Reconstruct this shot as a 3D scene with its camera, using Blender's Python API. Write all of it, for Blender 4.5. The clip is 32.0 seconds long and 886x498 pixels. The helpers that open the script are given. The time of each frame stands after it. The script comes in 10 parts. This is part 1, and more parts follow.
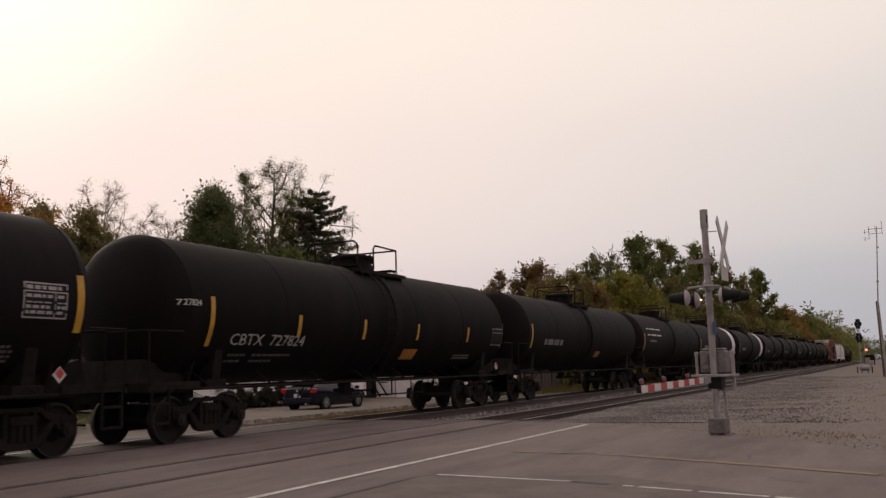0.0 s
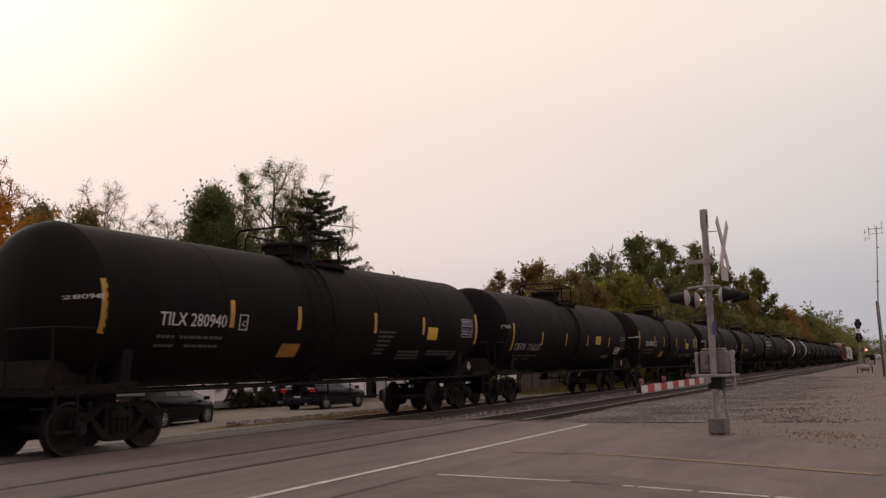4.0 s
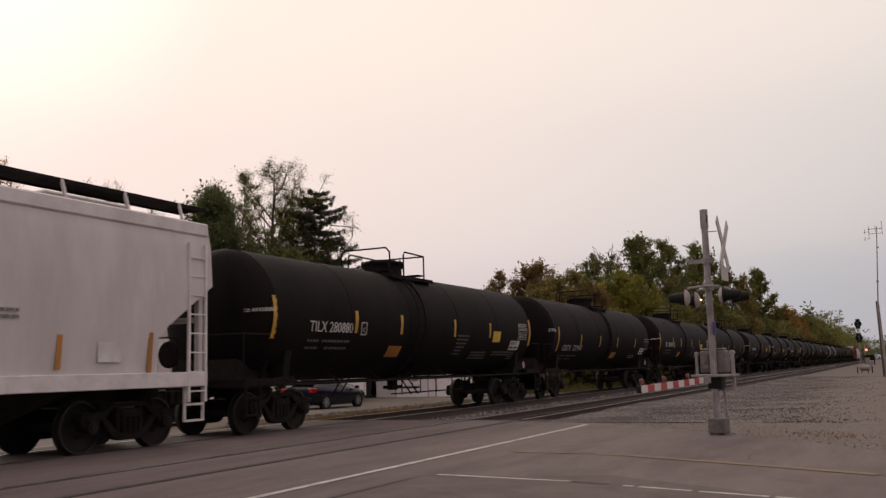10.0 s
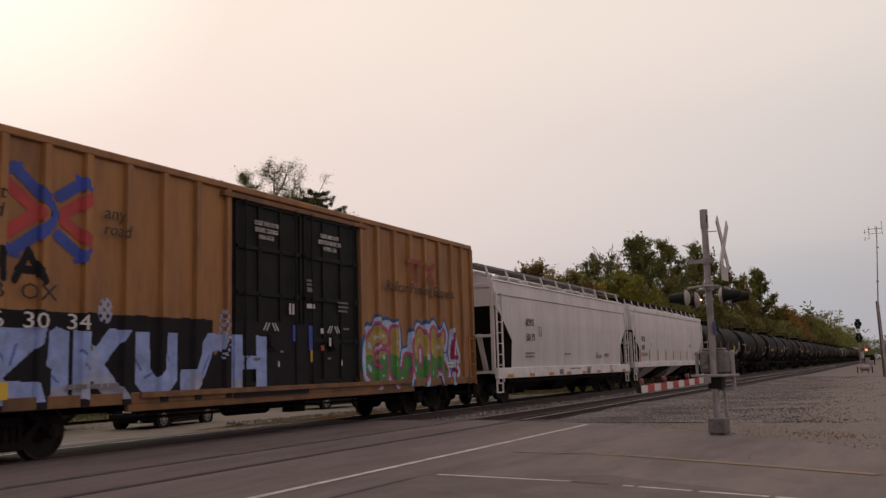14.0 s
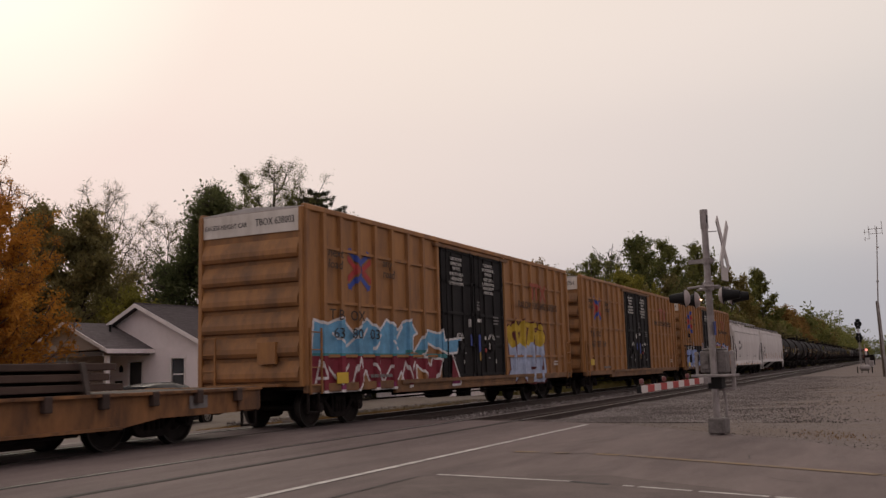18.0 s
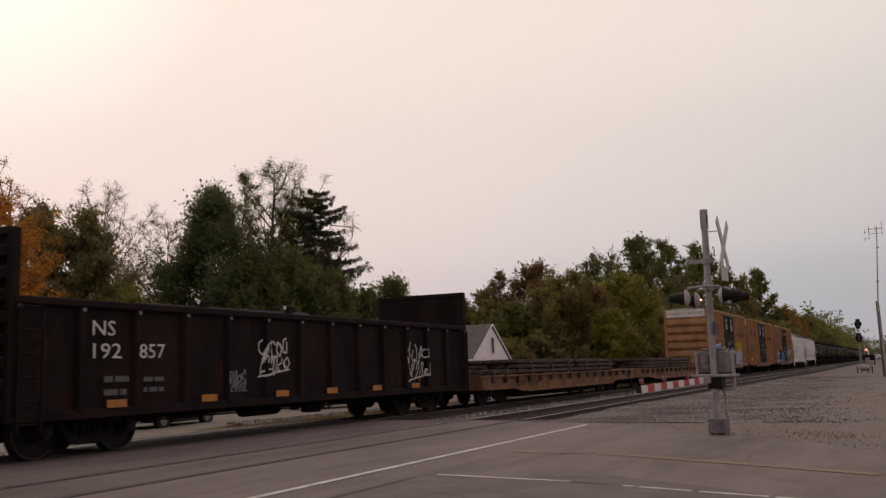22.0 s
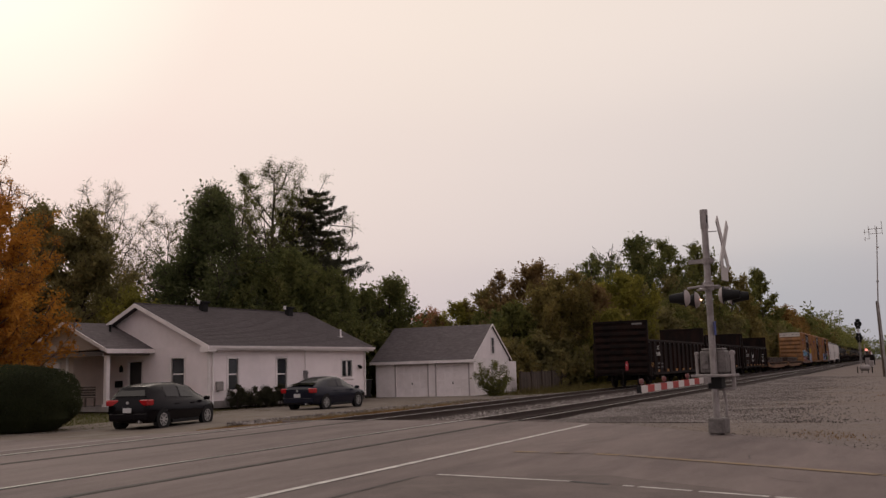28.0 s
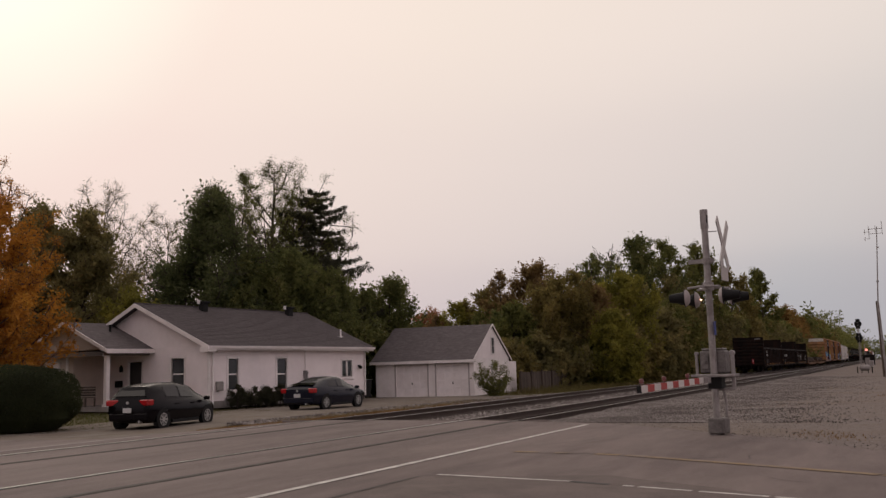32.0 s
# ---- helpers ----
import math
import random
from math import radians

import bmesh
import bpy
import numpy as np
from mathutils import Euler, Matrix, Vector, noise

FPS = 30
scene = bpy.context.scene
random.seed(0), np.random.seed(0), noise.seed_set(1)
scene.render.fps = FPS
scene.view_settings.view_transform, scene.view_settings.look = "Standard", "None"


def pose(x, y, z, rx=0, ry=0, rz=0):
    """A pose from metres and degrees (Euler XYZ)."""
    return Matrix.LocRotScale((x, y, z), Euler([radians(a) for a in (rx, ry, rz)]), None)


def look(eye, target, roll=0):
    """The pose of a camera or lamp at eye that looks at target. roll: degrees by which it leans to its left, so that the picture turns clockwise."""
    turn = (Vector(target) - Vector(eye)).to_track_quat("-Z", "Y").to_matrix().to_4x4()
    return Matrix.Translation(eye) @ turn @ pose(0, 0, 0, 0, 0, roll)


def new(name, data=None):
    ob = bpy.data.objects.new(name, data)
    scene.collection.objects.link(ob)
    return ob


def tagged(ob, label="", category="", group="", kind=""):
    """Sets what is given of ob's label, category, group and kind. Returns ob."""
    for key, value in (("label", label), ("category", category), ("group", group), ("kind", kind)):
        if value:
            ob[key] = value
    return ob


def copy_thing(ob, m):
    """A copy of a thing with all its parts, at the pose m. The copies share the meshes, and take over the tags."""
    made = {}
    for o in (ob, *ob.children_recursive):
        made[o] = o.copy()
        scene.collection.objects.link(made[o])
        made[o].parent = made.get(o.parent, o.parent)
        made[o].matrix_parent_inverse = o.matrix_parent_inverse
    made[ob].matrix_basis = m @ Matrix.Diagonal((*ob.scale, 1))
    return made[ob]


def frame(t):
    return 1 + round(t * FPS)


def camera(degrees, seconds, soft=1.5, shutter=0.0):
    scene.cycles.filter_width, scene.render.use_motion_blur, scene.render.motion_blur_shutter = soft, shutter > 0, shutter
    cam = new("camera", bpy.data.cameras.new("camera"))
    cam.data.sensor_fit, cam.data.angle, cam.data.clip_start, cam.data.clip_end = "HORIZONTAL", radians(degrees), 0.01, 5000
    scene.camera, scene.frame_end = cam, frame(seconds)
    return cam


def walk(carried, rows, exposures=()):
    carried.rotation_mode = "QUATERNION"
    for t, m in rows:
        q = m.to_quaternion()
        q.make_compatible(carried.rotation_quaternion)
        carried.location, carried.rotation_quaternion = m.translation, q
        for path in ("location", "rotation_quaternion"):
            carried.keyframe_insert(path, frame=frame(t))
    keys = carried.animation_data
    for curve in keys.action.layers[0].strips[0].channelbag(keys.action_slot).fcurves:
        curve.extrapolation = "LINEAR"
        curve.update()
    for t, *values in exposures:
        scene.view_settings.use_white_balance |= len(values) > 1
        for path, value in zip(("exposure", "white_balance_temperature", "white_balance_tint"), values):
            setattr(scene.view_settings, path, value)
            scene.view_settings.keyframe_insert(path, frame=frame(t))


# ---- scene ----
import collections
import functools

CENTRE_FAR = 13.394      # centreline of the train's track
CENTRE_NEAR = 9.026      # centreline of the empty track
cam = camera(51.574, 32.0, soft=1.4, shutter=0.1)
EYE = (0.0, 0.0, 1.276)
POSE = look(EYE, (89.243, 43.206, 14.276), -1.635)
walk(cam, [(0.0, POSE), (32.0, POSE)], [(0.0, 0.13), (9.8, 0.13), (11.6, 0.0), (32.0, 0.0)])

# ---- light: a hazy evening sky, the sun low behind the haze ----
SUN_DIR = Vector((0.48, 0.76, 0.45)).normalized()


def make_sky():
    world = bpy.data.worlds.new("hazy_sky")
    scene.world = world
    world.use_nodes = True
    nt = world.node_tree
    nt.nodes.clear()
    n, ln = nt.nodes.new, nt.links.new
    out, bg = n("ShaderNodeOutputWorld"), n("ShaderNodeBackground")
    sky = n("ShaderNodeTexSky")
    sky.sky_type, sky.sun_disc = "NISHITA", False
    sky.sun_elevation = math.asin(SUN_DIR.z)
    sky.sun_rotation = math.atan2(SUN_DIR.x, SUN_DIR.y)
    sky.dust_density, sky.air_density = 6.0, 1.0
    tc = n("ShaderNodeTexCoord")
    dot = n("ShaderNodeVectorMath")
    dot.operation = "DOT_PRODUCT"
    dot.inputs[1].default_value = SUN_DIR
    ln(tc.outputs["Generated"], dot.inputs[0])
    half = n("ShaderNodeMath")
    half.operation = "MULTIPLY_ADD"
    half.inputs[1].default_value = half.inputs[2].default_value = 0.5
    ln(dot.outputs["Value"], half.inputs[0])

    def ramp(stops):
        node = n("ShaderNodeValToRGB")
        cr = node.color_ramp
        while len(cr.elements) < len(stops):
            cr.elements.new(0.5)
        for e, (p, c) in zip(cr.elements, stops):
            e.position, e.color = p, (*c, 1)
        ln(half.outputs[0], node.inputs[0])
        return node

    # high haze, warm and bright towards the sun; a greyer bank lies low along the horizon
    glow = ramp([(0.0, (0.74, 0.62, 0.63)), (0.45, (0.70, 0.59, 0.595)), (0.68, (0.61, 0.515, 0.505)), (0.785, (0.815, 0.72, 0.66)), (0.86, (0.865, 0.75, 0.68)),
                 (0.933, (0.91, 0.78, 0.69)), (0.978, (0.95, 0.80, 0.71)), (0.997, (1.03, 1.01, 0.87))])
    low_bank = ramp([(0.0, (0.27, 0.235, 0.24)), (0.66, (0.34, 0.31, 0.33)), (0.73, (0.42, 0.40, 0.43)), (0.79, (0.44, 0.435, 0.465)), (0.90, (0.63, 0.54, 0.55)), (0.96, (0.74, 0.585, 0.58)), (0.99, (0.80, 0.57, 0.57))])
    sep = n("ShaderNodeSeparateXYZ")
    ln(tc.outputs["Generated"], sep.inputs[0])
    low = n("ShaderNodeFloatCurve")
    cv = low.mapping.curves[0]
    for k, (a, b) in enumerate(((0.0, 1.0), (0.04, 0.97), (0.087, 0.85), (0.135, 0.57), (0.19, 0.42), (0.24, 0.34), (0.31, 0.13), (0.40, 0.0), (1.0, 0.0))):
        if k < 2:
            cv.points[k].location = (a, b)
        else:
            cv.points.new(a, b)
    low.mapping.update()
    ln(sep.outputs["Z"], low.inputs["Value"])
    noise_t = n("ShaderNodeTexNoise")
    noise_t.inputs["Scale"].default_value, noise_t.inputs["Detail"].default_value = 1.6, 3.0
    mp = n("ShaderNodeMapping")
    mp.inputs["Scale"].default_value = (1, 1, 5)
    ln(tc.outputs["Generated"], mp.inputs[0])
    ln(mp.outputs[0], noise_t.inputs["Vector"])
    bank = n("ShaderNodeMix")
    bank.data_type = "RGBA"
    ln(low_bank.outputs[0], bank.inputs["B"])
    ln(low.outputs[0], bank.inputs["Factor"])
    ln(glow.outputs[0], bank.inputs["A"])
    soft = n("ShaderNodeMapRange")
    soft.inputs[3].default_value, soft.inputs[4].default_value = 0.98, 1.02
    ln(noise_t.outputs[0], soft.inputs[0])
    mul = n("ShaderNodeMix")
    mul.data_type, mul.blend_type = "RGBA", "MULTIPLY"
    mul.inputs["Factor"].default_value = 1.0
    ln(bank.outputs["Result"], mul.inputs["A"])
    ln(soft.outputs[0], mul.inputs["B"])
    sc = n("ShaderNodeMix")
    sc.data_type, sc.blend_type = "RGBA", "ADD"
    sc.inputs["Factor"].default_value = 0.0012
    ln(mul.outputs["Result"], sc.inputs["A"])
    ln(sky.outputs[0], sc.inputs["B"])
    ln(sc.outputs["Result"], bg.inputs[0])
    bg.inputs[1].default_value = 1.0
    ln(bg.outputs[0], out.inputs[0])


make_sky()
sun_data = bpy.data.lights.new("sun", "SUN")
sun_data.energy, sun_data.angle, sun_data.color = 0.5, radians(25), (1.0, 0.90, 0.76)
sun = new("sun", sun_data)
sun.matrix_world = look(tuple(SUN_DIR * 80), (0, 0, 0))

# ---- materials ----
MATS = {}


def mat(name, col, rough=0.7, metal=0.0, var=0.25, scale=2.0, bump=0.15, bscale=40.0, dirt=None, dirt_amount=0.0, dirt_scale=1.5,
        streak=(1, 1, 1), rnd=0.0, emit=None, strength=0.0, spec=0.5, alpha=1.0, coat=0.0, backlit=None):
    """A surface: two scales of colour noise, patches of dirt, fine relief."""
    if name in MATS:
        return MATS[name]
    m = bpy.data.materials.new(name)
    m.use_nodes = True
    nt = m.node_tree
    n, ln = nt.nodes.new, nt.links.new
    b = nt.nodes["Principled BSDF"]
    b.inputs["Roughness"].default_value, b.inputs["Metallic"].default_value = rough, metal
    b.inputs["Specular IOR Level"].default_value = spec
    b.inputs["Coat Weight"].default_value = coat
    tc = n("ShaderNodeTexCoord")
    mp = n("ShaderNodeMapping")
    mp.inputs["Scale"].default_value = streak
    ln(tc.outputs["Object"], mp.inputs[0])
    info = n("ShaderNodeObjectInfo")
    off = n("ShaderNodeVectorMath")
    off.operation = "ADD"
    sc = n("ShaderNodeMath")
    sc.operation = "MULTIPLY"
    sc.inputs[1].default_value = 37.0
    ln(info.outputs["Random"], sc.inputs[0])
    ln(mp.outputs[0], off.inputs[0])
    ln(sc.outputs[0], off.inputs[1])
    n1 = n("ShaderNodeTexNoise")
    n1.inputs["Scale"].default_value, n1.inputs["Detail"].default_value = scale, 5.0
    n1.inputs["Roughness"].default_value = 0.65
    ln(off.outputs[0], n1.inputs["Vector"])
    rng = n("ShaderNodeMapRange")
    rng.inputs[1].default_value, rng.inputs[2].default_value = 0.3, 0.7
    rng.inputs[3].default_value, rng.inputs[4].default_value = 1 - var, 1 + var
    ln(n1.outputs[0], rng.inputs[0])
    mul = n("ShaderNodeMix")
    mul.data_type, mul.blend_type = "RGBA", "MULTIPLY"
    mul.inputs["Factor"].default_value = 1.0
    mul.inputs["A"].default_value = (*col, 1)
    ln(rng.outputs[0], mul.inputs["B"])
    last = mul.outputs["Result"]
    if rnd:
        r2 = n("ShaderNodeMapRange")
        r2.inputs[3].default_value, r2.inputs[4].default_value = 1 - rnd, 1 + rnd
        ln(info.outputs["Random"], r2.inputs[0])
        m2 = n("ShaderNodeMix")
        m2.data_type, m2.blend_type = "RGBA", "MULTIPLY"
        m2.inputs["Factor"].default_value = 1.0
        ln(last, m2.inputs["A"])
        ln(r2.outputs[0], m2.inputs["B"])
        last = m2.outputs["Result"]
    if dirt:
        n2 = n("ShaderNodeTexNoise")
        n2.inputs["Scale"].default_value, n2.inputs["Detail"].default_value = dirt_scale, 6.0
        n2.inputs["Roughness"].default_value = 0.7
        ln(off.outputs[0], n2.inputs["Vector"])
        r3 = n("ShaderNodeMapRange")
        r3.inputs[1].default_value, r3.inputs[2].default_value = 0.42, 0.72
        r3.inputs[3].default_value, r3.inputs[4].default_value = 0.0, dirt_amount
        ln(n2.outputs[0], r3.inputs[0])
        m3 = n("ShaderNodeMix")
        m3.data_type = "RGBA"
        m3.inputs["B"].default_value = (*dirt, 1)
        ln(r3.outputs[0], m3.inputs["Factor"])
        ln(last, m3.inputs["A"])
        last = m3.outputs["Result"]
    ln(last, b.inputs["Base Color"])
    if bump:
        nb = n("ShaderNodeTexNoise")
        nb.inputs["Scale"].default_value, nb.inputs["Detail"].default_value = bscale, 4.0
        ln(tc.outputs["Object"], nb.inputs["Vector"])
        bp = n("ShaderNodeBump")
        bp.inputs["Strength"].default_value, bp.inputs["Distance"].default_value = bump, 0.02
        ln(nb.outputs[0], bp.inputs["Height"])
        ln(bp.outputs[0], b.inputs["Normal"])
    if emit:
        b.inputs["Emission Color"].default_value = (*emit, 1)
        b.inputs["Emission Strength"].default_value = strength
    if backlit:
        tr = n("ShaderNodeBsdfTranslucent")
        tr.inputs[0].default_value = (*backlit, 1)
        mx = n("ShaderNodeMixShader")
        mx.inputs[0].default_value = 0.3
        ln(b.outputs[0], mx.inputs[1])
        ln(tr.outputs[0], mx.inputs[2])
        ln(mx.outputs[0], nt.nodes["Material Output"].inputs[0])
    MATS[name] = m
    return m


def leaf_mat(name, cols, var=0.5, through_light=0.5):
    """Leaves, grass or stones: each one takes a tint of its own; light comes through leaves."""
    m = bpy.data.materials.new(name)
    m.use_nodes = True
    nt = m.node_tree
    n, ln = nt.nodes.new, nt.links.new
    b = nt.nodes["Principled BSDF"]
    b.inputs["Roughness"].default_value = 0.75
    b.inputs["Specular IOR Level"].default_value = 0.12
    geo = n("ShaderNodeNewGeometry")
    ramp = n("ShaderNodeValToRGB")
    el = ramp.color_ramp.elements
    while len(el) < len(cols):
        el.new(0.5)
    for i, c in enumerate(cols):
        el[i].position, el[i].color = i / (len(cols) - 1), (*c, 1)
    tc, nz = n("ShaderNodeTexCoord"), n("ShaderNodeTexNoise")
    nz.inputs["Scale"].default_value = 0.45
    ln(tc.outputs["Object"], nz.inputs["Vector"])
    mixf = n("ShaderNodeMath")
    mixf.operation = "MULTIPLY_ADD"
    mixf.inputs[1].default_value, mixf.inputs[2].default_value = 1.6, -0.55
    ln(nz.outputs[0], mixf.inputs[0])
    add = n("ShaderNodeMath")
    add.operation = "MULTIPLY_ADD"
    add.inputs[1].default_value = var
    ln(geo.outputs["Random Per Island"], add.inputs[0])
    ln(mixf.outputs[0], add.inputs[2])
    ln(add.outputs[0], ramp.inputs[0])
    ln(ramp.outputs[0], b.inputs["Base Color"])
    tr, mx = n("ShaderNodeBsdfTranslucent"), n("ShaderNodeMixShader")
    ln(ramp.outputs[0], tr.inputs[0])
    mx.inputs[0].default_value = through_light
    ln(b.outputs[0], mx.inputs[1])
    ln(tr.outputs[0], mx.inputs[2])
    ln(mx.outputs[0], nt.nodes["Material Output"].inputs[0])
    return m


TANK = mat("tank_black_paint", (0.0066, 0.0050, 0.0054), 0.66, spec=0.07, var=0.4, scale=1.2, bump=0.05, dirt=(0.0150, 0.0096, 0.0090), dirt_amount=0.7, dirt_scale=0.8, streak=(1, 1, 0.35), rnd=0.25)
STEEL_DARK = mat("grimy_dark_steel", (0.011, 0.009, 0.0085), 0.85, spec=0.12, var=0.4, scale=6, bump=0.2, dirt=(0.026, 0.018, 0.015), dirt_amount=0.6)
WHEEL = mat("wheel_steel", (0.014, 0.0115, 0.0105), 0.75, spec=0.2, var=0.3, scale=5, dirt=(0.034, 0.022, 0.018), dirt_amount=0.6)
TREAD = mat("polished_tread", (0.06, 0.055, 0.05), 0.5, metal=0.8, var=0.1, bump=0)
YELLOW = mat("yellow_reflective", (0.48, 0.27, 0.02), 0.5, var=0.2, scale=4, dirt=(0.10, 0.07, 0.03), dirt_amount=0.5)
YELLOW_PANEL = mat("yellow_stencil_panel", (0.62, 0.42, 0.03), 0.55, var=0.15, scale=3, dirt=(0.15, 0.1, 0.03), dirt_amount=0.4)
ORANGE_BRIGHT = mat("orange_reflective", (0.50, 0.22, 0.02), 0.55, var=0.2, scale=5, dirt=(0.08, 0.05, 0.03), dirt_amount=0.5)
RUST_FILM = mat("brown_rust_film", (0.030, 0.014, 0.010), 0.85, spec=0.12, var=0.5, scale=5, bump=0.1, dirt=(0.010, 0.008, 0.007), dirt_amount=0.9, dirt_scale=3)
ORANGE_PANEL = mat("orange_worn_panel", (0.42, 0.17, 0.02), 0.6, var=0.2, dirt=(0.06, 0.04, 0.03), dirt_amount=0.7)
WHITE_INK = mat("white_stencil", (0.62, 0.60, 0.57), 0.7, var=0.2, scale=8, bump=0, dirt=(0.2, 0.18, 0.17), dirt_amount=0.6, dirt_scale=4)
DIM_INK = mat("dim_worn_stencil", (0.085, 0.08, 0.077), 0.7, var=0.3, scale=9, bump=0)
GREY_INK = mat("faded_stencil", (0.16, 0.15, 0.145), 0.7, var=0.25, scale=9, bump=0)
BLACK_INK = mat("black_stencil", (0.02, 0.02, 0.022), 0.7, var=0.2, bump=0)
RED_INK = mat("red_paint", (0.40, 0.03, 0.03), 0.6, var=0.25, bump=0, dirt=(0.2, 0.1, 0.08), dirt_amount=0.4)
BLUE_INK = mat("blue_paint", (0.03, 0.06, 0.30), 0.6, var=0.25, bump=0)
HOPPER = mat("hopper_grey_paint", (0.56, 0.525, 0.51), 0.6, var=0.10, scale=1.2, bump=0.04, dirt=(0.37, 0.335, 0.315), dirt_amount=0.5, dirt_scale=1.3, streak=(1, 1, 0.25))
HOPPER_WHITE = mat("hopper_sill_white", (0.66, 0.63, 0.62), 0.6, var=0.1, dirt=(0.3, 0.26, 0.22), dirt_amount=0.5)
BOX_YELLOW = mat("boxcar_yellow_paint", (0.315, 0.147, 0.044), 0.6, var=0.16, scale=1.4, bump=0.05, dirt=(0.13, 0.060, 0.03), dirt_amount=0.8, dirt_scale=1.6, streak=(1, 1, 0.25), rnd=0.06)
BOX_SILL = mat("boxcar_grimy_sill", (0.19, 0.092, 0.034), 0.7, var=0.3, scale=2.2, bump=0.1, dirt=(0.07, 0.035, 0.02), dirt_amount=0.9, dirt_scale=1.8)
BOX_BLACK = mat("boxcar_door_black", (0.010, 0.0092, 0.0098), 0.6, spec=0.14, var=0.3, bump=0.05, dirt=(0.025, 0.022, 0.02), dirt_amount=0.5)
BOX_END = mat("boxcar_end_paint", (0.27, 0.125, 0.040), 0.65, var=0.2, scale=1.4, bump=0.08, dirt=(0.075, 0.045, 0.03), dirt_amount=0.95, dirt_scale=1.2, streak=(1, 1, 0.3), rnd=0.08)
BOX_WHITE = mat("boxcar_end_white", (0.62, 0.58, 0.53), 0.6, var=0.1, dirt=(0.3, 0.25, 0.2), dirt_amount=0.6, streak=(1, 1, 0.3))
GONDOLA = mat("gondola_black_rust", (0.009, 0.0068, 0.0064), 0.78, spec=0.12, var=0.4, scale=1.5, bump=0.15, dirt=(0.032, 0.0135, 0.0095), dirt_amount=0.8, dirt_scale=1.3, streak=(1, 1, 0.3), rnd=0.2)
RUST = mat("flatcar_rusty_yellow", (0.20, 0.092, 0.032), 0.78, var=0.4, scale=2, bump=0.2, dirt=(0.028, 0.014, 0.010), dirt_amount=1.0, dirt_scale=1.5, streak=(1, 1, 0.35))
TIMBER = mat("weathered_timber", (0.055, 0.034, 0.025), 0.85, var=0.4, scale=3, bump=0.4, bscale=20, dirt=(0.024, 0.016, 0.013), dirt_amount=0.8, rnd=0.4)

# ---- mesh building ----


class Shape:
    """Gathers faces for one mesh."""

    def __init__(self):
        self.v, self.f = [], []

    def add(self, verts, faces):
        k = len(self.v)
        self.v.extend(tuple(p) for p in verts)
        self.f.extend(tuple(i + k for i in q) for q in faces)
        return self

    def box(self, c, s, rx=0, ry=0, rz=0):
        x, y, z = s[0] / 2, s[1] / 2, s[2] / 2
        pts = [Vector((i * x, j * y, k * z)) for i in (-1, 1) for j in (-1, 1) for k in (-1, 1)]
        if rx or ry or rz:
            e = Euler((radians(rx), radians(ry), radians(rz))).to_matrix()
            pts = [e @ q for q in pts]
        c = Vector(c)
        return self.add([q + c for q in pts], [(0, 1, 3, 2), (4, 6, 7, 5), (0, 4, 5, 1), (2, 3, 7, 6), (0, 2, 6, 4), (1, 5, 7, 3)])

    def cyl(self, a, b, r, n=10, r2=None, caps=True):
        a, b = Vector(a), Vector(b)
        d = (b - a).normalized()
        u = d.orthogonal().normalized()
        w = d.cross(u)
        r2 = r if r2 is None else r2
        ring = [(math.cos(2 * math.pi * i / n), math.sin(2 * math.pi * i / n)) for i in range(n)]
        pts = [a + (u * c + w * s) * r for c, s in ring] + [b + (u * c + w * s) * r2 for c, s in ring]
        fs = [(i, (i + 1) % n, n + (i + 1) % n, n + i) for i in range(n)]
        if caps:
            fs += [tuple(range(n))[::-1], tuple(range(n, 2 * n))]
        return self.add(pts, fs)

    def tube(self, path, r, n=6):
        for a, b in zip(path, path[1:]):
            self.cyl(a, b, r, n)
        return self

    def lathe(self, prof, n=24, axis="x", at=(0, 0, 0), caps=True):
        """prof: (along, radius) pairs; ends with radius 0 close to a point."""
        pts, fs = [], []
        for h, r in prof:
            for i in range(n):
                a = 2 * math.pi * i / n
                c, s = r * math.cos(a), r * math.sin(a)
                q = {"x": (h, c, s), "y": (s, h, c), "z": (c, s, h)}[axis]
                pts.append((q[0] + at[0], q[1] + at[1], q[2] + at[2]))
        for k in range(len(prof) - 1):
            for i in range(n):
                j = (i + 1) % n
                fs.append((k * n + i, k * n + j, (k + 1) * n + j, (k + 1) * n + i))
        if not caps:
            return self.add(pts, fs)
        fs.append(tuple(range(n))[::-1])
        fs.append(tuple(range((len(prof) - 1) * n, len(prof) * n)))
        return self.add(pts, fs)

    def prism(self, poly, h0, h1, axis="y"):
        """A polygon pushed along an axis. axis y: points are (x, z); z: (x, y); x: (y, z)."""
        n = len(poly)
        put = {"y": lambda a, b, h: (a, h, b), "z": lambda a, b, h: (a, b, h), "x": lambda a, b, h: (h, a, b)}[axis]
        pts = [put(a, b, h0) for a, b in poly] + [put(a, b, h1) for a, b in poly]
        return self.add(pts, [tuple(range(n)), tuple(range(n, 2 * n))[::-1]] + [(i, n + i, n + (i + 1) % n, (i + 1) % n) for i in range(n)])

    def weld(self):
        """Join touching pieces: shared corners become one, faces between two pieces go."""
        index, verts, remap = {}, [], []
        for q in self.v:
            key = tuple(round(c, 4) for c in q)
            if key not in index:
                index[key] = len(verts)
                verts.append(q)
            remap.append(index[key])
        faces = [tuple(remap[i] for i in f) for f in self.f]
        count = collections.Counter(tuple(sorted(f)) for f in faces)
        self.v, self.f = verts, [f for f in faces if count[tuple(sorted(f))] == 1]
        return self

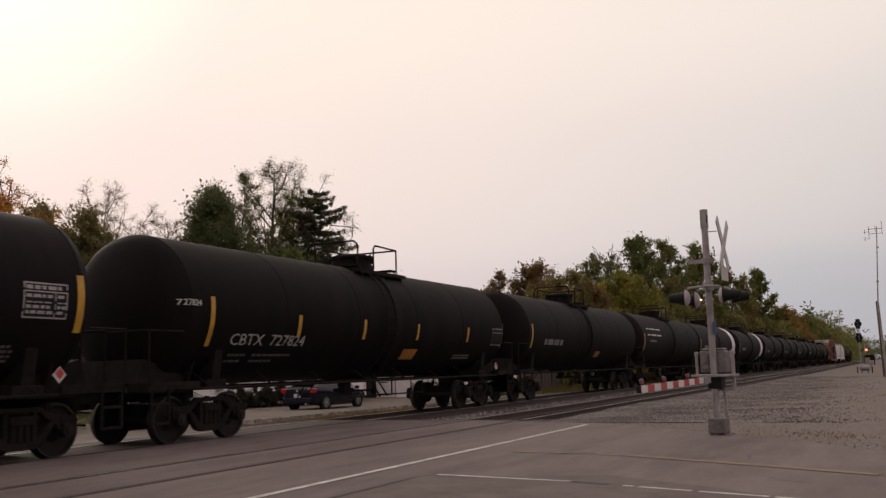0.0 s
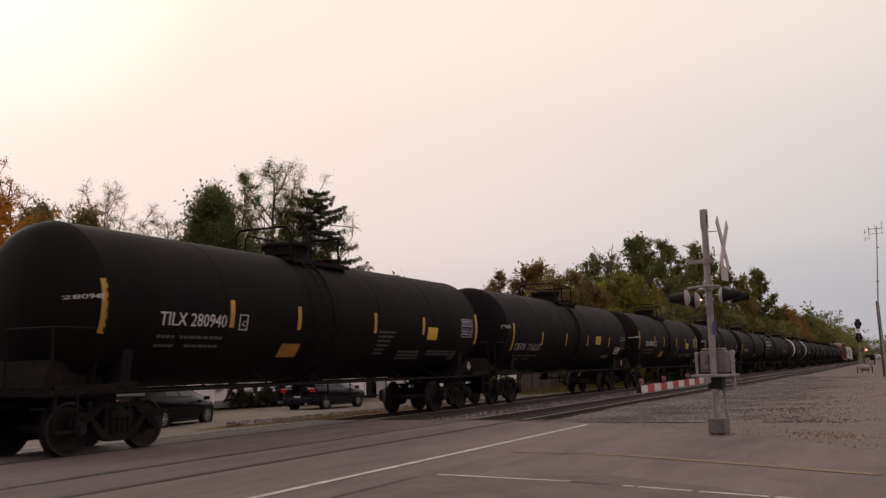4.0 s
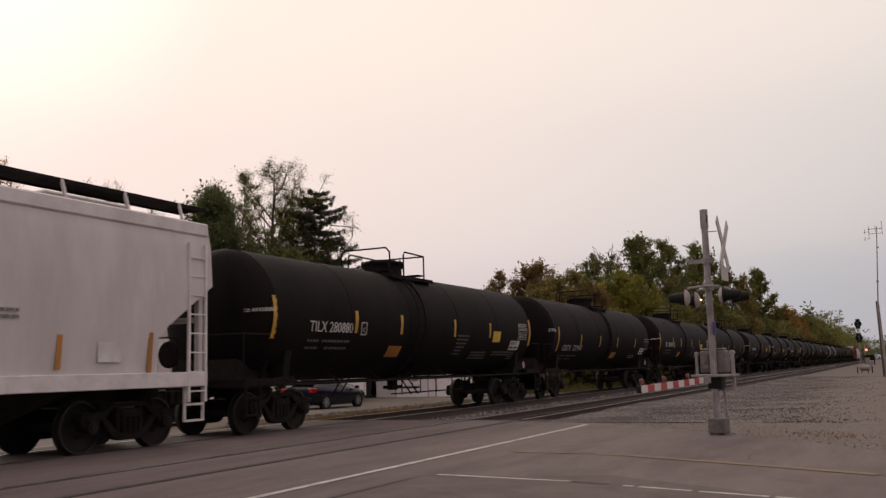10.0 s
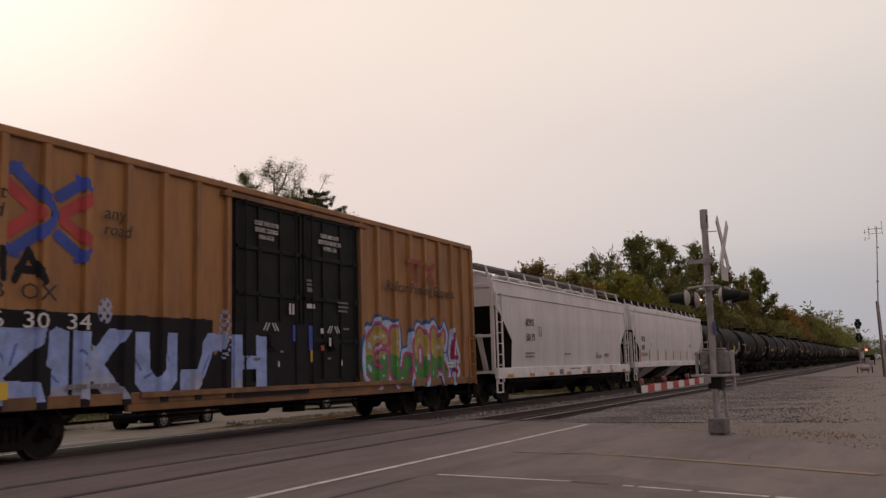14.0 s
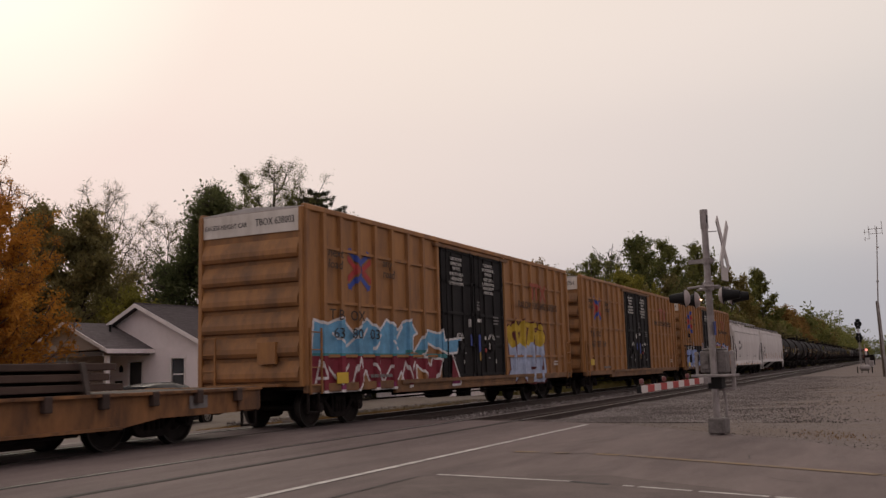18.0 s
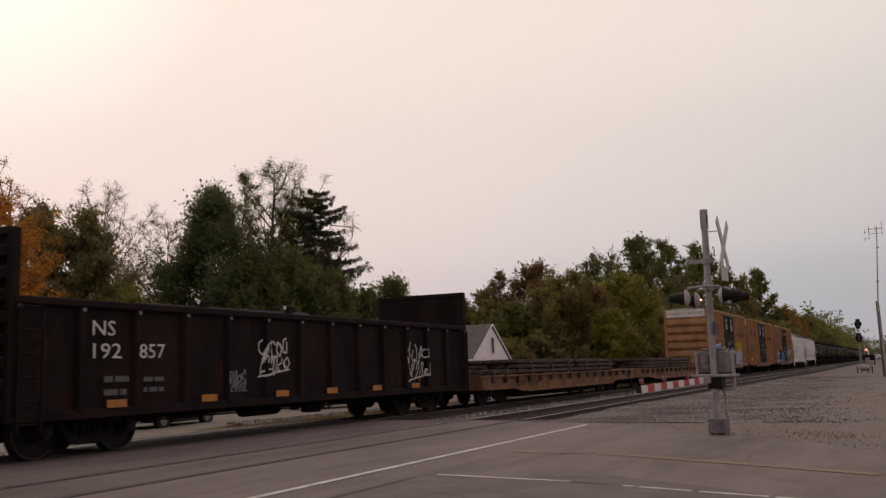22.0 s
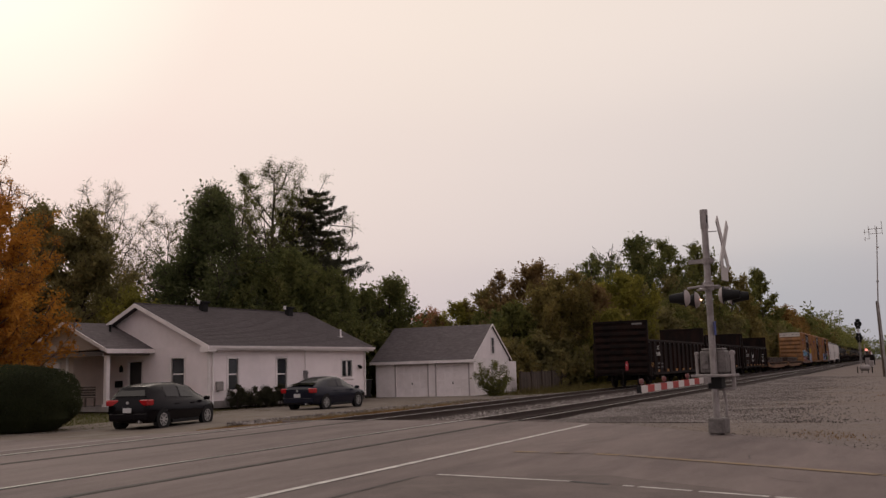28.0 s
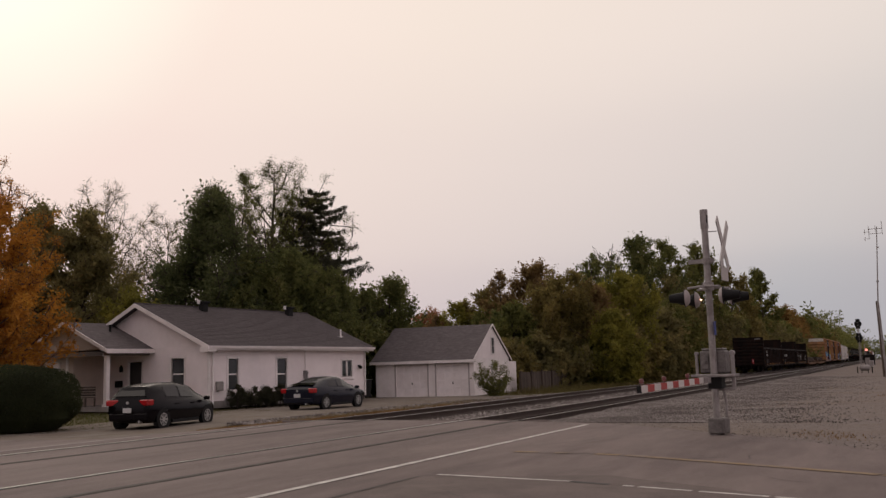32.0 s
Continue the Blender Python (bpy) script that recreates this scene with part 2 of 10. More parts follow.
    def mesh(self, name, material, bevel=0.0, smooth=False, fix=True):
        me = bpy.data.meshes.new(name)
        me.from_pydata(self.v, [], self.f)
        if fix or bevel:
            bm = bmesh.new()
            bm.from_mesh(me)
            if bevel:
                bmesh.ops.remove_doubles(bm, verts=bm.verts, dist=0.0002)
                bmesh.ops.bevel(bm, geom=bm.edges[:], offset=bevel, segments=1, affect="EDGES", clamp_overlap=True)
            bmesh.ops.recalc_face_normals(bm, faces=bm.faces[:])
            bm.to_mesh(me)
            bm.free()
        me.materials.append(material)
        if smooth:
            me.shade_smooth()
            me.set_sharp_from_angle(angle=radians(38))
        return me


def part(name, shape, material, parent, label="", bevel=0.0, smooth=False, loc=None):
    """One mesh object under a thing or a part."""
    me = shape if isinstance(shape, bpy.types.Mesh) else shape.mesh(name, material, bevel, smooth)
    ob = new(name, me)
    ob.parent = parent
    if loc is not None:
        ob.location = loc
    if label:
        ob["label"] = label
    return ob


def thing(name, label, category, group="", kind="", m=None):
    ob = new(name)
    ob.empty_display_size = 0.2
    if m is not None:
        ob.matrix_basis = m
    return tagged(ob, label, category, group, kind)


def single(name, shape, material, label, category, group="", kind="", bevel=0.0, smooth=False, m=None):
    """A thing that is one mesh."""
    ob = new(name, shape.mesh(name, material, bevel, smooth))
    if m is not None:
        ob.matrix_basis = m
    return tagged(ob, label, category, group, kind)


def lettering(text, size, depth=0.004, width=None, align="LEFT", offset=0.0, shear=0.0):
    """A mesh of letters in the xz plane, facing -y, its baseline at z = 0."""
    cu = bpy.data.curves.new("lettering", "FONT")
    cu.body, cu.size, cu.extrude, cu.resolution_u, cu.align_x = text, size, depth / 2, 2, align
    cu.offset, cu.shear = offset, shear
    ob = bpy.data.objects.new("lettering", cu)
    scene.collection.objects.link(ob)
    bpy.context.view_layer.update()
    me = bpy.data.meshes.new_from_object(ob.evaluated_get(bpy.context.evaluated_depsgraph_get()))
    bpy.data.objects.remove(ob)
    xs = [v.co.x for v in me.vertices]
    k = width / (max(xs) - min(xs)) if width else 1.0
    for v in me.vertices:
        v.co = (v.co.x * k, -v.co.z, v.co.y)
    return me


def write(text, size, material, parent, at, width=None, label="", align="LEFT", name="lettering", offset=0.0, shear=0.0, rz=0.0):
    me = lettering(text, size, 0.006, width, align, offset, shear)
    me.materials.clear()
    me.materials.append(material)
    ob = new(name, me)
    ob.parent = parent
    ob.matrix_basis = pose(*at, 0, 0, rz)
    if label:
        ob["label"] = label
    return ob


def bars(rows, material, parent, at, name="stencil_lines", label=""):
    """Unreadable writing: rows of (x, z, length, height) as thin raised bars facing -y."""
    s = Shape()
    rr = random.Random(len(rows) * 7 + int(at[0] * 10))
    for x, z, length, h in rows:
        k = x
        while k < x + length - h:
            w = min(h * rr.uniform(1.2, 3.2), x + length - k)
            s.box((k + w / 2, 0, z), (w, 0.004, h))
            k += w + h * 0.5
    return part(name, s, material, parent, label, loc=at)

# ---- ground, road, tracks ----
ASPHALT = mat("worn_asphalt", (0.168, 0.134, 0.126), 0.85, var=0.15, scale=1.6, bump=0.6, bscale=70, dirt=(0.090, 0.070, 0.068), dirt_amount=0.95, dirt_scale=0.5, streak=(0.3, 1.2, 1), spec=0.3)
PATCH = mat("asphalt_patch", (0.112, 0.090, 0.084), 0.9, var=0.25, scale=1.6, bump=0.5, bscale=70, dirt=(0.15, 0.120, 0.112), dirt_amount=0.8, dirt_scale=1.1, spec=0.3)
CRACK = mat("crack_filler", (0.035, 0.032, 0.031), 0.8, var=0.3, bump=0)
GRAVEL = mat("grey_gravel", (0.160, 0.135, 0.125), 0.95, var=0.28, scale=7, bump=0.7, bscale=28, dirt=(0.15, 0.112, 0.082), dirt_amount=0.7, dirt_scale=0.22, spec=0.2)
BALLAST = mat("grey_ballast", (0.135, 0.118, 0.111), 0.95, var=0.45, scale=12, bump=1.0, bscale=22, dirt=(0.075, 0.062, 0.055), dirt_amount=0.7, dirt_scale=0.8, spec=0.2)
FOULED = mat("oil_stained_ballast", (0.060, 0.047, 0.041), 0.95, var=0.5, scale=14, bump=1.0, bscale=22, dirt=(0.030, 0.023, 0.020), dirt_amount=0.8, dirt_scale=1.2, spec=0.15)
DRIVE = mat("dirt_driveway", (0.17, 0.148, 0.128), 0.95, var=0.22, scale=1.5, bump=0.6, bscale=40, dirt=(0.12, 0.085, 0.05), dirt_amount=0.6, dirt_scale=0.5, spec=0.2)
GRASS = mat("dry_lawn", (0.085, 0.078, 0.035), 0.95, var=0.45, scale=1.3, bump=0.8, bscale=30, dirt=(0.14, 0.10, 0.06), dirt_amount=0.7, dirt_scale=0.4, spec=0.2)
PAINT_WHITE = mat("worn_white_road_paint", (0.52, 0.50, 0.47), 0.8, var=0.2, scale=4, bump=0.3, bscale=90, dirt=(0.17, 0.155, 0.15), dirt_amount=0.85, dirt_scale=2.2)
ROAD_GLEAM = mat("pale_road_reflection", (0.24, 0.205, 0.20), 0.85, var=0.3, scale=4, bump=0.3, bscale=90, dirt=(0.135, 0.106, 0.105), dirt_amount=1.0, dirt_scale=0.9)
PAINT_YELLOW = mat("worn_yellow_road_paint", (0.21, 0.142, 0.075), 0.85, var=0.25, scale=5, bump=0.3, bscale=90, dirt=(0.14, 0.118, 0.118), dirt_amount=0.98, dirt_scale=2.4)
RAIL_SIDE = mat("rusty_rail_side", (0.050, 0.034, 0.027), 0.8, var=0.3, scale=5, bump=0.2)
RAIL_TOP = mat("polished_rail_head", (0.40, 0.38, 0.36), 0.32, metal=0.95, var=0.1, bump=0)
TIE = mat("creosoted_tie", (0.045, 0.036, 0.031), 0.9, var=0.4, scale=5, bump=0.5, bscale=30, rnd=0.3)


def clamp(v, a=0.0, b=1.0):
    return max(a, min(b, v))


def ground_z(x, y):
    """Height of the land: level at the crossing, falling gently away along the line."""
    if y > 11.2:
        return -0.22 * clamp((y - 14.6) / 3.6) - 0.23 * clamp((x - 36) / 18)
    return -0.10 * clamp((x - 20) / 25) - 0.15 * clamp((x - 45) / 80)


def spaced(a, b, n):
    return [a + (b - a) * i / n for i in range(n + 1)]


def build_ground():
    xs = [-900, -300, -120, -60] + spaced(-30, 130, 64) + [160, 200, 260, 350, 500, 800, 1400, 2600]
    ys = [-1500, -500, -200, -90] + spaced(-40, 80, 60) + [100, 130, 180, 260, 400, 800, 1600]
    v, f = [], []
    for x in xs:
        for y in ys:
            z = ground_z(x, y) - 0.06
            if 5.6 < y < 16.9:
                z -= 0.35
            elif x < 22.5 and y < 17:
                z -= 0.05
            v.append((x, y, z + 0.03 * noise.noise((x * 0.3, y * 0.3, 0)) * (1 if x > 24 else 0)))
    n = len(ys)
    for i in range(len(xs) - 1):
        for j in range(n - 1):
            f.append((i * n + j, (i + 1) * n + j, (i + 1) * n + j + 1, i * n + j + 1))
    s = Shape()
    s.v, s.f = v, f
    single("ground", s, GRASS, "dull dry grass and bare earth under a hazy sky", "ground", kind="structure", smooth=True)


def sheet(name, poly, top, material, label, category, thick=0.12, zf=None, parent=None):
    """A slab from a polygon in plan; zf gives its height where it is not level."""
    s = Shape()
    n = len(poly)
    zz = [top if zf is None else zf(x, y) + top for x, y in poly]
    s.add([(x, y, z) for (x, y), z in zip(poly, zz)] + [(x, y, z - thick) for (x, y), z in zip(poly, zz)],
          [tuple(range(n)), tuple(range(n, 2 * n))[::-1]] + [(i, n + i, n + (i + 1) % n, (i + 1) % n) for i in range(n)])
    if parent:
        return part(name, s, material, parent, label)
    return single(name, s, material, label, category, kind="structure")


def grid_sheet(name, x0, x1, y0, y1, nx, ny, zf, material, label, category, inside=None):
    v, f = [], []
    for i in range(nx + 1):
        for j in range(ny + 1):
            x, y = x0 + (x1 - x0) * (i / nx) ** 1.6, y0 + (y1 - y0) * j / ny
            v.append((x, y, zf(x, y)))
    for i in range(nx):
        for j in range(ny):
            a = i * (ny + 1) + j
            c = [(v[q][0], v[q][1]) for q in (a, a + ny + 1, a + ny + 2, a + 1)]
            if inside is None or any(inside(x, y) for x, y in c):
                f.append((a, a + ny + 1, a + ny + 2, a + 1))
    s = Shape()
    s.v, s.f = v, f
    return single(name, s, material, label, category, kind="structure", smooth=True)


def road_edge(y):
    """Where the paving ends towards the gravel, along x."""
    pts = [(-60, -40.0), (-20, -6.5), (-6, 7.8), (0.2, 14.0), (1.4, 15.75), (3.1, 17.4), (4.6, 18.9), (6.3, 20.2), (9.2, 21.0), (14.1, 21.2)]
    for (a, xa), (b, xb) in zip(pts, pts[1:]):
        if y <= b:
            return xa + (xb - xa) * (y - a) / (b - a)
    return 21.2


def build_road():
    right = [(road_edge(y) + 0.10 * noise.noise((y * 1.7, 3.1, 0)), y) for y in spaced(-20, 14.1, 60)]
    poly = [(-60, -60), (-40, -60)] + right + [(20.2, 14.55), (-60, 14.55)]
    sheet("road", poly, 0.0, ASPHALT, "worn grey asphalt road over the level crossing", "road", 0.2)
    # the far side of the crossing falls away
    far = [(20.2, 14.55), (18.4, 15.6), (17.6, 17.2), (17.2, 18.2), (16.4, 22), (15.6, 28), (13, 60), (10, 140), (-60, 140), (-60, 60), (-60, 28), (-60, 22), (-60, 18.2), (-60, 17.2), (-60, 15.6), (-60, 14.55)]
    s = Shape()
    m = len(far) // 2
    pts = [(x, y, -0.22 * clamp((y - 14.55) / 3.65)) for x, y in far]
    s.add(pts, [(i, i + 1, len(far) - 2 - i, len(far) - 1 - i) for i in range(m - 1)])
    single("road", s, ASPHALT, "worn grey asphalt road running on past the tracks", "road", kind="structure")
    # patches and cracks
    for k, (poly, m, lab) in enumerate((
            ([(3.0, 1.0), (8.1, 5.3), (10.0, 5.3), (10.6, 3.0), (9.0, 0.6), (5, -1)], PATCH, "darker asphalt patch"),)):
        s = Shape()
        r = random.Random(k)
        fine = []
        for (xa, ya), (xb, yb) in zip(poly, poly[1:] + poly[:1]):
            for i in range(5):
                fine.append((xa + (xb - xa) * i / 5 + r.uniform(-0.05, 0.05), ya + (yb - ya) * i / 5 + r.uniform(-0.05, 0.05)))
        n = len(fine)
        s.add([(x, y, 0.004) for x, y in fine], [tuple(range(n))])
        single("road_patch", s, m, lab, "road patch", kind="structure")

    def stroke(name, a, b, w, m, lab, z=0.007):
        d = Vector((b[0] - a[0], b[1] - a[1], 0)).normalized()
        p = Vector((-d.y, d.x, 0)) * w / 2
        A, B = Vector((*a, 0)), Vector((*b, 0))
        n = max(2, int((B - A).length / 0.5))
        r = random.Random(n)
        v, f = [], []
        for i in range(n + 1):
            c = A + (B - A) * i / n
            for sg in (-1, 1):
                q = c + p * sg * r.uniform(0.85, 1.08)
                v.append((q.x, q.y, z))
        f = [(2 * i, 2 * i + 2, 2 * i + 3, 2 * i + 1) for i in range(n)]
        single(name, Shape().add(v, f), m, lab, "road marking", kind="structure")

    stroke("stop_line", (2.0, 6.14), (19.45, 6.08), 0.12, PAINT_WHITE, "worn white stop line across the road before the tracks")
    for a, b in (((10.25, 5.12), (9.96, 3.32)), ((9.74, 2.68), (9.70, 2.56)), ((9.68, 2.50), (9.50, 1.92)), ((9.47, 1.84), (9.27, 1.16)), ((9.25, 1.10), (8.55, -1.2))):
        stroke("edge_line", a, b, 0.075, PAINT_WHITE, "worn white edge line on the asphalt")
    for a, b in (((13.26, 5.3), (13.2, 4.9)), ((13.16, 4.62), (13.12, 4.4)), ((13.06, 3.98), (12.98, 3.6)), ((12.96, 3.5), (11.25, 0.25)), ((11.23, 0.2), (9.7, -3.4))):
        stroke("centre_line", a, b, 0.17, PAINT_YELLOW, "faded yellow centre line on the asphalt")
    # pale strip coloured like a band of sky reflection on the far asphalt
    stroke("edge_line", (4.0, 15.5), (16.2, 15.62), 0.22, ROAD_GLEAM, "faint pale reflection coloured onto the road beyond the tracks", -0.045)
    stroke("crack", (9.95, 3.34), (9.80, 2.85), 0.10, CRACK, "dark crack in the asphalt")
    stroke("crack", (13.05, 4.55), (13.2, 3.75), 0.04, CRACK, "dark crack in the asphalt")
    stroke("crack", (12.6, 2.6), (12.9, 2.1), 0.03, CRACK, "dark crack in the asphalt")
    stroke("crack", (14.4, 5.3), (15.6, 4.7), 0.03, CRACK, "dark crack in the asphalt")
    # fine wandering cracks
    rr = random.Random(31)
    for k in range(12):
        x, y = rr.uniform(5, 19), rr.uniform(-1.5, 6.0)
        if x > road_edge(y) - 0.8:
            continue
        a = radians(rr.choice((62, 62, 150, 10)) + rr.uniform(-14, 14))
        v, f = [], []
        n = rr.randint(5, 12)
        for i in range(n + 1):
            w = 0.006 * (1 - abs(2 * i / n - 1)) + 0.002
            v += [(x - math.sin(a) * w, y + math.cos(a) * w, 0.006), (x + math.sin(a) * w, y - math.cos(a) * w, 0.006)]
            a += rr.uniform(-0.45, 0.45)
            x, y = x + math.cos(a) * 0.16, y + math.sin(a) * 0.16
        f = [(2 * i, 2 * i + 2, 2 * i + 3, 2 * i + 1) for i in range(n)]
        single("crack", Shape().add(v, f), CRACK, "thin wandering crack in the asphalt", "crack", kind="structure")
    stroke("road_seam", (6.0, 5.3), (10.0, 5.25), 0.03, CRACK, "ragged dark joint in the asphalt", 0.011)


def build_tracks():
    for cy, lab in ((CENTRE_FAR, "railway track carrying the freight train"), (CENTRE_NEAR, "empty railway track beside the train")):
        tr = thing("railway_track", lab + ", steel rails on timber ties", "railway track", kind="structure")
        for d in (-0.7525, 0.7525):
            y = cy + d
            prof = [(y - 0.076, -0.172), (y + 0.076, -0.172), (y + 0.076, -0.155), (y + 0.012, -0.135), (y + 0.010, -0.045), (y + 0.036, -0.034), (y + 0.036, 0.002),
                    (y - 0.036, 0.002), (y - 0.036, -0.034), (y - 0.010, -0.045), (y - 0.012, -0.135), (y - 0.076, -0.155)]
            rl = part("rail", Shape().prism(prof, -200, 900, "x"), RAIL_SIDE, tr, "rusty steel rail with polished top")
            part("rail_head", Shape().box((460.6, y, 0.004), (878.8, 0.050, 0.008)), RAIL_TOP, rl)
            part("rail_head", Shape().box((-89.4, y, 0.004), (221.2, 0.050, 0.008)), RAIL_TOP if d > 0 else RAIL_SIDE, rl)
            # flat dark strips beside the rail in the crossing, their colour standing for shaded grooves
            for g, w in ((0.072, 0.06), (-0.060, 0.035)):
                part("flangeway", Shape().box((-20, y + (g if d < 0 else -g), 0.002), (82.6, w, 0.006)), CRACK, rl)
        tie = Shape().box((0, 0, -0.272), (0.23, 2.6, 0.18)).mesh("tie", TIE, 0.012)
        plate = Shape().box((0, -0.7525, -0.177), (0.19, 0.36, 0.012)).box((0, 0.7525, -0.177), (0.19, 0.36, 0.012)).mesh("tie_plate", RAIL_SIDE)
        for i in range(140):
            t = part("tie", tie, None, tr, loc=(21.75 + i * 0.52, cy + random.uniform(-0.04, 0.04), 0))
            if i < 60:
                part("tie_plate", plate, None, t)
        rest = Shape()
        for i in range(140, 700):
            rest.box((21.75 + i * 0.52, cy, -0.272), (0.23, 2.6, 0.18))
        o = part("far_ties", rest, TIE, tr)
        o["kind"] = "stuff"
    part_end = Shape().box((21.32, (CENTRE_FAR + CENTRE_NEAR) / 2, -0.1), (0.16, 8.4, 0.19))
    single("crossing_edge", part_end, PATCH, "broken asphalt edge of the level crossing", "crossing edge", kind="structure", bevel=0.03)

    def bed_z(x, y):
        n1, f1 = CENTRE_NEAR - 1.75, CENTRE_FAR + 1.75
        g = ground_z(x, 8 if y < 11 else 14)
        top = -0.215 + 0.03 * noise.noise((x * 1.3, y * 1.3, 0.5))
        if n1 <= y <= f1:
            mid = abs(y - (CENTRE_NEAR + CENTRE_FAR) / 2)
            return top + (0.07 if mid < 0.75 else 0.0)
        if y < n1:
            k = clamp((n1 - y) / 2.2)
            return top * (1 - k) + (g - 0.10) * k + 0.03 * noise.noise((x * 1.1, y * 1.4, 2.5))
        k = clamp((y - f1) / 1.9)
        return top * (1 - k) + (g - 0.10) * k

    grid_sheet("ballast_bed", 21.2, 900, 5.0, 17.6, 130, 60, bed_z, BALLAST, "grey crushed-stone ballast under the two tracks", "ballast")

    for cy in (CENTRE_NEAR, CENTRE_FAR):
        grid_sheet("fouled_ballast", 21.25, 900, cy - 1.28, cy + 1.28, 110, 8, lambda x, y, c=cy: bed_z(x, y) + 0.022 - 0.03 * clamp((abs(y - c) - 1.05) / 0.2), FOULED, "dark oil-stained ballast between the rails", "ballast")

    def gravel_z(x, y):
        return ground_z(x, 5) - 0.012 + 0.035 * noise.noise((x * 0.6, y * 0.6, 1.0)) * clamp((x - road_edge(y)) / 2) + 0.05 * clamp((y - 4) / 3) * clamp((x - 22) / 5)

    grid_sheet("gravel_shoulder", 7.0, 800, -14, 7.2, 110, 46, gravel_z, GRAVEL, "grey gravel shoulder beside the tracks and road", "gravel", lambda x, y: x > road_edge(y) - 0.4)

    # loose stones
    def stones(name, n, place, smin, smax, lab):
        rng = np.random.RandomState(n)
        base = np.array([(1, 0, 0), (-1, 0, 0), (0, 1, 0), (0, -1, 0), (0, 0, 1), (0, 0, -1)], float)
        faces = np.array([(0, 2, 4), (2, 1, 4), (1, 3, 4), (3, 0, 4), (2, 0, 5), (1, 2, 5), (3, 1, 5), (0, 3, 5)])
        pts = place(rng, n)
        m = len(pts)
        size = rng.uniform(smin, smax, (m, 1, 1)) * rng.uniform(0.6, 1.3, (m, 1, 3))
        ang = rng.uniform(0, 6.28, m)
        V = base[None] * size + rng.uniform(-0.25, 0.25, (m, 6, 3)) * size
        c, s_ = np.cos(ang)[:, None], np.sin(ang)[:, None]
        X = V[:, :, 0] * c - V[:, :, 1] * s_
        Y = V[:, :, 0] * s_ + V[:, :, 1] * c
        V = np.stack([X, Y, V[:, :, 2]], -1) + pts[:, None, :]
        F = faces[None] + 6 * np.arange(m)[:, None, None]
        ob = new(name, raw_mesh(name, V.reshape(-1, 3), F.reshape(-1, 3), STONE_ISLE))
        tagged(ob, lab, "gravel", kind="stuff")

    def on_slope(rng, n):
        k = rng.rand(n) ** 1.9
        x = 20.3 + k * 60
        y = 7.4 - np.abs(rng.normal(0, 2.3, n))
        e = np.array([road_edge(v) for v in y])
        ok = x > e + 0.1
        x, y = x[ok], y[ok]
        z = np.array([max(bed_z(a, b) if (b > 5.0 and a > 21.2) else -9, gravel_z(a, b)) for a, b in zip(x, y)])
        return np.stack([x, y, z + 0.008], -1)

    def near_edge(rng, n):
        y = rng.uniform(-3, 6.2, n)
        x = np.array([road_edge(v) for v in y]) + np.abs(rng.normal(0, 3.2, n)) - 0.12
        z = np.array([max(gravel_z(a, b), 0.0 if a < road_edge(b) + 0.1 else -1) for a, b in zip(x, y)])
        return np.stack([x, y, z + 0.006], -1)

    def between(rng, n):
        x = 21.3 + rng.rand(n) ** 1.8 * 60
        y = np.where(rng.rand(n) < 0.6, rng.uniform(CENTRE_NEAR + 0.9, CENTRE_FAR - 0.9, n), rng.uniform(CENTRE_FAR + 1.2, CENTRE_FAR + 4.0, n))
        z = np.array([bed_z(a, b) for a, b in zip(x, y)])
        return np.stack([x, y, z + 0.012], -1)

    stones("ballast_stones", 60000, on_slope, 0.010, 0.028, "loose grey crushed stones on the shoulder")
    stones("edge_stones", 2500, near_edge, 0.005, 0.014, "small loose stones along the road edge")
    stones("track_stones", 9000, between, 0.025, 0.06, "loose ballast stones between and beside the tracks")


def raw_mesh(name, V, F, material):
    me = bpy.data.meshes.new(name)
    V, F = np.asarray(V, np.float32), np.asarray(F, np.int32)
    me.vertices.add(len(V))
    me.vertices.foreach_set("co", V.ravel())
    k = F.shape[1]
    me.loops.add(F.size)
    me.loops.foreach_set("vertex_index", F.ravel())
    me.polygons.add(len(F))
    me.polygons.foreach_set("loop_start", np.arange(0, F.size, k, dtype=np.int32))
    me.update(calc_edges=True)
    me.validate()
    me.materials.append(material)
    return me


STONE_ISLE = leaf_mat("stone_tints", [(0.082, 0.070, 0.066), (0.120, 0.104, 0.098), (0.155, 0.137, 0.129), (0.27, 0.245, 0.232)], 0.9, 0.0)
build_ground()
build_road()
build_tracks()

# driveway of the house and strip of dead grass by the track
sheet("driveway", [(21.0, 14.6), (20.2, 14.6), (18.4, 15.6), (17.6, 17.2), (17.2, 18.2), (16.4, 22.0), (16.2, 23.0), (20, 24.6), (33, 26.6), (54, 31.5), (55, 24.2), (54, 19.5), (40, 17.6), (28, 16.9), (22, 16.2)], -0.03, DRIVE,
      "pale dirt driveway beside the house", "driveway", 0.10, ground_z)

# ---- house, garage, fence ----
SIDING = mat("white_vinyl_siding", (0.87, 0.80, 0.805), 0.6, var=0.05, scale=1.2, bump=0.08, bscale=25, dirt=(0.66, 0.60, 0.585), dirt_amount=0.35, dirt_scale=0.8)
TRIM_WHITE = mat("white_trim_paint", (0.80, 0.75, 0.745), 0.5, var=0.06, bump=0.05, dirt=(0.45, 0.4, 0.38), dirt_amount=0.35)
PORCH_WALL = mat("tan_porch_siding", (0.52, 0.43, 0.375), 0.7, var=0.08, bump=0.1)
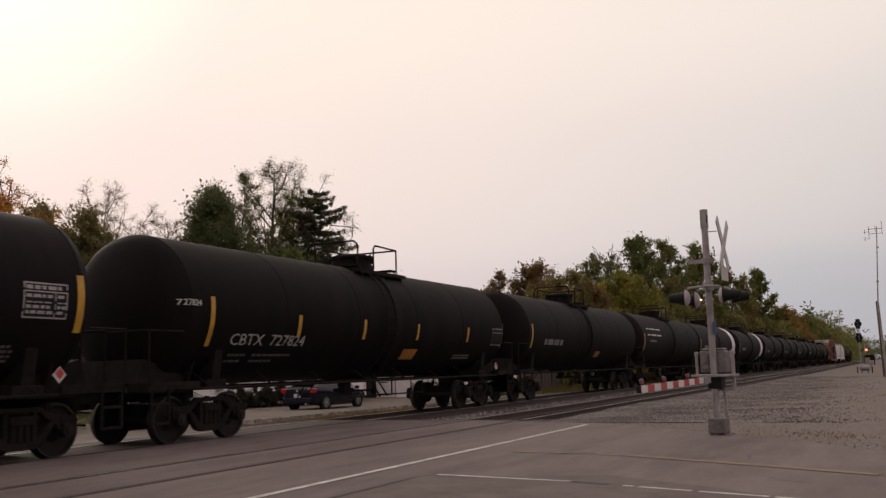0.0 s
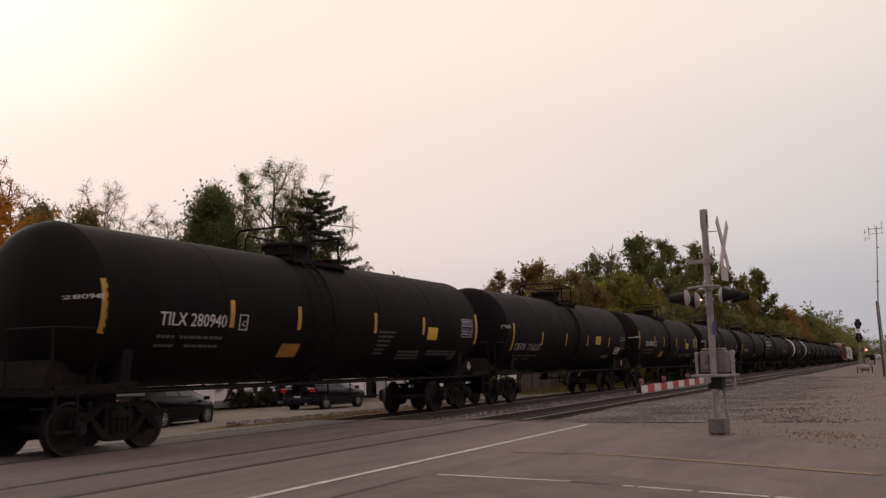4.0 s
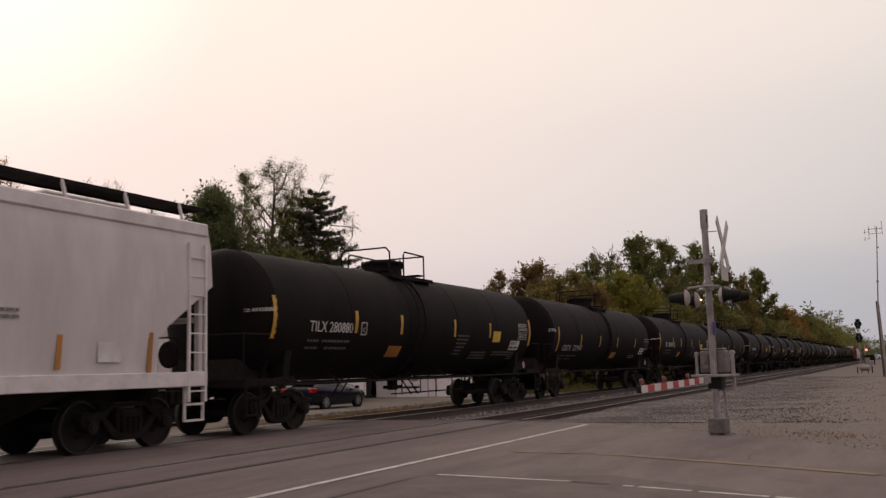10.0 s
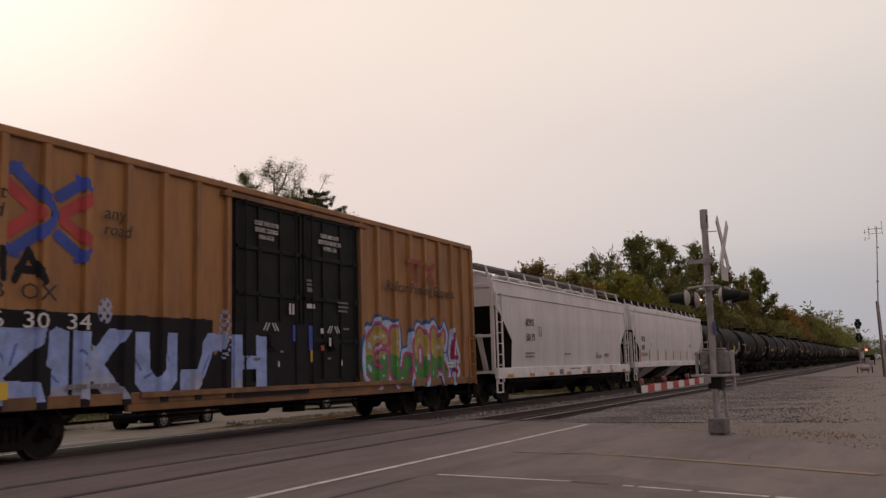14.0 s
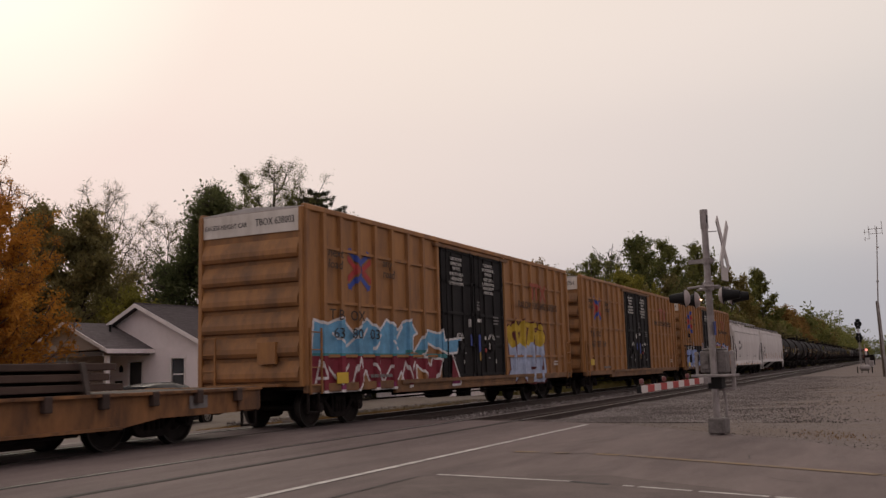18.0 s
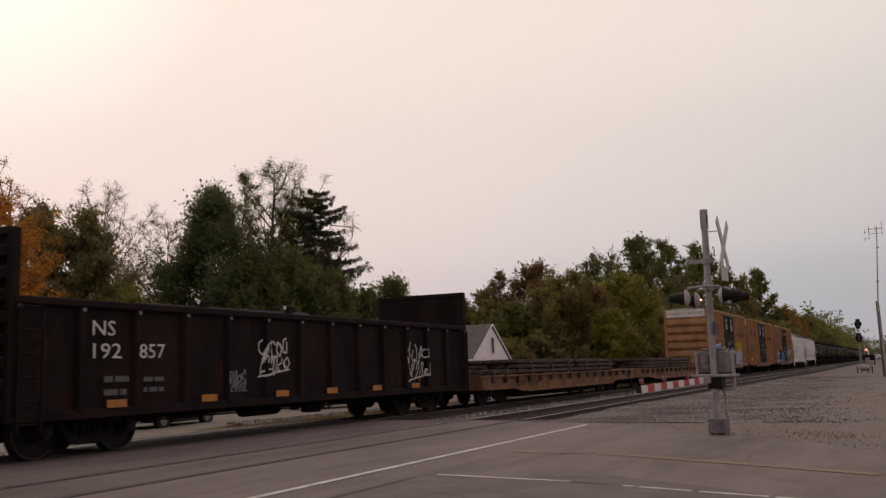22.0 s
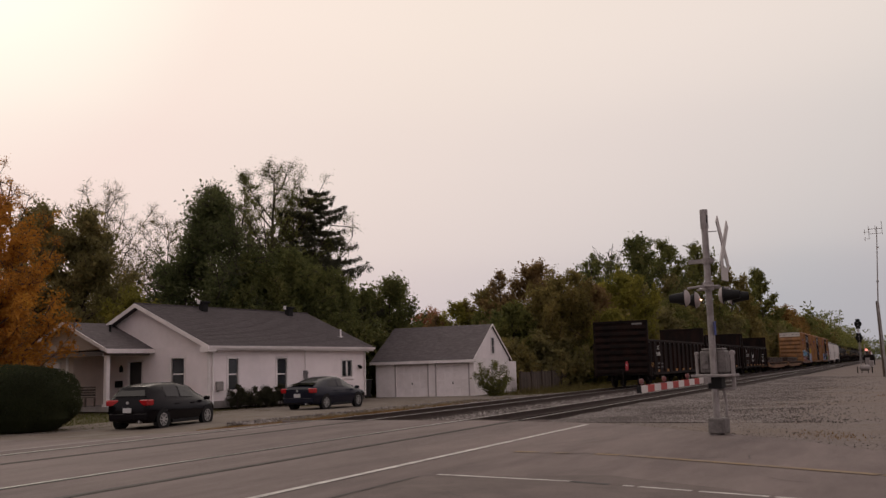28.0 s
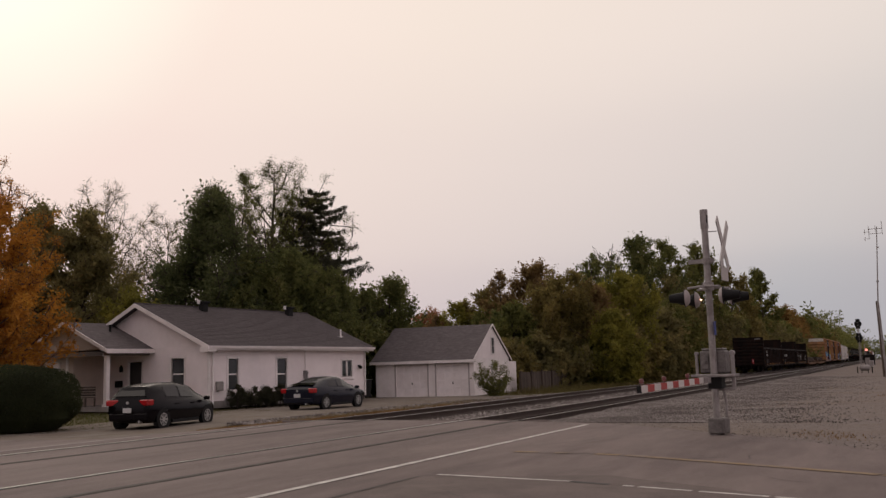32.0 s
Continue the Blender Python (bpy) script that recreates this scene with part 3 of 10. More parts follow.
SHINGLE = mat("grey_shingles", (0.112, 0.098, 0.102), 0.95, var=0.28, scale=5, bump=0.5, bscale=26, dirt=(0.085, 0.076, 0.076), dirt_amount=0.6, dirt_scale=1.2, streak=(0.6, 1, 1), spec=0.2)
GLASS = mat("dark_window_glass", (0.035, 0.038, 0.042), 0.08, var=0.15, bump=0, spec=0.6)
DOOR_DARK = mat("dark_front_door", (0.018, 0.016, 0.017), 0.5, var=0.2)
BLOCK = mat("painted_block", (0.87, 0.82, 0.82), 0.8, var=0.06, scale=2, bump=0.2, dirt=(0.66, 0.61, 0.58), dirt_amount=0.5, dirt_scale=0.9)
CONCRETE = mat("grey_concrete", (0.26, 0.24, 0.23), 0.9, var=0.2, scale=2, bump=0.3)
BLACK_METAL = mat("black_metal", (0.010, 0.010, 0.0105), 0.6, var=0.2, spec=0.2)
FENCE = mat("weathered_fence_wood", (0.078, 0.060, 0.049), 0.9, var=0.3, scale=3, bump=0.4, rnd=0.3, streak=(1, 1, 0.2))
HOUSE_POSE = pose(33.10, 28.03, -0.15, 0, 0, -4.8)


def boards(length, z0, z1, holes, axis, at, lap=0.115, limit=None):
    """Lapped siding along an axis; holes: (s0, s1, z0, z1); limit(z) gives the span left under a gable."""
    s = Shape()
    z = z0
    while z < z1 - 0.02:
        zt = min(z + lap, z1)
        a, b = (0.0, length) if limit is None else limit((z + zt) / 2)
        cuts = sorted([(max(a, h0), min(b, h1)) for h0, h1, q0, q1 in holes if q0 < zt - 0.01 and q1 > z + 0.01])
        spans, k = [], a
        for c0, c1 in cuts:
            if c0 > k:
                spans.append((k, c0))
            k = max(k, c1)
        if k < b:
            spans.append((k, b))
        for p, q in spans:
            if q - p < 0.02:
                continue
            o = (0.042, 0.004, 0.0)
            if axis == "x":
                v = [(p, at - o[0], z), (q, at - o[0], z), (q, at - o[1], zt), (p, at - o[1], zt), (p, at, z), (q, at, z), (q, at, zt), (p, at, zt)]
            else:
                v = [(at - o[0], p, z), (at - o[0], q, z), (at - o[1], q, zt), (at - o[1], p, zt), (at, p, z), (at, q, z), (at, q, zt), (at, p, zt)]
            s.add(v, [(0, 1, 2, 3), (4, 7, 6, 5), (0, 4, 5, 1), (3, 2, 6, 7), (0, 3, 7, 4), (1, 5, 6, 2)])
        z = zt
    return s


def pierced_wall(x0, x1, z0, z1, holes, y0, y1, axis):
    """A wall with openings: blocks between them."""
    s = Shape()
    xs = sorted({x0, x1, *[v for h in holes for v in h[:2]]})
    zs = sorted({z0, z1, *[v for h in holes for v in h[2:]]})
    for a, b in zip(xs, xs[1:]):
        for c, d in zip(zs, zs[1:]):
            m, n = (a + b) / 2, (c + d) / 2
            if any(h[0] < m < h[1] and h[2] < n < h[3] for h in holes):
                continue
            ctr, sz = ((m, (y0 + y1) / 2, n), (b - a, abs(y1 - y0), d - c)) if axis == "x" else (((y0 + y1) / 2, m, n), (abs(y1 - y0), b - a, d - c))
            s.box(ctr, sz)
    return s.weld()


def sash_window(house, s0, s1, z0, z1, axis, at, panes=2, side_by_side=False):
    """Frame, panes with a meeting rail, sill."""
    def bx(sh, a, b, c, d, o0, o1):
        if axis == "x":
            sh.box(((a + b) / 2, at - (o0 + o1) / 2, (c + d) / 2), (b - a, abs(o1 - o0), d - c))
        else:
            sh.box((at - (o0 + o1) / 2, (a + b) / 2, (c + d) / 2), (abs(o1 - o0), b - a, d - c))
        return sh
    f = Shape()
    w = 0.10
    bx(f, s0 - w, s0, z0 - w, z1 + w, -0.06, 0.055)
    bx(f, s1, s1 + w, z0 - w, z1 + w, -0.06, 0.055)
    bx(f, s0, s1, z1, z1 + w, -0.06, 0.055)
    bx(f, s0, s1, z0 - w, z0, -0.06, 0.055)
    win = part("window", f, TRIM_WHITE, house, "white framed sash window with dark glass")
    n = panes
    for i in range(n):
        if side_by_side:
            a, b = s0 + (s1 - s0) * i / n, s0 + (s1 - s0) * (i + 1) / n
            part("pane", bx(Shape(), a + 0.04, b - 0.04, z0 + 0.03, z1 - 0.03, -0.03, -0.015), GLASS, win)
        else:
            c, d = z0 + (z1 - z0) * i / n, z0 + (z1 - z0) * (i + 1) / n
            part("pane", bx(Shape(), s0 + 0.03, s1 - 0.03, c + 0.03, d - 0.03, -0.03 - 0.02 * (i == 0), -0.015 - 0.02 * (i == 0)), GLASS, win)
    m = Shape()
    if side_by_side:
        bx(m, (s0 + s1) / 2 - 0.05, (s0 + s1) / 2 + 0.05, z0, z1, -0.05, 0.04)
    else:
        bx(m, s0, s1, (z0 + z1) / 2 - 0.03, (z0 + z1) / 2 + 0.03, -0.04, 0.02)
    part("meeting_rail", m, TRIM_WHITE, win)
    part("window_sill", bx(Shape(), s0 - 0.14, s1 + 0.14, z0 - w - 0.04, z0 - w, -0.02, 0.09), TRIM_WHITE, win)


def build_house():
    hs = thing("house", "small white single-storey house with grey shingle roof and front porch", "house", m=HOUSE_POSE)
    L, W, EZ, RZ, RY = 12.05, 8.9, 2.82, 4.98, 4.45
    rooms = [(1.22, 1.87, 0.75, 2.20), (4.63, 5.35, 0.65, 2.20), (9.95, 10.85, 1.18, 2.06)]
    holes = [(a, b, c, d) for a, b, c, d in rooms]
    # long wall
    lw = part("wall", pierced_wall(0, L, 0.0, EZ, holes, 0, 0.2, "x"), SIDING, hs, "white lapped siding wall")
    pad = [(a - 0.10, b + 0.10, c - 0.14, d + 0.10) for a, b, c, d in holes]
    part("siding", boards(L, 0.28, EZ, pad, "x", 0.0), SIDING, lw)["kind"] = "stuff"
    part("foundation", Shape().box((L / 2, 0.08, 0.12), (L - 0.05, 0.2, 0.32)).box((0.08, W / 2, 0.12), (0.2, W - 0.05, 0.32)), CONCRETE, hs)
    sash_window(hs, *rooms[0], "x", 0.0)
    sash_window(hs, *rooms[1], "x", 0.0)
    sash_window(hs, *rooms[2], "x", 0.0, 2, True)
    # front gable wall
    fh = [(1.52, 2.35, 0.82, 2.28), (4.36, 5.31, 0.15, 2.20)]
    fw_ = part("wall", pierced_wall(0.2, W, 0.0, EZ, fh, 0, 0.2, "y"), SIDING, hs, "white lapped siding gable wall")
    fpad = [(fh[0][0] - 0.10, fh[0][1] + 0.10, fh[0][2] - 0.14, fh[0][3] + 0.10), (fh[1][0] - 0.10, fh[1][1] + 0.10, 0, fh[1][3] + 0.12)]
    part("siding", boards(W, 0.28, EZ, fpad, "y", 0.0), SIDING, fw_)["kind"] = "stuff"

    def under(z):
        k = (z - EZ) / (RZ - 0.16 - EZ)
        return (RY * k + 0.05, W - (W - RY) * k - 0.05)

    gable = part("gable", Shape().prism([(0.0, EZ), (W, EZ), (RY, RZ - 0.14)], 0.0, 0.18, "x"), SIDING, hs)
    part("siding", boards(W, EZ, RZ - 0.2, [], "y", 0.0, limit=under), SIDING, gable)["kind"] = "stuff"
    sash_window(hs, *fh[0], "y", 0.0)
    d = part("front_door", Shape().box((0.10, 4.835, 1.16), (0.05, 0.92, 2.02)), DOOR_DARK, hs, "dark open front doorway behind a storm door")
    part("door_frame", Shape().box((0.02, 4.33, 1.2), (0.12, 0.08, 2.1)).box((0.02, 5.34, 1.2), (0.12, 0.08, 2.1)).box((0.02, 4.835, 2.24), (0.12, 1.1, 0.08)), TRIM_WHITE, d)
    part("door_handle", Shape().cyl((0.06, 4.46, 1.1), (0.0, 4.46, 1.1), 0.03, 8), BLACK_METAL, d)
    part("mailbox", Shape().box((-0.09, 5.9, 1.15), (0.12, 0.45, 0.32)), BLACK_METAL, hs, "black wall mailbox beside the door", bevel=0.02)
    part("porch_lamp", Shape().box((-0.08, 5.75, 1.85), (0.12, 0.14, 0.26)).cyl((-0.08, 5.75, 1.98), (-0.08, 5.75, 2.06), 0.05, 8), BLACK_METAL, hs, "small dark wall lamp")
    # other walls close the house
    part("wall", Shape().box((L - 0.1, W / 2, EZ / 2), (0.2, W - 0.4, EZ)).box((L / 2, W - 0.1, EZ / 2), (L, 0.2, EZ)), SIDING, hs)
    part("corner_board", Shape().box((-0.015, -0.015, EZ / 2 + 0.1), (0.09, 0.09, EZ - 0.25)), TRIM_WHITE, hs)
    part("corner_board", Shape().box((L, -0.015, EZ / 2 + 0.1), (0.09, 0.09, EZ - 0.25)), TRIM_WHITE, hs)
    # roof: gable in front, hip behind, thick slabs
    ov, e0, e1 = 0.42, -0.40, W + 0.40
    hip = L + ov
    zl = EZ - 0.02
    t = 0.10
    slope = (RZ - zl) / (RY - e0)

    def slab(poly):
        s = Shape()
        n = len(poly)
        s.add([p for p in poly] + [(p[0], p[1], p[2] - t) for p in poly], [tuple(range(n)), tuple(range(n, 2 * n))[::-1]] + [(i, n + i, n + (i + 1) % n, (i + 1) % n) for i in range(n)])
        return s
    A = [(-ov, e0, zl), (L + ov, e0, zl), (hip, RY, RZ), (-ov, RY, RZ)]
    Bk = [(-ov, e1, zl), (L + ov, e1, zl), (hip, RY, RZ), (-ov, RY, RZ)]
    Hp = [(L + ov, e0, zl), (L + ov, e1, zl), (hip, RY, RZ)]
    rf = part("roof", slab(A), SHINGLE, hs, "grey asphalt-shingle roof slope")
    rows = Shape()
    for i in range(1, 30):
        k = i / 30
        p0, p1 = Vector(A[0]).lerp(Vector(A[3]), k), Vector(A[1]).lerp(Vector(A[2]), k)
        rows.box(((p0 + p1) / 2 + Vector((0, -0.02, 0.006))), ((p1 - p0).length, 0.05, 0.012), 24, 0, 0)
    part("shingle_layer", rows, SHINGLE, rf)["kind"] = "stuff"
    part("roof", slab(Bk), SHINGLE, hs)
    part("gable", Shape().prism([(0.0, EZ), (W, EZ), (RY, RZ - 0.14)], L - 0.18, L, "x"), SIDING, hs)
    part("ridge_cap", Shape().box(((hip - ov) / 2, RY, RZ + 0.005), (hip + ov, 0.22, 0.05)), SHINGLE, hs)
    # fascia, gutter, soffit
    part("fascia", Shape().box((L / 2, e0 + 0.01, zl - 0.12), (L + 2 * ov, 0.03, 0.20)), TRIM_WHITE, hs)
    part("gutter", Shape().prism([(e0 - 0.12, zl - 0.02), (e0 - 0.10, zl - 0.14), (e0 - 0.01, zl - 0.14), (e0 - 0.01, zl - 0.02)], -ov, L + ov, "x"), TRIM_WHITE, hs)
    part("soffit", Shape().box((L / 2, e0 / 2, zl - 0.20), (L + 0.4, -e0, 0.03)), TRIM_WHITE, hs)
    for y0, y1 in ((e0, RY), (e1, RY)):
        a, b = Vector((-ov - 0.012, y0, zl - 0.10)), Vector((-ov - 0.012, y1, RZ - 0.10))
        rk = Shape()
        rk.add([(a.x - 0.02, a.y, a.z - 0.10), (b.x - 0.02, b.y, b.z - 0.10), (b.x - 0.02, b.y, b.z + 0.10), (a.x - 0.02, a.y, a.z + 0.10), (a.x + 0.02, a.y, a.z - 0.10), (b.x + 0.02, b.y, b.z - 0.10), (b.x + 0.02, b.y, b.z + 0.10), (a.x + 0.02, a.y, a.z + 0.10)],
               [(0, 1, 2, 3), (4, 7, 6, 5), (0, 4, 5, 1), (3, 2, 6, 7), (0, 3, 7, 4), (1, 5, 6, 2)])
        part("rake_board", rk, TRIM_WHITE, hs)
    part("eave_return", Shape().box((-0.25, -0.2, zl - 0.17), (0.5, 0.55, 0.22)), TRIM_WHITE, hs)
    for x in (0.16, L - 0.05):
        part("downspout", Shape().box((x, -0.10, 1.3), (0.07, 0.06, 2.4)).box((x, -0.24, 2.58), (0.07, 0.30, 0.06), 32, 0, 0), TRIM_WHITE, hs)
    # roof vents and flue
    for x, y in ((3.5, 3.9), (10.2, 3.9)):
        z = zl + slope * (y - e0)
        v = Shape().box((x, y, z + 0.22), (0.34, 0.34, 0.50)).box((x, y - 0.05, z + 0.44), (0.42, 0.46, 0.10))
        part("roof_vent", v, BLACK_METAL, hs, "black roof vent", bevel=0.02)
        part("vent_collar", Shape().box((x - 0.24, y + 0.1, z + 0.45), (0.10, 0.12, 0.2)), TRIM_WHITE, hs)
    z = zl + slope * (0.9 - e0)
    part("flue_pipe", Shape().cyl((11.1, 0.9, z - 0.05), (11.1, 0.9, z + 0.45), 0.05, 10).cyl((11.1, 0.9, z), (11.1, 0.9, z + 0.04), 0.14, 10), TRIM_WHITE, hs, "short white flue pipe")
    # meter and conduit
    part("electric_meter", Shape().box((6.78, -0.07, 1.35), (0.24, 0.12, 0.42)).cyl((6.78, -0.13, 1.45), (6.78, -0.2, 1.45), 0.09, 12), mat("grey_meter_box", (0.18, 0.17, 0.17), 0.5, metal=0.4), hs, "grey electric meter box", bevel=0.01)
    part("conduit", Shape().cyl((6.78, -0.06, 0.2), (6.78, -0.06, 2.7), 0.025, 8), TRIM_WHITE, hs)
    part("floodlight", Shape().cyl((11.5, -0.16, 1.72), (11.36, -0.26, 1.66), 0.07, 8, 0.10).box((11.5, -0.05, 1.75), (0.14, 0.1, 0.12)), BLACK_METAL, hs, "small black wall floodlight")
    part("utility_box", Shape().box((0.55, -0.14, 0.95), (0.34, 0.2, 0.42)), CONCRETE, hs, "grey utility box on the wall", bevel=0.02)
    # porch
    D_, y0, y1, pe, pr = 2.5, 3.75, 9.45, 2.82, 4.12
    ym = (y0 + y1) / 2
    part("porch_floor", Shape().box((-D_ / 2, ym, 0.06), (D_, y1 - y0, 0.22)), CONCRETE, hs, "concrete porch slab")
    for y in (y0 + 0.25,):
        post = part("porch_post", Shape().box((-D_ + 0.15, y, 1.35), (0.20, 0.20, 2.5)), TRIM_WHITE, hs, "white square porch post", bevel=0.012)
        part("post_base", Shape().box((-D_ + 0.15, y, 0.24), (0.28, 0.28, 0.14)), TRIM_WHITE, post)
        part("post_cap", Shape().box((-D_ + 0.15, y, 2.52), (0.28, 0.28, 0.12)), TRIM_WHITE, post)
    part("porch_beam", Shape().box((-D_ + 0.15, ym, 2.58), (0.22, y1 - y0, 0.2)).box((-D_ / 2, y0 + 0.2, 2.58), (D_, 0.2, 0.2)), mat("grey_porch_beam", (0.15, 0.13, 0.125), 0.7, var=0.15), hs, "grey porch beam")
    part("roof_vent_pipe", Shape().cyl((-0.9, 5.6, 3.55), (-0.9, 5.6, 3.98), 0.06, 10).cyl((-0.9, 5.6, 3.94), (-0.9, 5.6, 4.0), 0.12, 10), BLACK_METAL, hs, "small dark vent pipe")
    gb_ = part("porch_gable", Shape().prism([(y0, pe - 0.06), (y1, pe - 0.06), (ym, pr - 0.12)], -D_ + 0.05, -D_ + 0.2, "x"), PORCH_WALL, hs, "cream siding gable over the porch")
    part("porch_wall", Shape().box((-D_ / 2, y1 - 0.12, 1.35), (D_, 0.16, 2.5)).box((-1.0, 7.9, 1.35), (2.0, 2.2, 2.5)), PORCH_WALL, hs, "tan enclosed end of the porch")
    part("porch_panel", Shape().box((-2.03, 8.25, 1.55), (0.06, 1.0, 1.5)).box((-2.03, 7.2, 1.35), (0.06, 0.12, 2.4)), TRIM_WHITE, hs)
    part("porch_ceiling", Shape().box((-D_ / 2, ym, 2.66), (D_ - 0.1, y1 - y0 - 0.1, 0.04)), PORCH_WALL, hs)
    back = 2.6
    for ya in (y0 - 0.25, y1 + 0.25):
        s = Shape()
        v = [(-D_ - 0.3, ya, pe - 0.06), (back, ya, pe - 0.06), (back, ym, pr), (-D_ - 0.3, ym, pr)]
        s.add(v + [(a, b, c - 0.09) for a, b, c in v], [(0, 1, 2, 3), (4, 7, 6, 5), (0, 4, 5, 1), (1, 5, 6, 2), (2, 6, 7, 3), (3, 7, 4, 0)])
        part("porch_roof", s, SHINGLE, hs, "grey shingle porch roof")
        a, b = Vector((-D_ - 0.31, ya, pe - 0.13)), Vector((-D_ - 0.31, ym, pr - 0.07))
        rk = Shape()
        rk.add([(a.x - 0.02, a.y, a.z - 0.09), (b.x - 0.02, b.y, b.z - 0.09), (b.x - 0.02, b.y, b.z + 0.08), (a.x - 0.02, a.y, a.z + 0.08), (a.x + 0.02, a.y, a.z - 0.09), (b.x + 0.02, b.y, b.z - 0.09), (b.x + 0.02, b.y, b.z + 0.08), (a.x + 0.02, a.y, a.z + 0.08)],
               [(0, 1, 2, 3), (4, 7, 6, 5), (0, 4, 5, 1), (3, 2, 6, 7), (0, 3, 7, 4), (1, 5, 6, 2)])
        part("rake_board", rk, TRIM_WHITE, hs)
    part("porch_fascia", Shape().box((-D_ / 2 - 0.1, y0 - 0.26, pe - 0.15), (D_ + 0.4, 0.04, 0.20)), TRIM_WHITE, hs)
    # porch seat and steps seen below the roof
    return hs


def yard_things():
    u = Matrix.Rotation(radians(-4.8), 4, "Z")

    def at(x, y, z=0.0):
        return HOUSE_POSE @ Matrix.Translation((x, y, z))
    b = thing("porch_bench", "dark slatted bench on the porch", "bench", m=at(-2.2, 5.9, 0.17))
    for i in range(4):
        part("seat_slat", Shape().box((-0.25 + i * 0.13, 0, 0.42), (0.10, 1.3, 0.03)), FENCE, b)
    for i in range(4):
        part("back_slat", Shape().box((0.25, 0, 0.52 + i * 0.12), (0.03, 1.3, 0.09)), FENCE, b)
    for y in (-0.6, 0.6):
        for x in (-0.25, 0.25):
            part("leg", Shape().box((x, y, 0.21), (0.06, 0.06, 0.42)), FENCE, b)
    # bins and gate between house and garage
    for k, x in enumerate((12.9, 13.6)):
        bn = thing("wheeled_bin", "dark wheeled refuse bin beside the house", "bin", "refuse bins", m=at(x, 0.9 + 0.2 * k, -0.08))
        part("body", Shape().add([(-0.24, -0.26, 0.06), (0.24, -0.26, 0.06), (0.24, 0.26, 0.06), (-0.24, 0.26, 0.06), (-0.30, -0.33, 1.0), (0.30, -0.33, 1.0), (0.30, 0.33, 1.0), (-0.30, 0.33, 1.0)],
                                 [(0, 3, 2, 1), (4, 5, 6, 7), (0, 1, 5, 4), (1, 2, 6, 5), (2, 3, 7, 6), (3, 0, 4, 7)]), BLACK_METAL, bn, bevel=0.02)
        part("lid", Shape().box((0, 0, 1.04), (0.66, 0.72, 0.07), 4, 0, 0), BLACK_METAL, bn, bevel=0.02)
        for y in (-0.22, 0.22):
            part("wheel", Shape().cyl((0.26, y - 0.03, 0.10), (0.26, y + 0.03, 0.10), 0.10, 12), BLACK_METAL, bn)
    g = thing("board_gate", "grey wooden board gate between house and garage", "gate", m=at(14.2, 2.4, -0.15))
    for i in range(8):
        part("board", Shape().box((i * 0.16, 0, 0.95), (0.14, 0.03, 1.8)), FENCE, g)
    for z in (0.4, 1.5):
        part("rail", Shape().box((0.56, 0.04, z), (1.3, 0.04, 0.09)), FENCE, g)


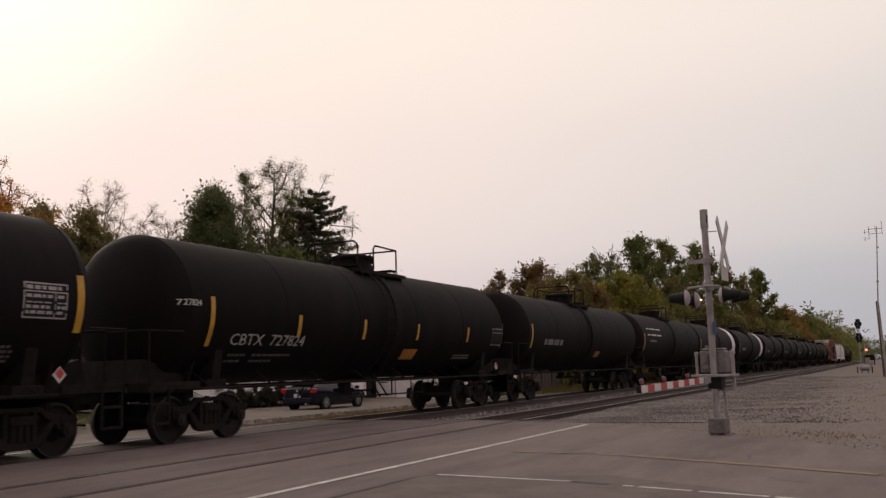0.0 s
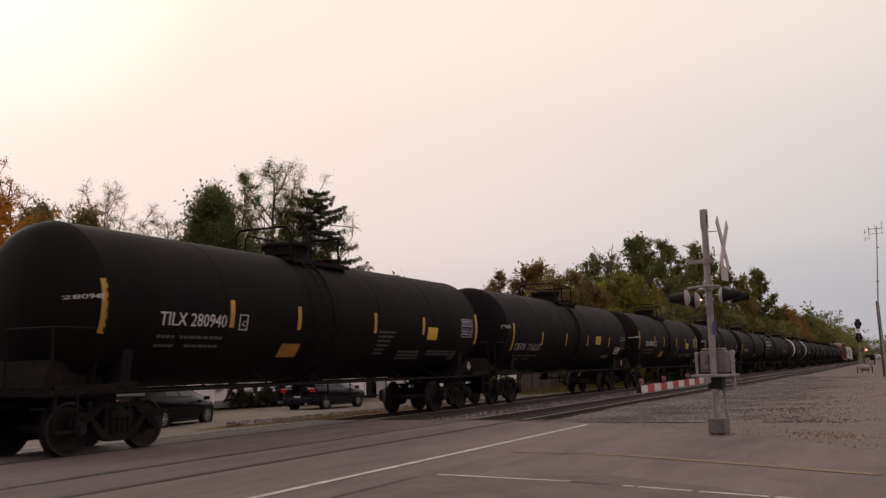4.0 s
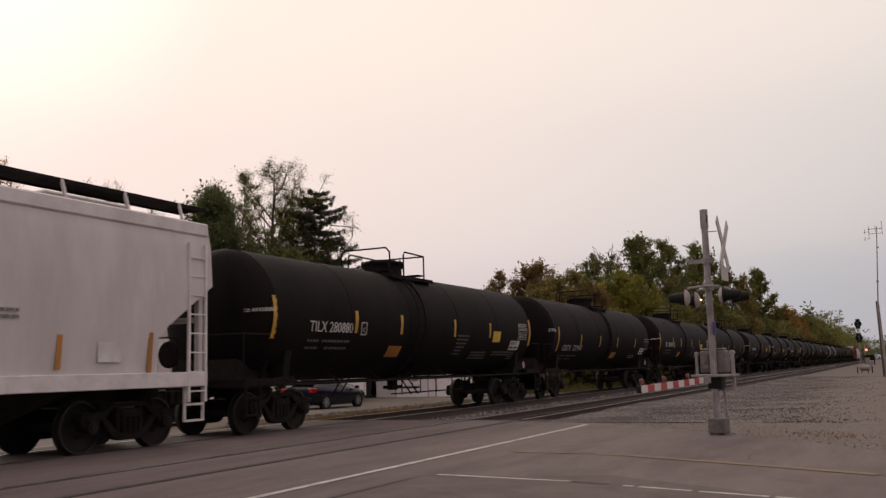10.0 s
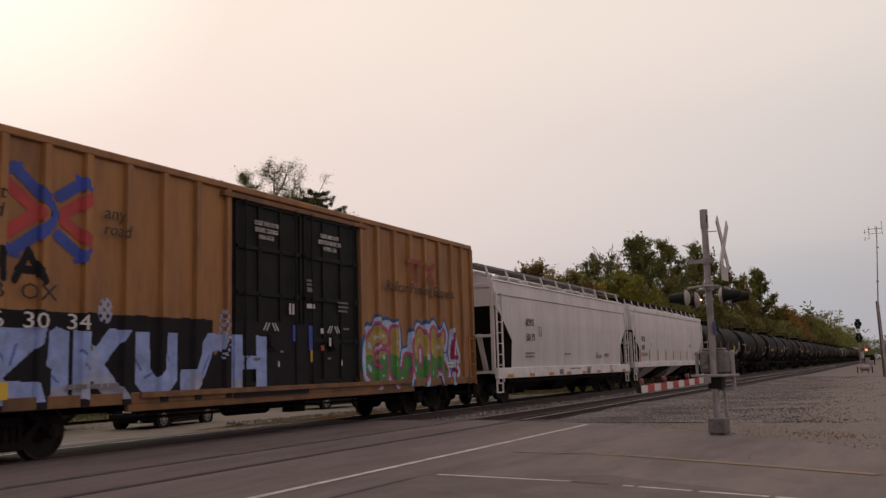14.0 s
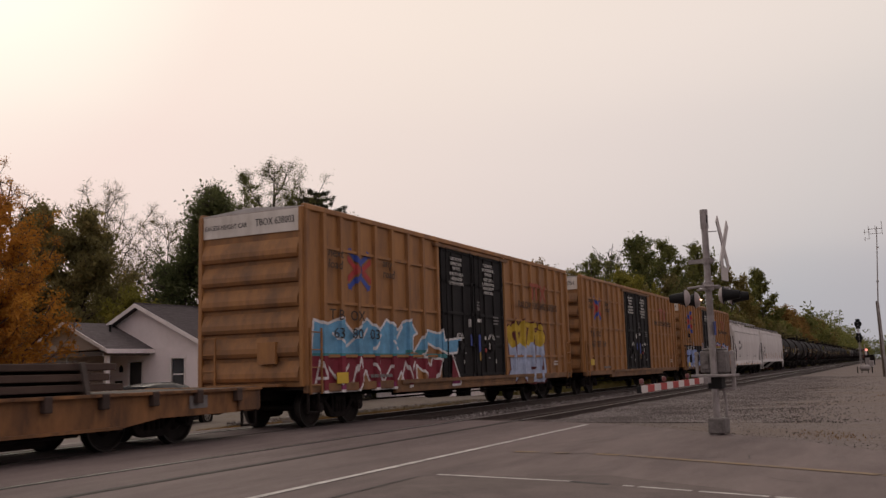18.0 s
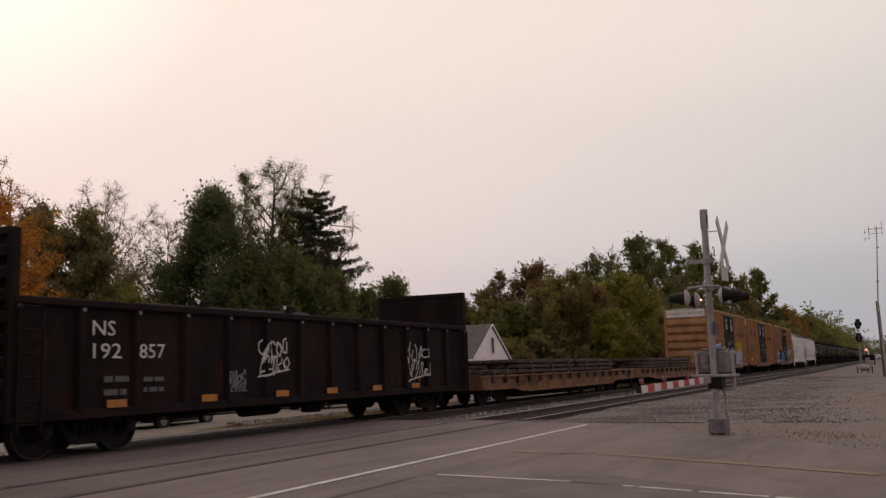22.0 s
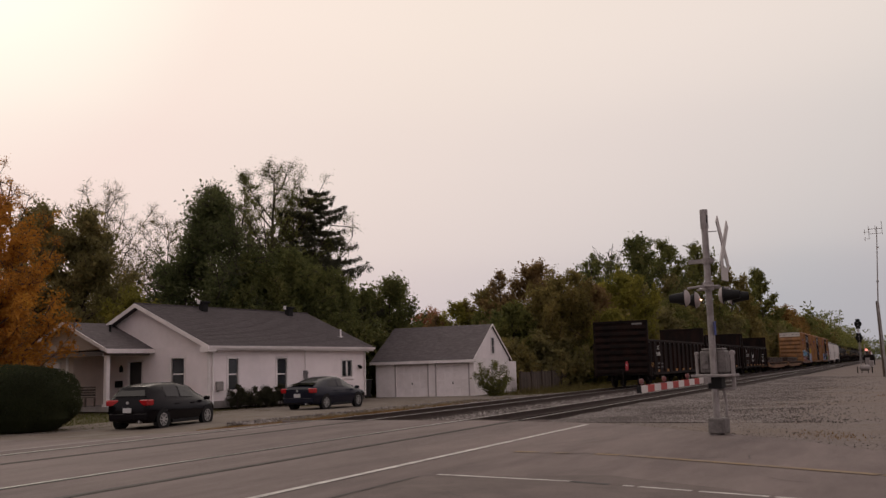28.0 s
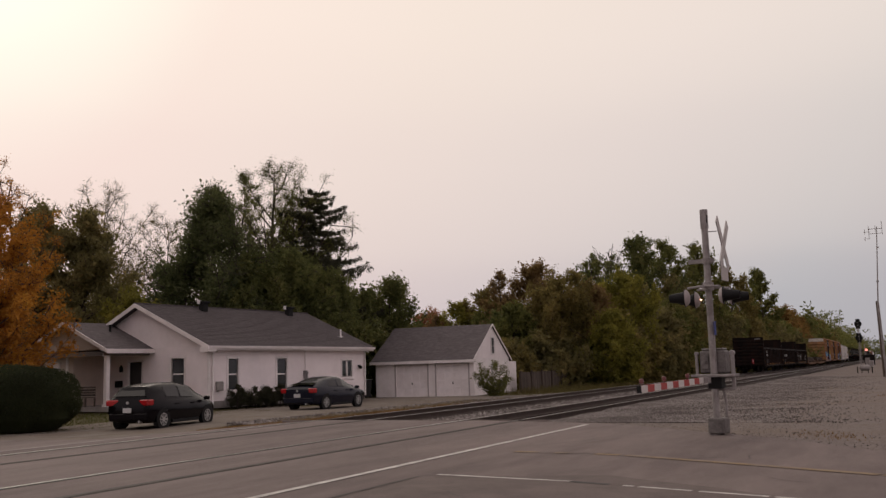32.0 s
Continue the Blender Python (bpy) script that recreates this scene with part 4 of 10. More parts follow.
def build_garage():
    gp = pose(54.15, 31.52, -0.48, 0, 0, -86)
    ga = thing("garage", "white two-door detached garage with steep grey shingle roof", "garage", m=gp)
    # local x along the front, y = away from the road
    L, W, EZ, RZ = 7.05, 7.4, 2.42, 4.75
    doors = [(1.50, 3.78, 0.02, 2.06), (4.42, 6.66, 0.02, 2.06)]
    fw_ = part("wall", pierced_wall(0, L, 0.0, EZ, doors, 0, 0.2, "x"), BLOCK, ga, "white painted block front wall")
    for a, b, c, d in doors:
        dr = part("garage_door", Shape().box(((a + b) / 2, 0.15, (c + d) / 2), (b - a, 0.05, d - c)), BLOCK, ga, "white panelled overhead garage door")
        for i in range(4):
            for j in range(4):
                w, hh = (b - a) / 4, (d - c) / 4
                part("door_panel", Shape().box((a + (j + 0.5) * w, 0.118, c + (i + 0.5) * hh), (w - 0.09, 0.014, hh - 0.09)), BLOCK, dr)
        part("door_handle", Shape().box(((a + b) / 2, 0.09, 0.85), (0.05, 0.08, 0.14)), BLACK_METAL, dr)
        # casing coloured grey to draw the shadow gap round the door
        part("door_casing", Shape().box((a - 0.05, -0.01, 1.05), (0.09, 0.06, 2.1)).box((b + 0.05, -0.01, 1.05), (0.09, 0.06, 2.1)).box(((a + b) / 2, -0.01, 2.12), (b - a + 0.2, 0.06, 0.1)), mat("gap_shade_casing", (0.42, 0.38, 0.375), 0.7, var=0.1), ga)
    for c, q in (((L - 0.1, W / 2 + 0.1, EZ / 2), (0.2, W - 0.2, EZ)), ((0.1, W / 2 + 0.1, EZ / 2), (0.2, W - 0.2, EZ)), ((L / 2, W - 0.1, EZ / 2), (L - 0.4, 0.2, EZ))):
        part("wall", Shape().box(c, q), BLOCK, ga, "white painted side wall")
    for x0, x1 in ((L - 0.16, L), (0.0, 0.16)):
        gb = part("gable", Shape().prism([(0, EZ), (W, EZ), (W / 2, RZ - 0.1)], x0, x1, "x"), SIDING, ga)
        if x0 > 1:
            s = Shape()
            n = 19
            for i in range(n):
                z0, z1 = EZ + i * 0.115, EZ + (i + 1) * 0.115
                k = ((z0 + z1) / 2 - EZ) / (RZ - 0.15 - EZ)
                a, b = W / 2 * k + 0.05, W - W / 2 * k - 0.05
                if b > a:
                    s.add([(L + 0.026, a, z0), (L + 0.026, b, z0), (L + 0.006, b, z1), (L + 0.006, a, z1)], [(0, 1, 2, 3)])
            part("siding", s, SIDING, gb)["kind"] = "stuff"
    wn = part("window", Shape().box((L + 0.05, 4.1, 3.28), (0.05, 0.10, 1.2)).box((L + 0.05, 3.45, 3.28), (0.05, 0.10, 1.2)).box((L + 0.05, 3.78, 3.85), (0.05, 0.75, 0.1)).box((L + 0.05, 3.78, 2.7), (0.05, 0.75, 0.1)), TRIM_WHITE, ga, "narrow gable window in a white frame")
    part("pane", Shape().box((L + 0.035, 3.78, 3.52), (0.02, 0.55, 0.56)), DOOR_DARK, wn)
    part("pane", Shape().box((L + 0.035, 3.78, 2.98), (0.02, 0.55, 0.46)), DOOR_DARK, wn)
    for ya in (-0.35, W + 0.35):
        s = Shape()
        ze = EZ - 0.10
        v = [(-0.28, ya, ze), (L + 0.10, ya, ze), (L + 0.10, W / 2, RZ), (-0.28, W / 2, RZ)]
        s.add(v + [(a, b, c - 0.09) for a, b, c in v], [(0, 1, 2, 3), (4, 7, 6, 5), (0, 4, 5, 1), (1, 5, 6, 2), (2, 6, 7, 3), (3, 7, 4, 0)])
        part("roof", s, SHINGLE, ga, "grey shingle roof slope")
        a, b = Vector((L + 0.11, ya, ze - 0.05)), Vector((L + 0.11, W / 2, RZ - 0.05))
        rk = Shape()
        rk.add([(a.x, a.y, a.z - 0.07), (b.x, b.y, b.z - 0.07), (b.x, b.y, b.z + 0.08), (a.x, a.y, a.z + 0.08), (a.x + 0.03, a.y, a.z - 0.07), (b.x + 0.03, b.y, b.z - 0.07), (b.x + 0.03, b.y, b.z + 0.08), (a.x + 0.03, a.y, a.z + 0.08)],
               [(0, 1, 2, 3), (4, 7, 6, 5), (0, 4, 5, 1), (3, 2, 6, 7), (0, 3, 7, 4), (1, 5, 6, 2)])
        part("rake_board", rk, TRIM_WHITE, ga)
    part("fascia", Shape().box((L / 2, -0.36, EZ - 0.17), (L + 0.56, 0.04, 0.18)), TRIM_WHITE, ga)
    part("soffit", Shape().box((L / 2, -0.17, EZ - 0.24), (L + 0.4, 0.34, 0.03)), TRIM_WHITE, ga)
    part("lean_to", Shape().box((L - 1.2, W + 1.0, 1.1), (2.2, 2.0, 2.2)), BLOCK, ga, "pale lean-to behind the garage")


def build_fence():
    fn = thing("fence", "long weathered grey board fence behind the tracks", "fence")
    rr = random.Random(9)
    board = Shape().box((0, 0, 0.72), (0.155, 0.02, 1.44)).mesh("board", FENCE)
    n = 250
    for i in range(n):
        x = 62 + i * 0.172
        y = 24.2 - i * 0.0012
        o = part("board", board, None, fn, loc=(x, y, -0.52 + rr.uniform(-0.04, 0.04)))
        o.rotation_euler = (0, rr.uniform(-0.02, 0.02), 0)
    for i in range(20):
        x = 62 + i * 2.2
        part("post", Shape().box((x, 24.1, 0.22), (0.11, 0.11, 1.56)), FENCE, fn)
    for z in (-0.2, 0.5):
        part("rail", Shape().box((83.5, 24.23, z), (43, 0.04, 0.09)), FENCE, fn)
    # shed glimpsed among the trees
    sh = thing("shed", "pale garden shed among the trees", "shed", m=pose(84.0, 31.0, -0.5, 0, 0, 8))
    part("wall", Shape().box((0, 0, 1.2), (3.2, 2.6, 2.4)), BLOCK, sh)
    part("roof", Shape().prism([(-1.5, 2.35), (1.5, 2.35), (0, 3.3)], -1.8, 1.8, "x"), SHINGLE, sh)


def build_neighbour():
    nb = thing("house", "neighbouring house with a dull brown roof behind the porch", "house", m=pose(41.5, 47.6, -0.45, 0, 0, -5))
    part("wall", Shape().box((0, 0, 1.3), (7.0, 7.0, 2.6)), SIDING, nb, "pale siding walls")
    part("roof", Shape().prism([(-3.9, 2.5), (3.9, 2.5), (0, 5.4)], -3.8, 3.8, "x"), mat("brown_shingles", (0.085, 0.062, 0.056), 0.95, var=0.3, scale=4, bump=0.4), nb, "dull brown shingle roof")
    part("chimney", Shape().cyl((-2.4, -0.4, 5.0), (-2.4, -0.4, 5.75), 0.10, 10), TRIM_WHITE, nb)
    wd = part("window", Shape().box((-3.53, -1.0, 1.5), (0.06, 1.1, 1.3)), TRIM_WHITE, nb, "white framed window")
    part("pane", Shape().box((-3.57, -1.0, 1.5), (0.02, 0.9, 1.1)), GLASS, wd)


build_house()
build_neighbour()
yard_things()
build_garage()
build_fence()

# ---- parked cars ----
CAR_BLACK = mat("black_car_paint", (0.0045, 0.0036, 0.0048), 0.16, var=0.1, bump=0, spec=0.16, coat=0.0, dirt=(0.009, 0.0075, 0.008), dirt_amount=0.4)
CAR_BLUE = mat("dark_blue_car_paint", (0.006, 0.007, 0.017), 0.22, var=0.1, bump=0, spec=0.25, coat=0.0, dirt=(0.014, 0.012, 0.014), dirt_amount=0.4)
RUBBER = mat("tyre_rubber", (0.018, 0.018, 0.018), 0.9, var=0.2, bump=0.2)
ALLOY = mat("alloy_rim", (0.52, 0.51, 0.50), 0.35, metal=0.8, var=0.1, bump=0)
TAIL_RED = mat("tail_lamp_red", (0.35, 0.012, 0.015), 0.15, var=0.1, bump=0, coat=0.5)
PLATE = mat("number_plate", (0.50, 0.50, 0.50), 0.4, var=0.1, bump=0)
CAR_GLASS = mat("car_glass", (0.012, 0.012, 0.013), 0.06, var=0.1, bump=0, spec=0.36)


def loft(rings):
    s = Shape()
    n = len(rings[0])
    pts = [p for r in rings for p in r]
    fs = [(k * n + i, k * n + (i + 1) % n, (k + 1) * n + (i + 1) % n, (k + 1) * n + i) for k in range(len(rings) - 1) for i in range(n)]
    fs += [tuple(range(n))[::-1], tuple(range((len(rings) - 1) * n, len(rings) * n))]
    return s.add(pts, fs)


def car(label, m, paint, stations, cabin, wheel_x, wheel_r, half, rear_z, coupe):
    """A car facing +x. stations: x, half width, sill z, shoulder z, top z of the lower body. cabin: x, z, half width of the roof line."""
    c = thing("parked_car", label, "car", "parked cars", m=m)
    rings = []
    for x, w, zb, zs, zt in stations:
        zm = (zb + zs) / 2
        half_ring = [(0.62 * w, zb), (0.93 * w, zb + 0.05), (w, zm), (0.985 * w, zs), (0.90 * w, zt - 0.01), (0.5 * w, zt)]
        rings.append([(x, -y, z) for y, z in half_ring] + [(x, y, z) for y, z in half_ring[::-1]])
    part("body", loft(rings), paint, c, smooth=True)
    rings = []
    for x, z, w, zbase, wb in cabin:
        half_ring = [(wb, zbase), (wb * 0.5 + w * 0.5, zbase + (z - zbase) * 0.55), (w, z - 0.05), (w * 0.8, z - 0.006), (w * 0.4, z)]
        rings.append([(x, -y, q) for y, q in half_ring] + [(x, y, q) for y, q in half_ring[::-1]])
    part("roof", loft(rings), paint, c, smooth=True)
    # side windows: panels following the cabin side
    for sy in (-1, 1):
        quads = []
        for (xa, za, wa, ba, wba), (xb, zb_, wb2, bb, wbb) in zip(cabin, cabin[1:]):
            quads.append(((xa, za, wa, ba, wba), (xb, zb_, wb2, bb, wbb)))
        spans = [(2, 3), (3, 4)] if not coupe else [(1, 2), (2, len(cabin) - 2)]
        for i0, i1 in spans:
            s = Shape()
            pts = []
            for k in range(i0, i1 + 1):
                x, z, w, zb_, wb2 = cabin[k]
                dx = 0.05 if k == i0 else (-0.05 if k == i1 else 0)
                lo, hi = zb_ + 0.085, z - 0.09
                def yy(q, z=z, w=w, zb_=zb_, wb2=wb2):
                    t = (q - zb_) / max(0.05, z - 0.05 - zb_)
                    return (wb2 + (w - wb2) * t) + 0.028
                pts.append(((x + dx, sy * yy(lo), lo), (x + dx, sy * yy(max(lo + 0.02, hi)), max(lo + 0.02, hi))))
            n = len(pts)
            v = [p for a in pts for p in a]
            v2 = [(x, y - sy * 0.03, z) for x, y, z in v]
            fs = [(2 * i, 2 * i + 2, 2 * i + 3, 2 * i + 1) for i in range(n - 1)]
            s.add(v + v2, fs + [tuple(q + 2 * n for q in f[::-1]) for f in fs])
            part("side_window", s, CAR_GLASS, c, "tinted side window")
    # rear and front glass
    for i0, i1, nm in ((0, 1, "rear_window"), (len(cabin) - 1, len(cabin) - 2, "windscreen")):
        (xa, za, wa, ba, wba), (xb, zb_, wb2, bb, wbb) = cabin[i0], cabin[i1]
        sgn = -1 if i0 == 0 else 1
        s = Shape()
        lo = [(xa + sgn * 0.02, -wba * 0.78, za + 0.05), (xa + sgn * 0.02, wba * 0.78, za + 0.05), (xb + sgn * 0.035, wb2 * 0.72, zb_ - 0.07), (xb + sgn * 0.035, -wb2 * 0.72, zb_ - 0.07)]
        s.add(lo + [(x - sgn * 0.03, y, z) for x, y, z in lo], [(0, 1, 2, 3), (4, 7, 6, 5), (0, 4, 5, 1), (1, 5, 6, 2), (2, 6, 7, 3), (3, 7, 4, 0)])
        part(nm, s, CAR_GLASS, c, "sloping car glass")
    xr, xf = stations[0][0], stations[-1][0]
    wr_ = stations[1][1]
    for sy in (-1, 1):
        part("tail_lamp", Shape().box((xr + 0.13, sy * (wr_ - 0.17), rear_z), (0.28, 0.42, 0.19), 0, 0, sy * 16), TAIL_RED, c, "red tail lamp", bevel=0.03)
        part("headlamp", Shape().box((xf - 0.22, sy * (wr_ - 0.22), 0.66), (0.34, 0.26, 0.14)), PLATE, c, "clear headlamp", bevel=0.03)
        part("wing_mirror", Shape().box((cabin[-1][0] - 0.32, sy * (half + 0.08), cabin[-1][3] + 0.06), (0.14, 0.2, 0.13)), paint, c, bevel=0.03)
        part("sill_trim", Shape().box((0.0, sy * (half - 0.05), 0.22), (wheel_x * 1.2, 0.06, 0.10)), BLACK_METAL, c)
        for x0 in (0.35, -0.55):
            part("door_handle", Shape().box((x0, sy * (half - 0.0), 0.78), (0.18, 0.03, 0.035)), paint, c)
    part("number_plate", Shape().box((xr - 0.015, 0, rear_z - 0.24 if not coupe else rear_z - 0.20), (0.02, 0.32, 0.15)), PLATE, c, "pale number plate", bevel=0.004)
    part("rear_bumper", Shape().box((xr + 0.10, 0, 0.42), (0.24, wr_ * 1.86, 0.28)), paint, c, bevel=0.06)
    part("badge", Shape().cyl((xr + 0.01, 0, rear_z), (xr - 0.012, 0, rear_z), 0.05, 12), ALLOY, c)
    part("exhaust", Shape().cyl((xr - 0.03, -0.45, 0.27), (xr + 0.3, -0.45, 0.27), 0.035, 10), ALLOY, c)
    tyre = Shape().lathe([(-0.10, wheel_r * 0.62), (-0.105, wheel_r * 0.93), (-0.07, wheel_r), (0.07, wheel_r), (0.105, wheel_r * 0.93), (0.10, wheel_r * 0.62)], 26, "y").mesh("tyre", RUBBER, smooth=True)
    rim = Shape()
    rim.lathe([(-0.098, wheel_r * 0.66), (-0.112, wheel_r * 0.66), (-0.112, wheel_r * 0.58), (-0.06, wheel_r * 0.56)], 24, "y", caps=False)
    rim.cyl((0, -0.115, 0), (0, -0.06, 0), wheel_r * 0.16, 12)
    for i in range(8):
        a = i * math.pi / 4
        rim.box((math.sin(a) * wheel_r * 0.36, -0.095, math.cos(a) * wheel_r * 0.36), (wheel_r * 0.13, 0.035, wheel_r * 0.52), 0, math.degrees(a), 0)
    rim = rim.mesh("rim", ALLOY)
    arch = Shape().lathe([(-0.03, wheel_r * 1.16), (0.0, wheel_r * 1.16)], 24, "y").mesh("wheel_arch", BLACK_METAL)
    for x in (-wheel_x, wheel_x):
        for sy in (-1, 1):
            y = sy * (half - 0.115)
            w = part("wheel", tyre, None, c, "black tyre", loc=(x, y, wheel_r))
            r = part("rim", rim, None, w, "alloy rim")
            part("wheel_arch", arch, None, c, loc=(x, sy * (half - 0.035), wheel_r + 0.01))
            if sy > 0:
                r.rotation_euler = (0, 0, math.pi)
    return c


def park_cars():
    st = [(-2.0, 0.62, 0.34, 0.70, 0.80), (-1.92, 0.78, 0.26, 0.84, 0.98), (-1.65, 0.85, 0.20, 0.88, 1.02), (-0.8, 0.86, 0.18, 0.86, 0.97), (0.5, 0.86, 0.18, 0.82, 0.93),
          (1.25, 0.85, 0.20, 0.76, 0.86), (1.75, 0.80, 0.24, 0.66, 0.76), (1.98, 0.66, 0.30, 0.56, 0.62), (2.03, 0.5, 0.34, 0.50, 0.54)]
    cab = [(-1.90, 1.02, 0.64, 0.94, 0.76), (-1.66, 1.36, 0.57, 0.94, 0.78), (-1.12, 1.44, 0.57, 0.94, 0.80), (-0.30, 1.475, 0.57, 0.91, 0.80), (0.55, 1.36, 0.56, 0.88, 0.80), (1.40, 0.88, 0.62, 0.84, 0.76)]
    car("black five-door hatchback parked on the dirt driveway", pose(22.6, 20.9, -0.265, 0, 0, 8.3) @ Matrix.Scale(0.94, 4), CAR_BLACK, st, cab, 1.285, 0.305, 0.86, 0.86, False)
    st = [(-2.18, 0.62, 0.36, 0.74, 0.88), (-2.08, 0.80, 0.26, 0.84, 0.97), (-1.6, 0.86, 0.20, 0.86, 0.99), (-0.7, 0.87, 0.17, 0.82, 0.94), (0.5, 0.87, 0.17, 0.78, 0.90),
          (1.35, 0.86, 0.19, 0.72, 0.82), (1.9, 0.80, 0.23, 0.62, 0.72), (2.15, 0.64, 0.30, 0.52, 0.60), (2.2, 0.5, 0.34, 0.46, 0.50)]
    cab = [(-1.95, 1.00, 0.60, 0.92, 0.76), (-1.0, 1.30, 0.56, 0.90, 0.80), (-0.3, 1.385, 0.57, 0.88, 0.80), (0.15, 1.36, 0.57, 0.87, 0.80), (0.5, 1.25, 0.56, 0.86, 0.79), (1.35, 0.86, 0.62, 0.82, 0.76)]
    car("dark blue coupe parked beside the white house", pose(34.3, 22.5, -0.27, 0, 0, 0), CAR_BLUE, st, cab, 1.285, 0.31, 0.87, 0.82, True)


park_cars()

# ---- crossing signal, gate, distant signals ----
ALU = mat("weathered_aluminium", (0.30, 0.275, 0.27), 0.6, metal=0.3, var=0.2, scale=5, bump=0.1, dirt=(0.14, 0.12, 0.115), dirt_amount=0.7, dirt_scale=4)
CASE_GREY = mat("grimy_case_grey", (0.17, 0.155, 0.15), 0.65, metal=0.2, var=0.3, scale=9, bump=0.2, dirt=(0.06, 0.05, 0.045), dirt_amount=0.8, dirt_scale=6)
SIGN_WHITE = mat("weathered_sign_white", (0.50, 0.47, 0.46), 0.7, var=0.12, bump=0.05, dirt=(0.3, 0.27, 0.25), dirt_amount=0.5)
LAMP_GREY = mat("lamp_back_grey", (0.36, 0.32, 0.315), 0.6, var=0.1)
GATE_RED = mat("gate_red", (0.34, 0.035, 0.03), 0.6, var=0.15)
GATE_WHITE = mat("gate_white", (0.55, 0.52, 0.50), 0.6, var=0.12)
LENS_DARK = mat("dark_red_lens", (0.06, 0.008, 0.008), 0.2, var=0.1, bump=0)
LENS_GATE = mat("dull_red_gate_lens", (0.13, 0.03, 0.028), 0.35, var=0.2, bump=0)
LENS_LIT = mat("lit_red_lens", (0.6, 0.05, 0.04), 0.3, var=0, bump=0, emit=(1.0, 0.25, 0.16), strength=4.0)
PEEP_LIT = mat("lit_peep_hole", (0.8, 0.3, 0.25), 0.3, var=0, bump=0, emit=(1.0, 0.50, 0.32), strength=3.5)


def flasher(mast, at, yaw, lit):
    """A lamp head: dark round hood and target in front, pale back shell."""
    o = part("lamp_back", Shape().lathe([(0.055, 0.02), (0.06, 0.08), (0.085, 0.12), (0.11, 0.14), (0.125, 0.150), (0.13, 0.152)], 18, "y"), LAMP_GREY, mast, "pale round lamp housing", smooth=True)
    o.matrix_basis = pose(*at, 0, 0, yaw)
    part("target_disc", Shape().cyl((0, 0.13, 0), (0, 0.145, 0), 0.158, 22), BLACK_METAL, o)
    part("hood", Shape().lathe([(0.145, 0.115), (0.22, 0.100), (0.41, 0.072), (0.41, 0.064), (0.22, 0.09), (0.145, 0.10)], 18, "y", caps=False), BLACK_METAL, o)
    part("lens", Shape().cyl((0, 0.146, 0), (0, 0.165, 0), 0.095, 16), LENS_LIT if lit else LENS_DARK, o)
    if lit:
        part("peep_hole", Shape().cyl((0, 0.02, 0.0), (0, 0.045, 0.0), 0.016, 10), PEEP_LIT, o, "small lit red peep hole")


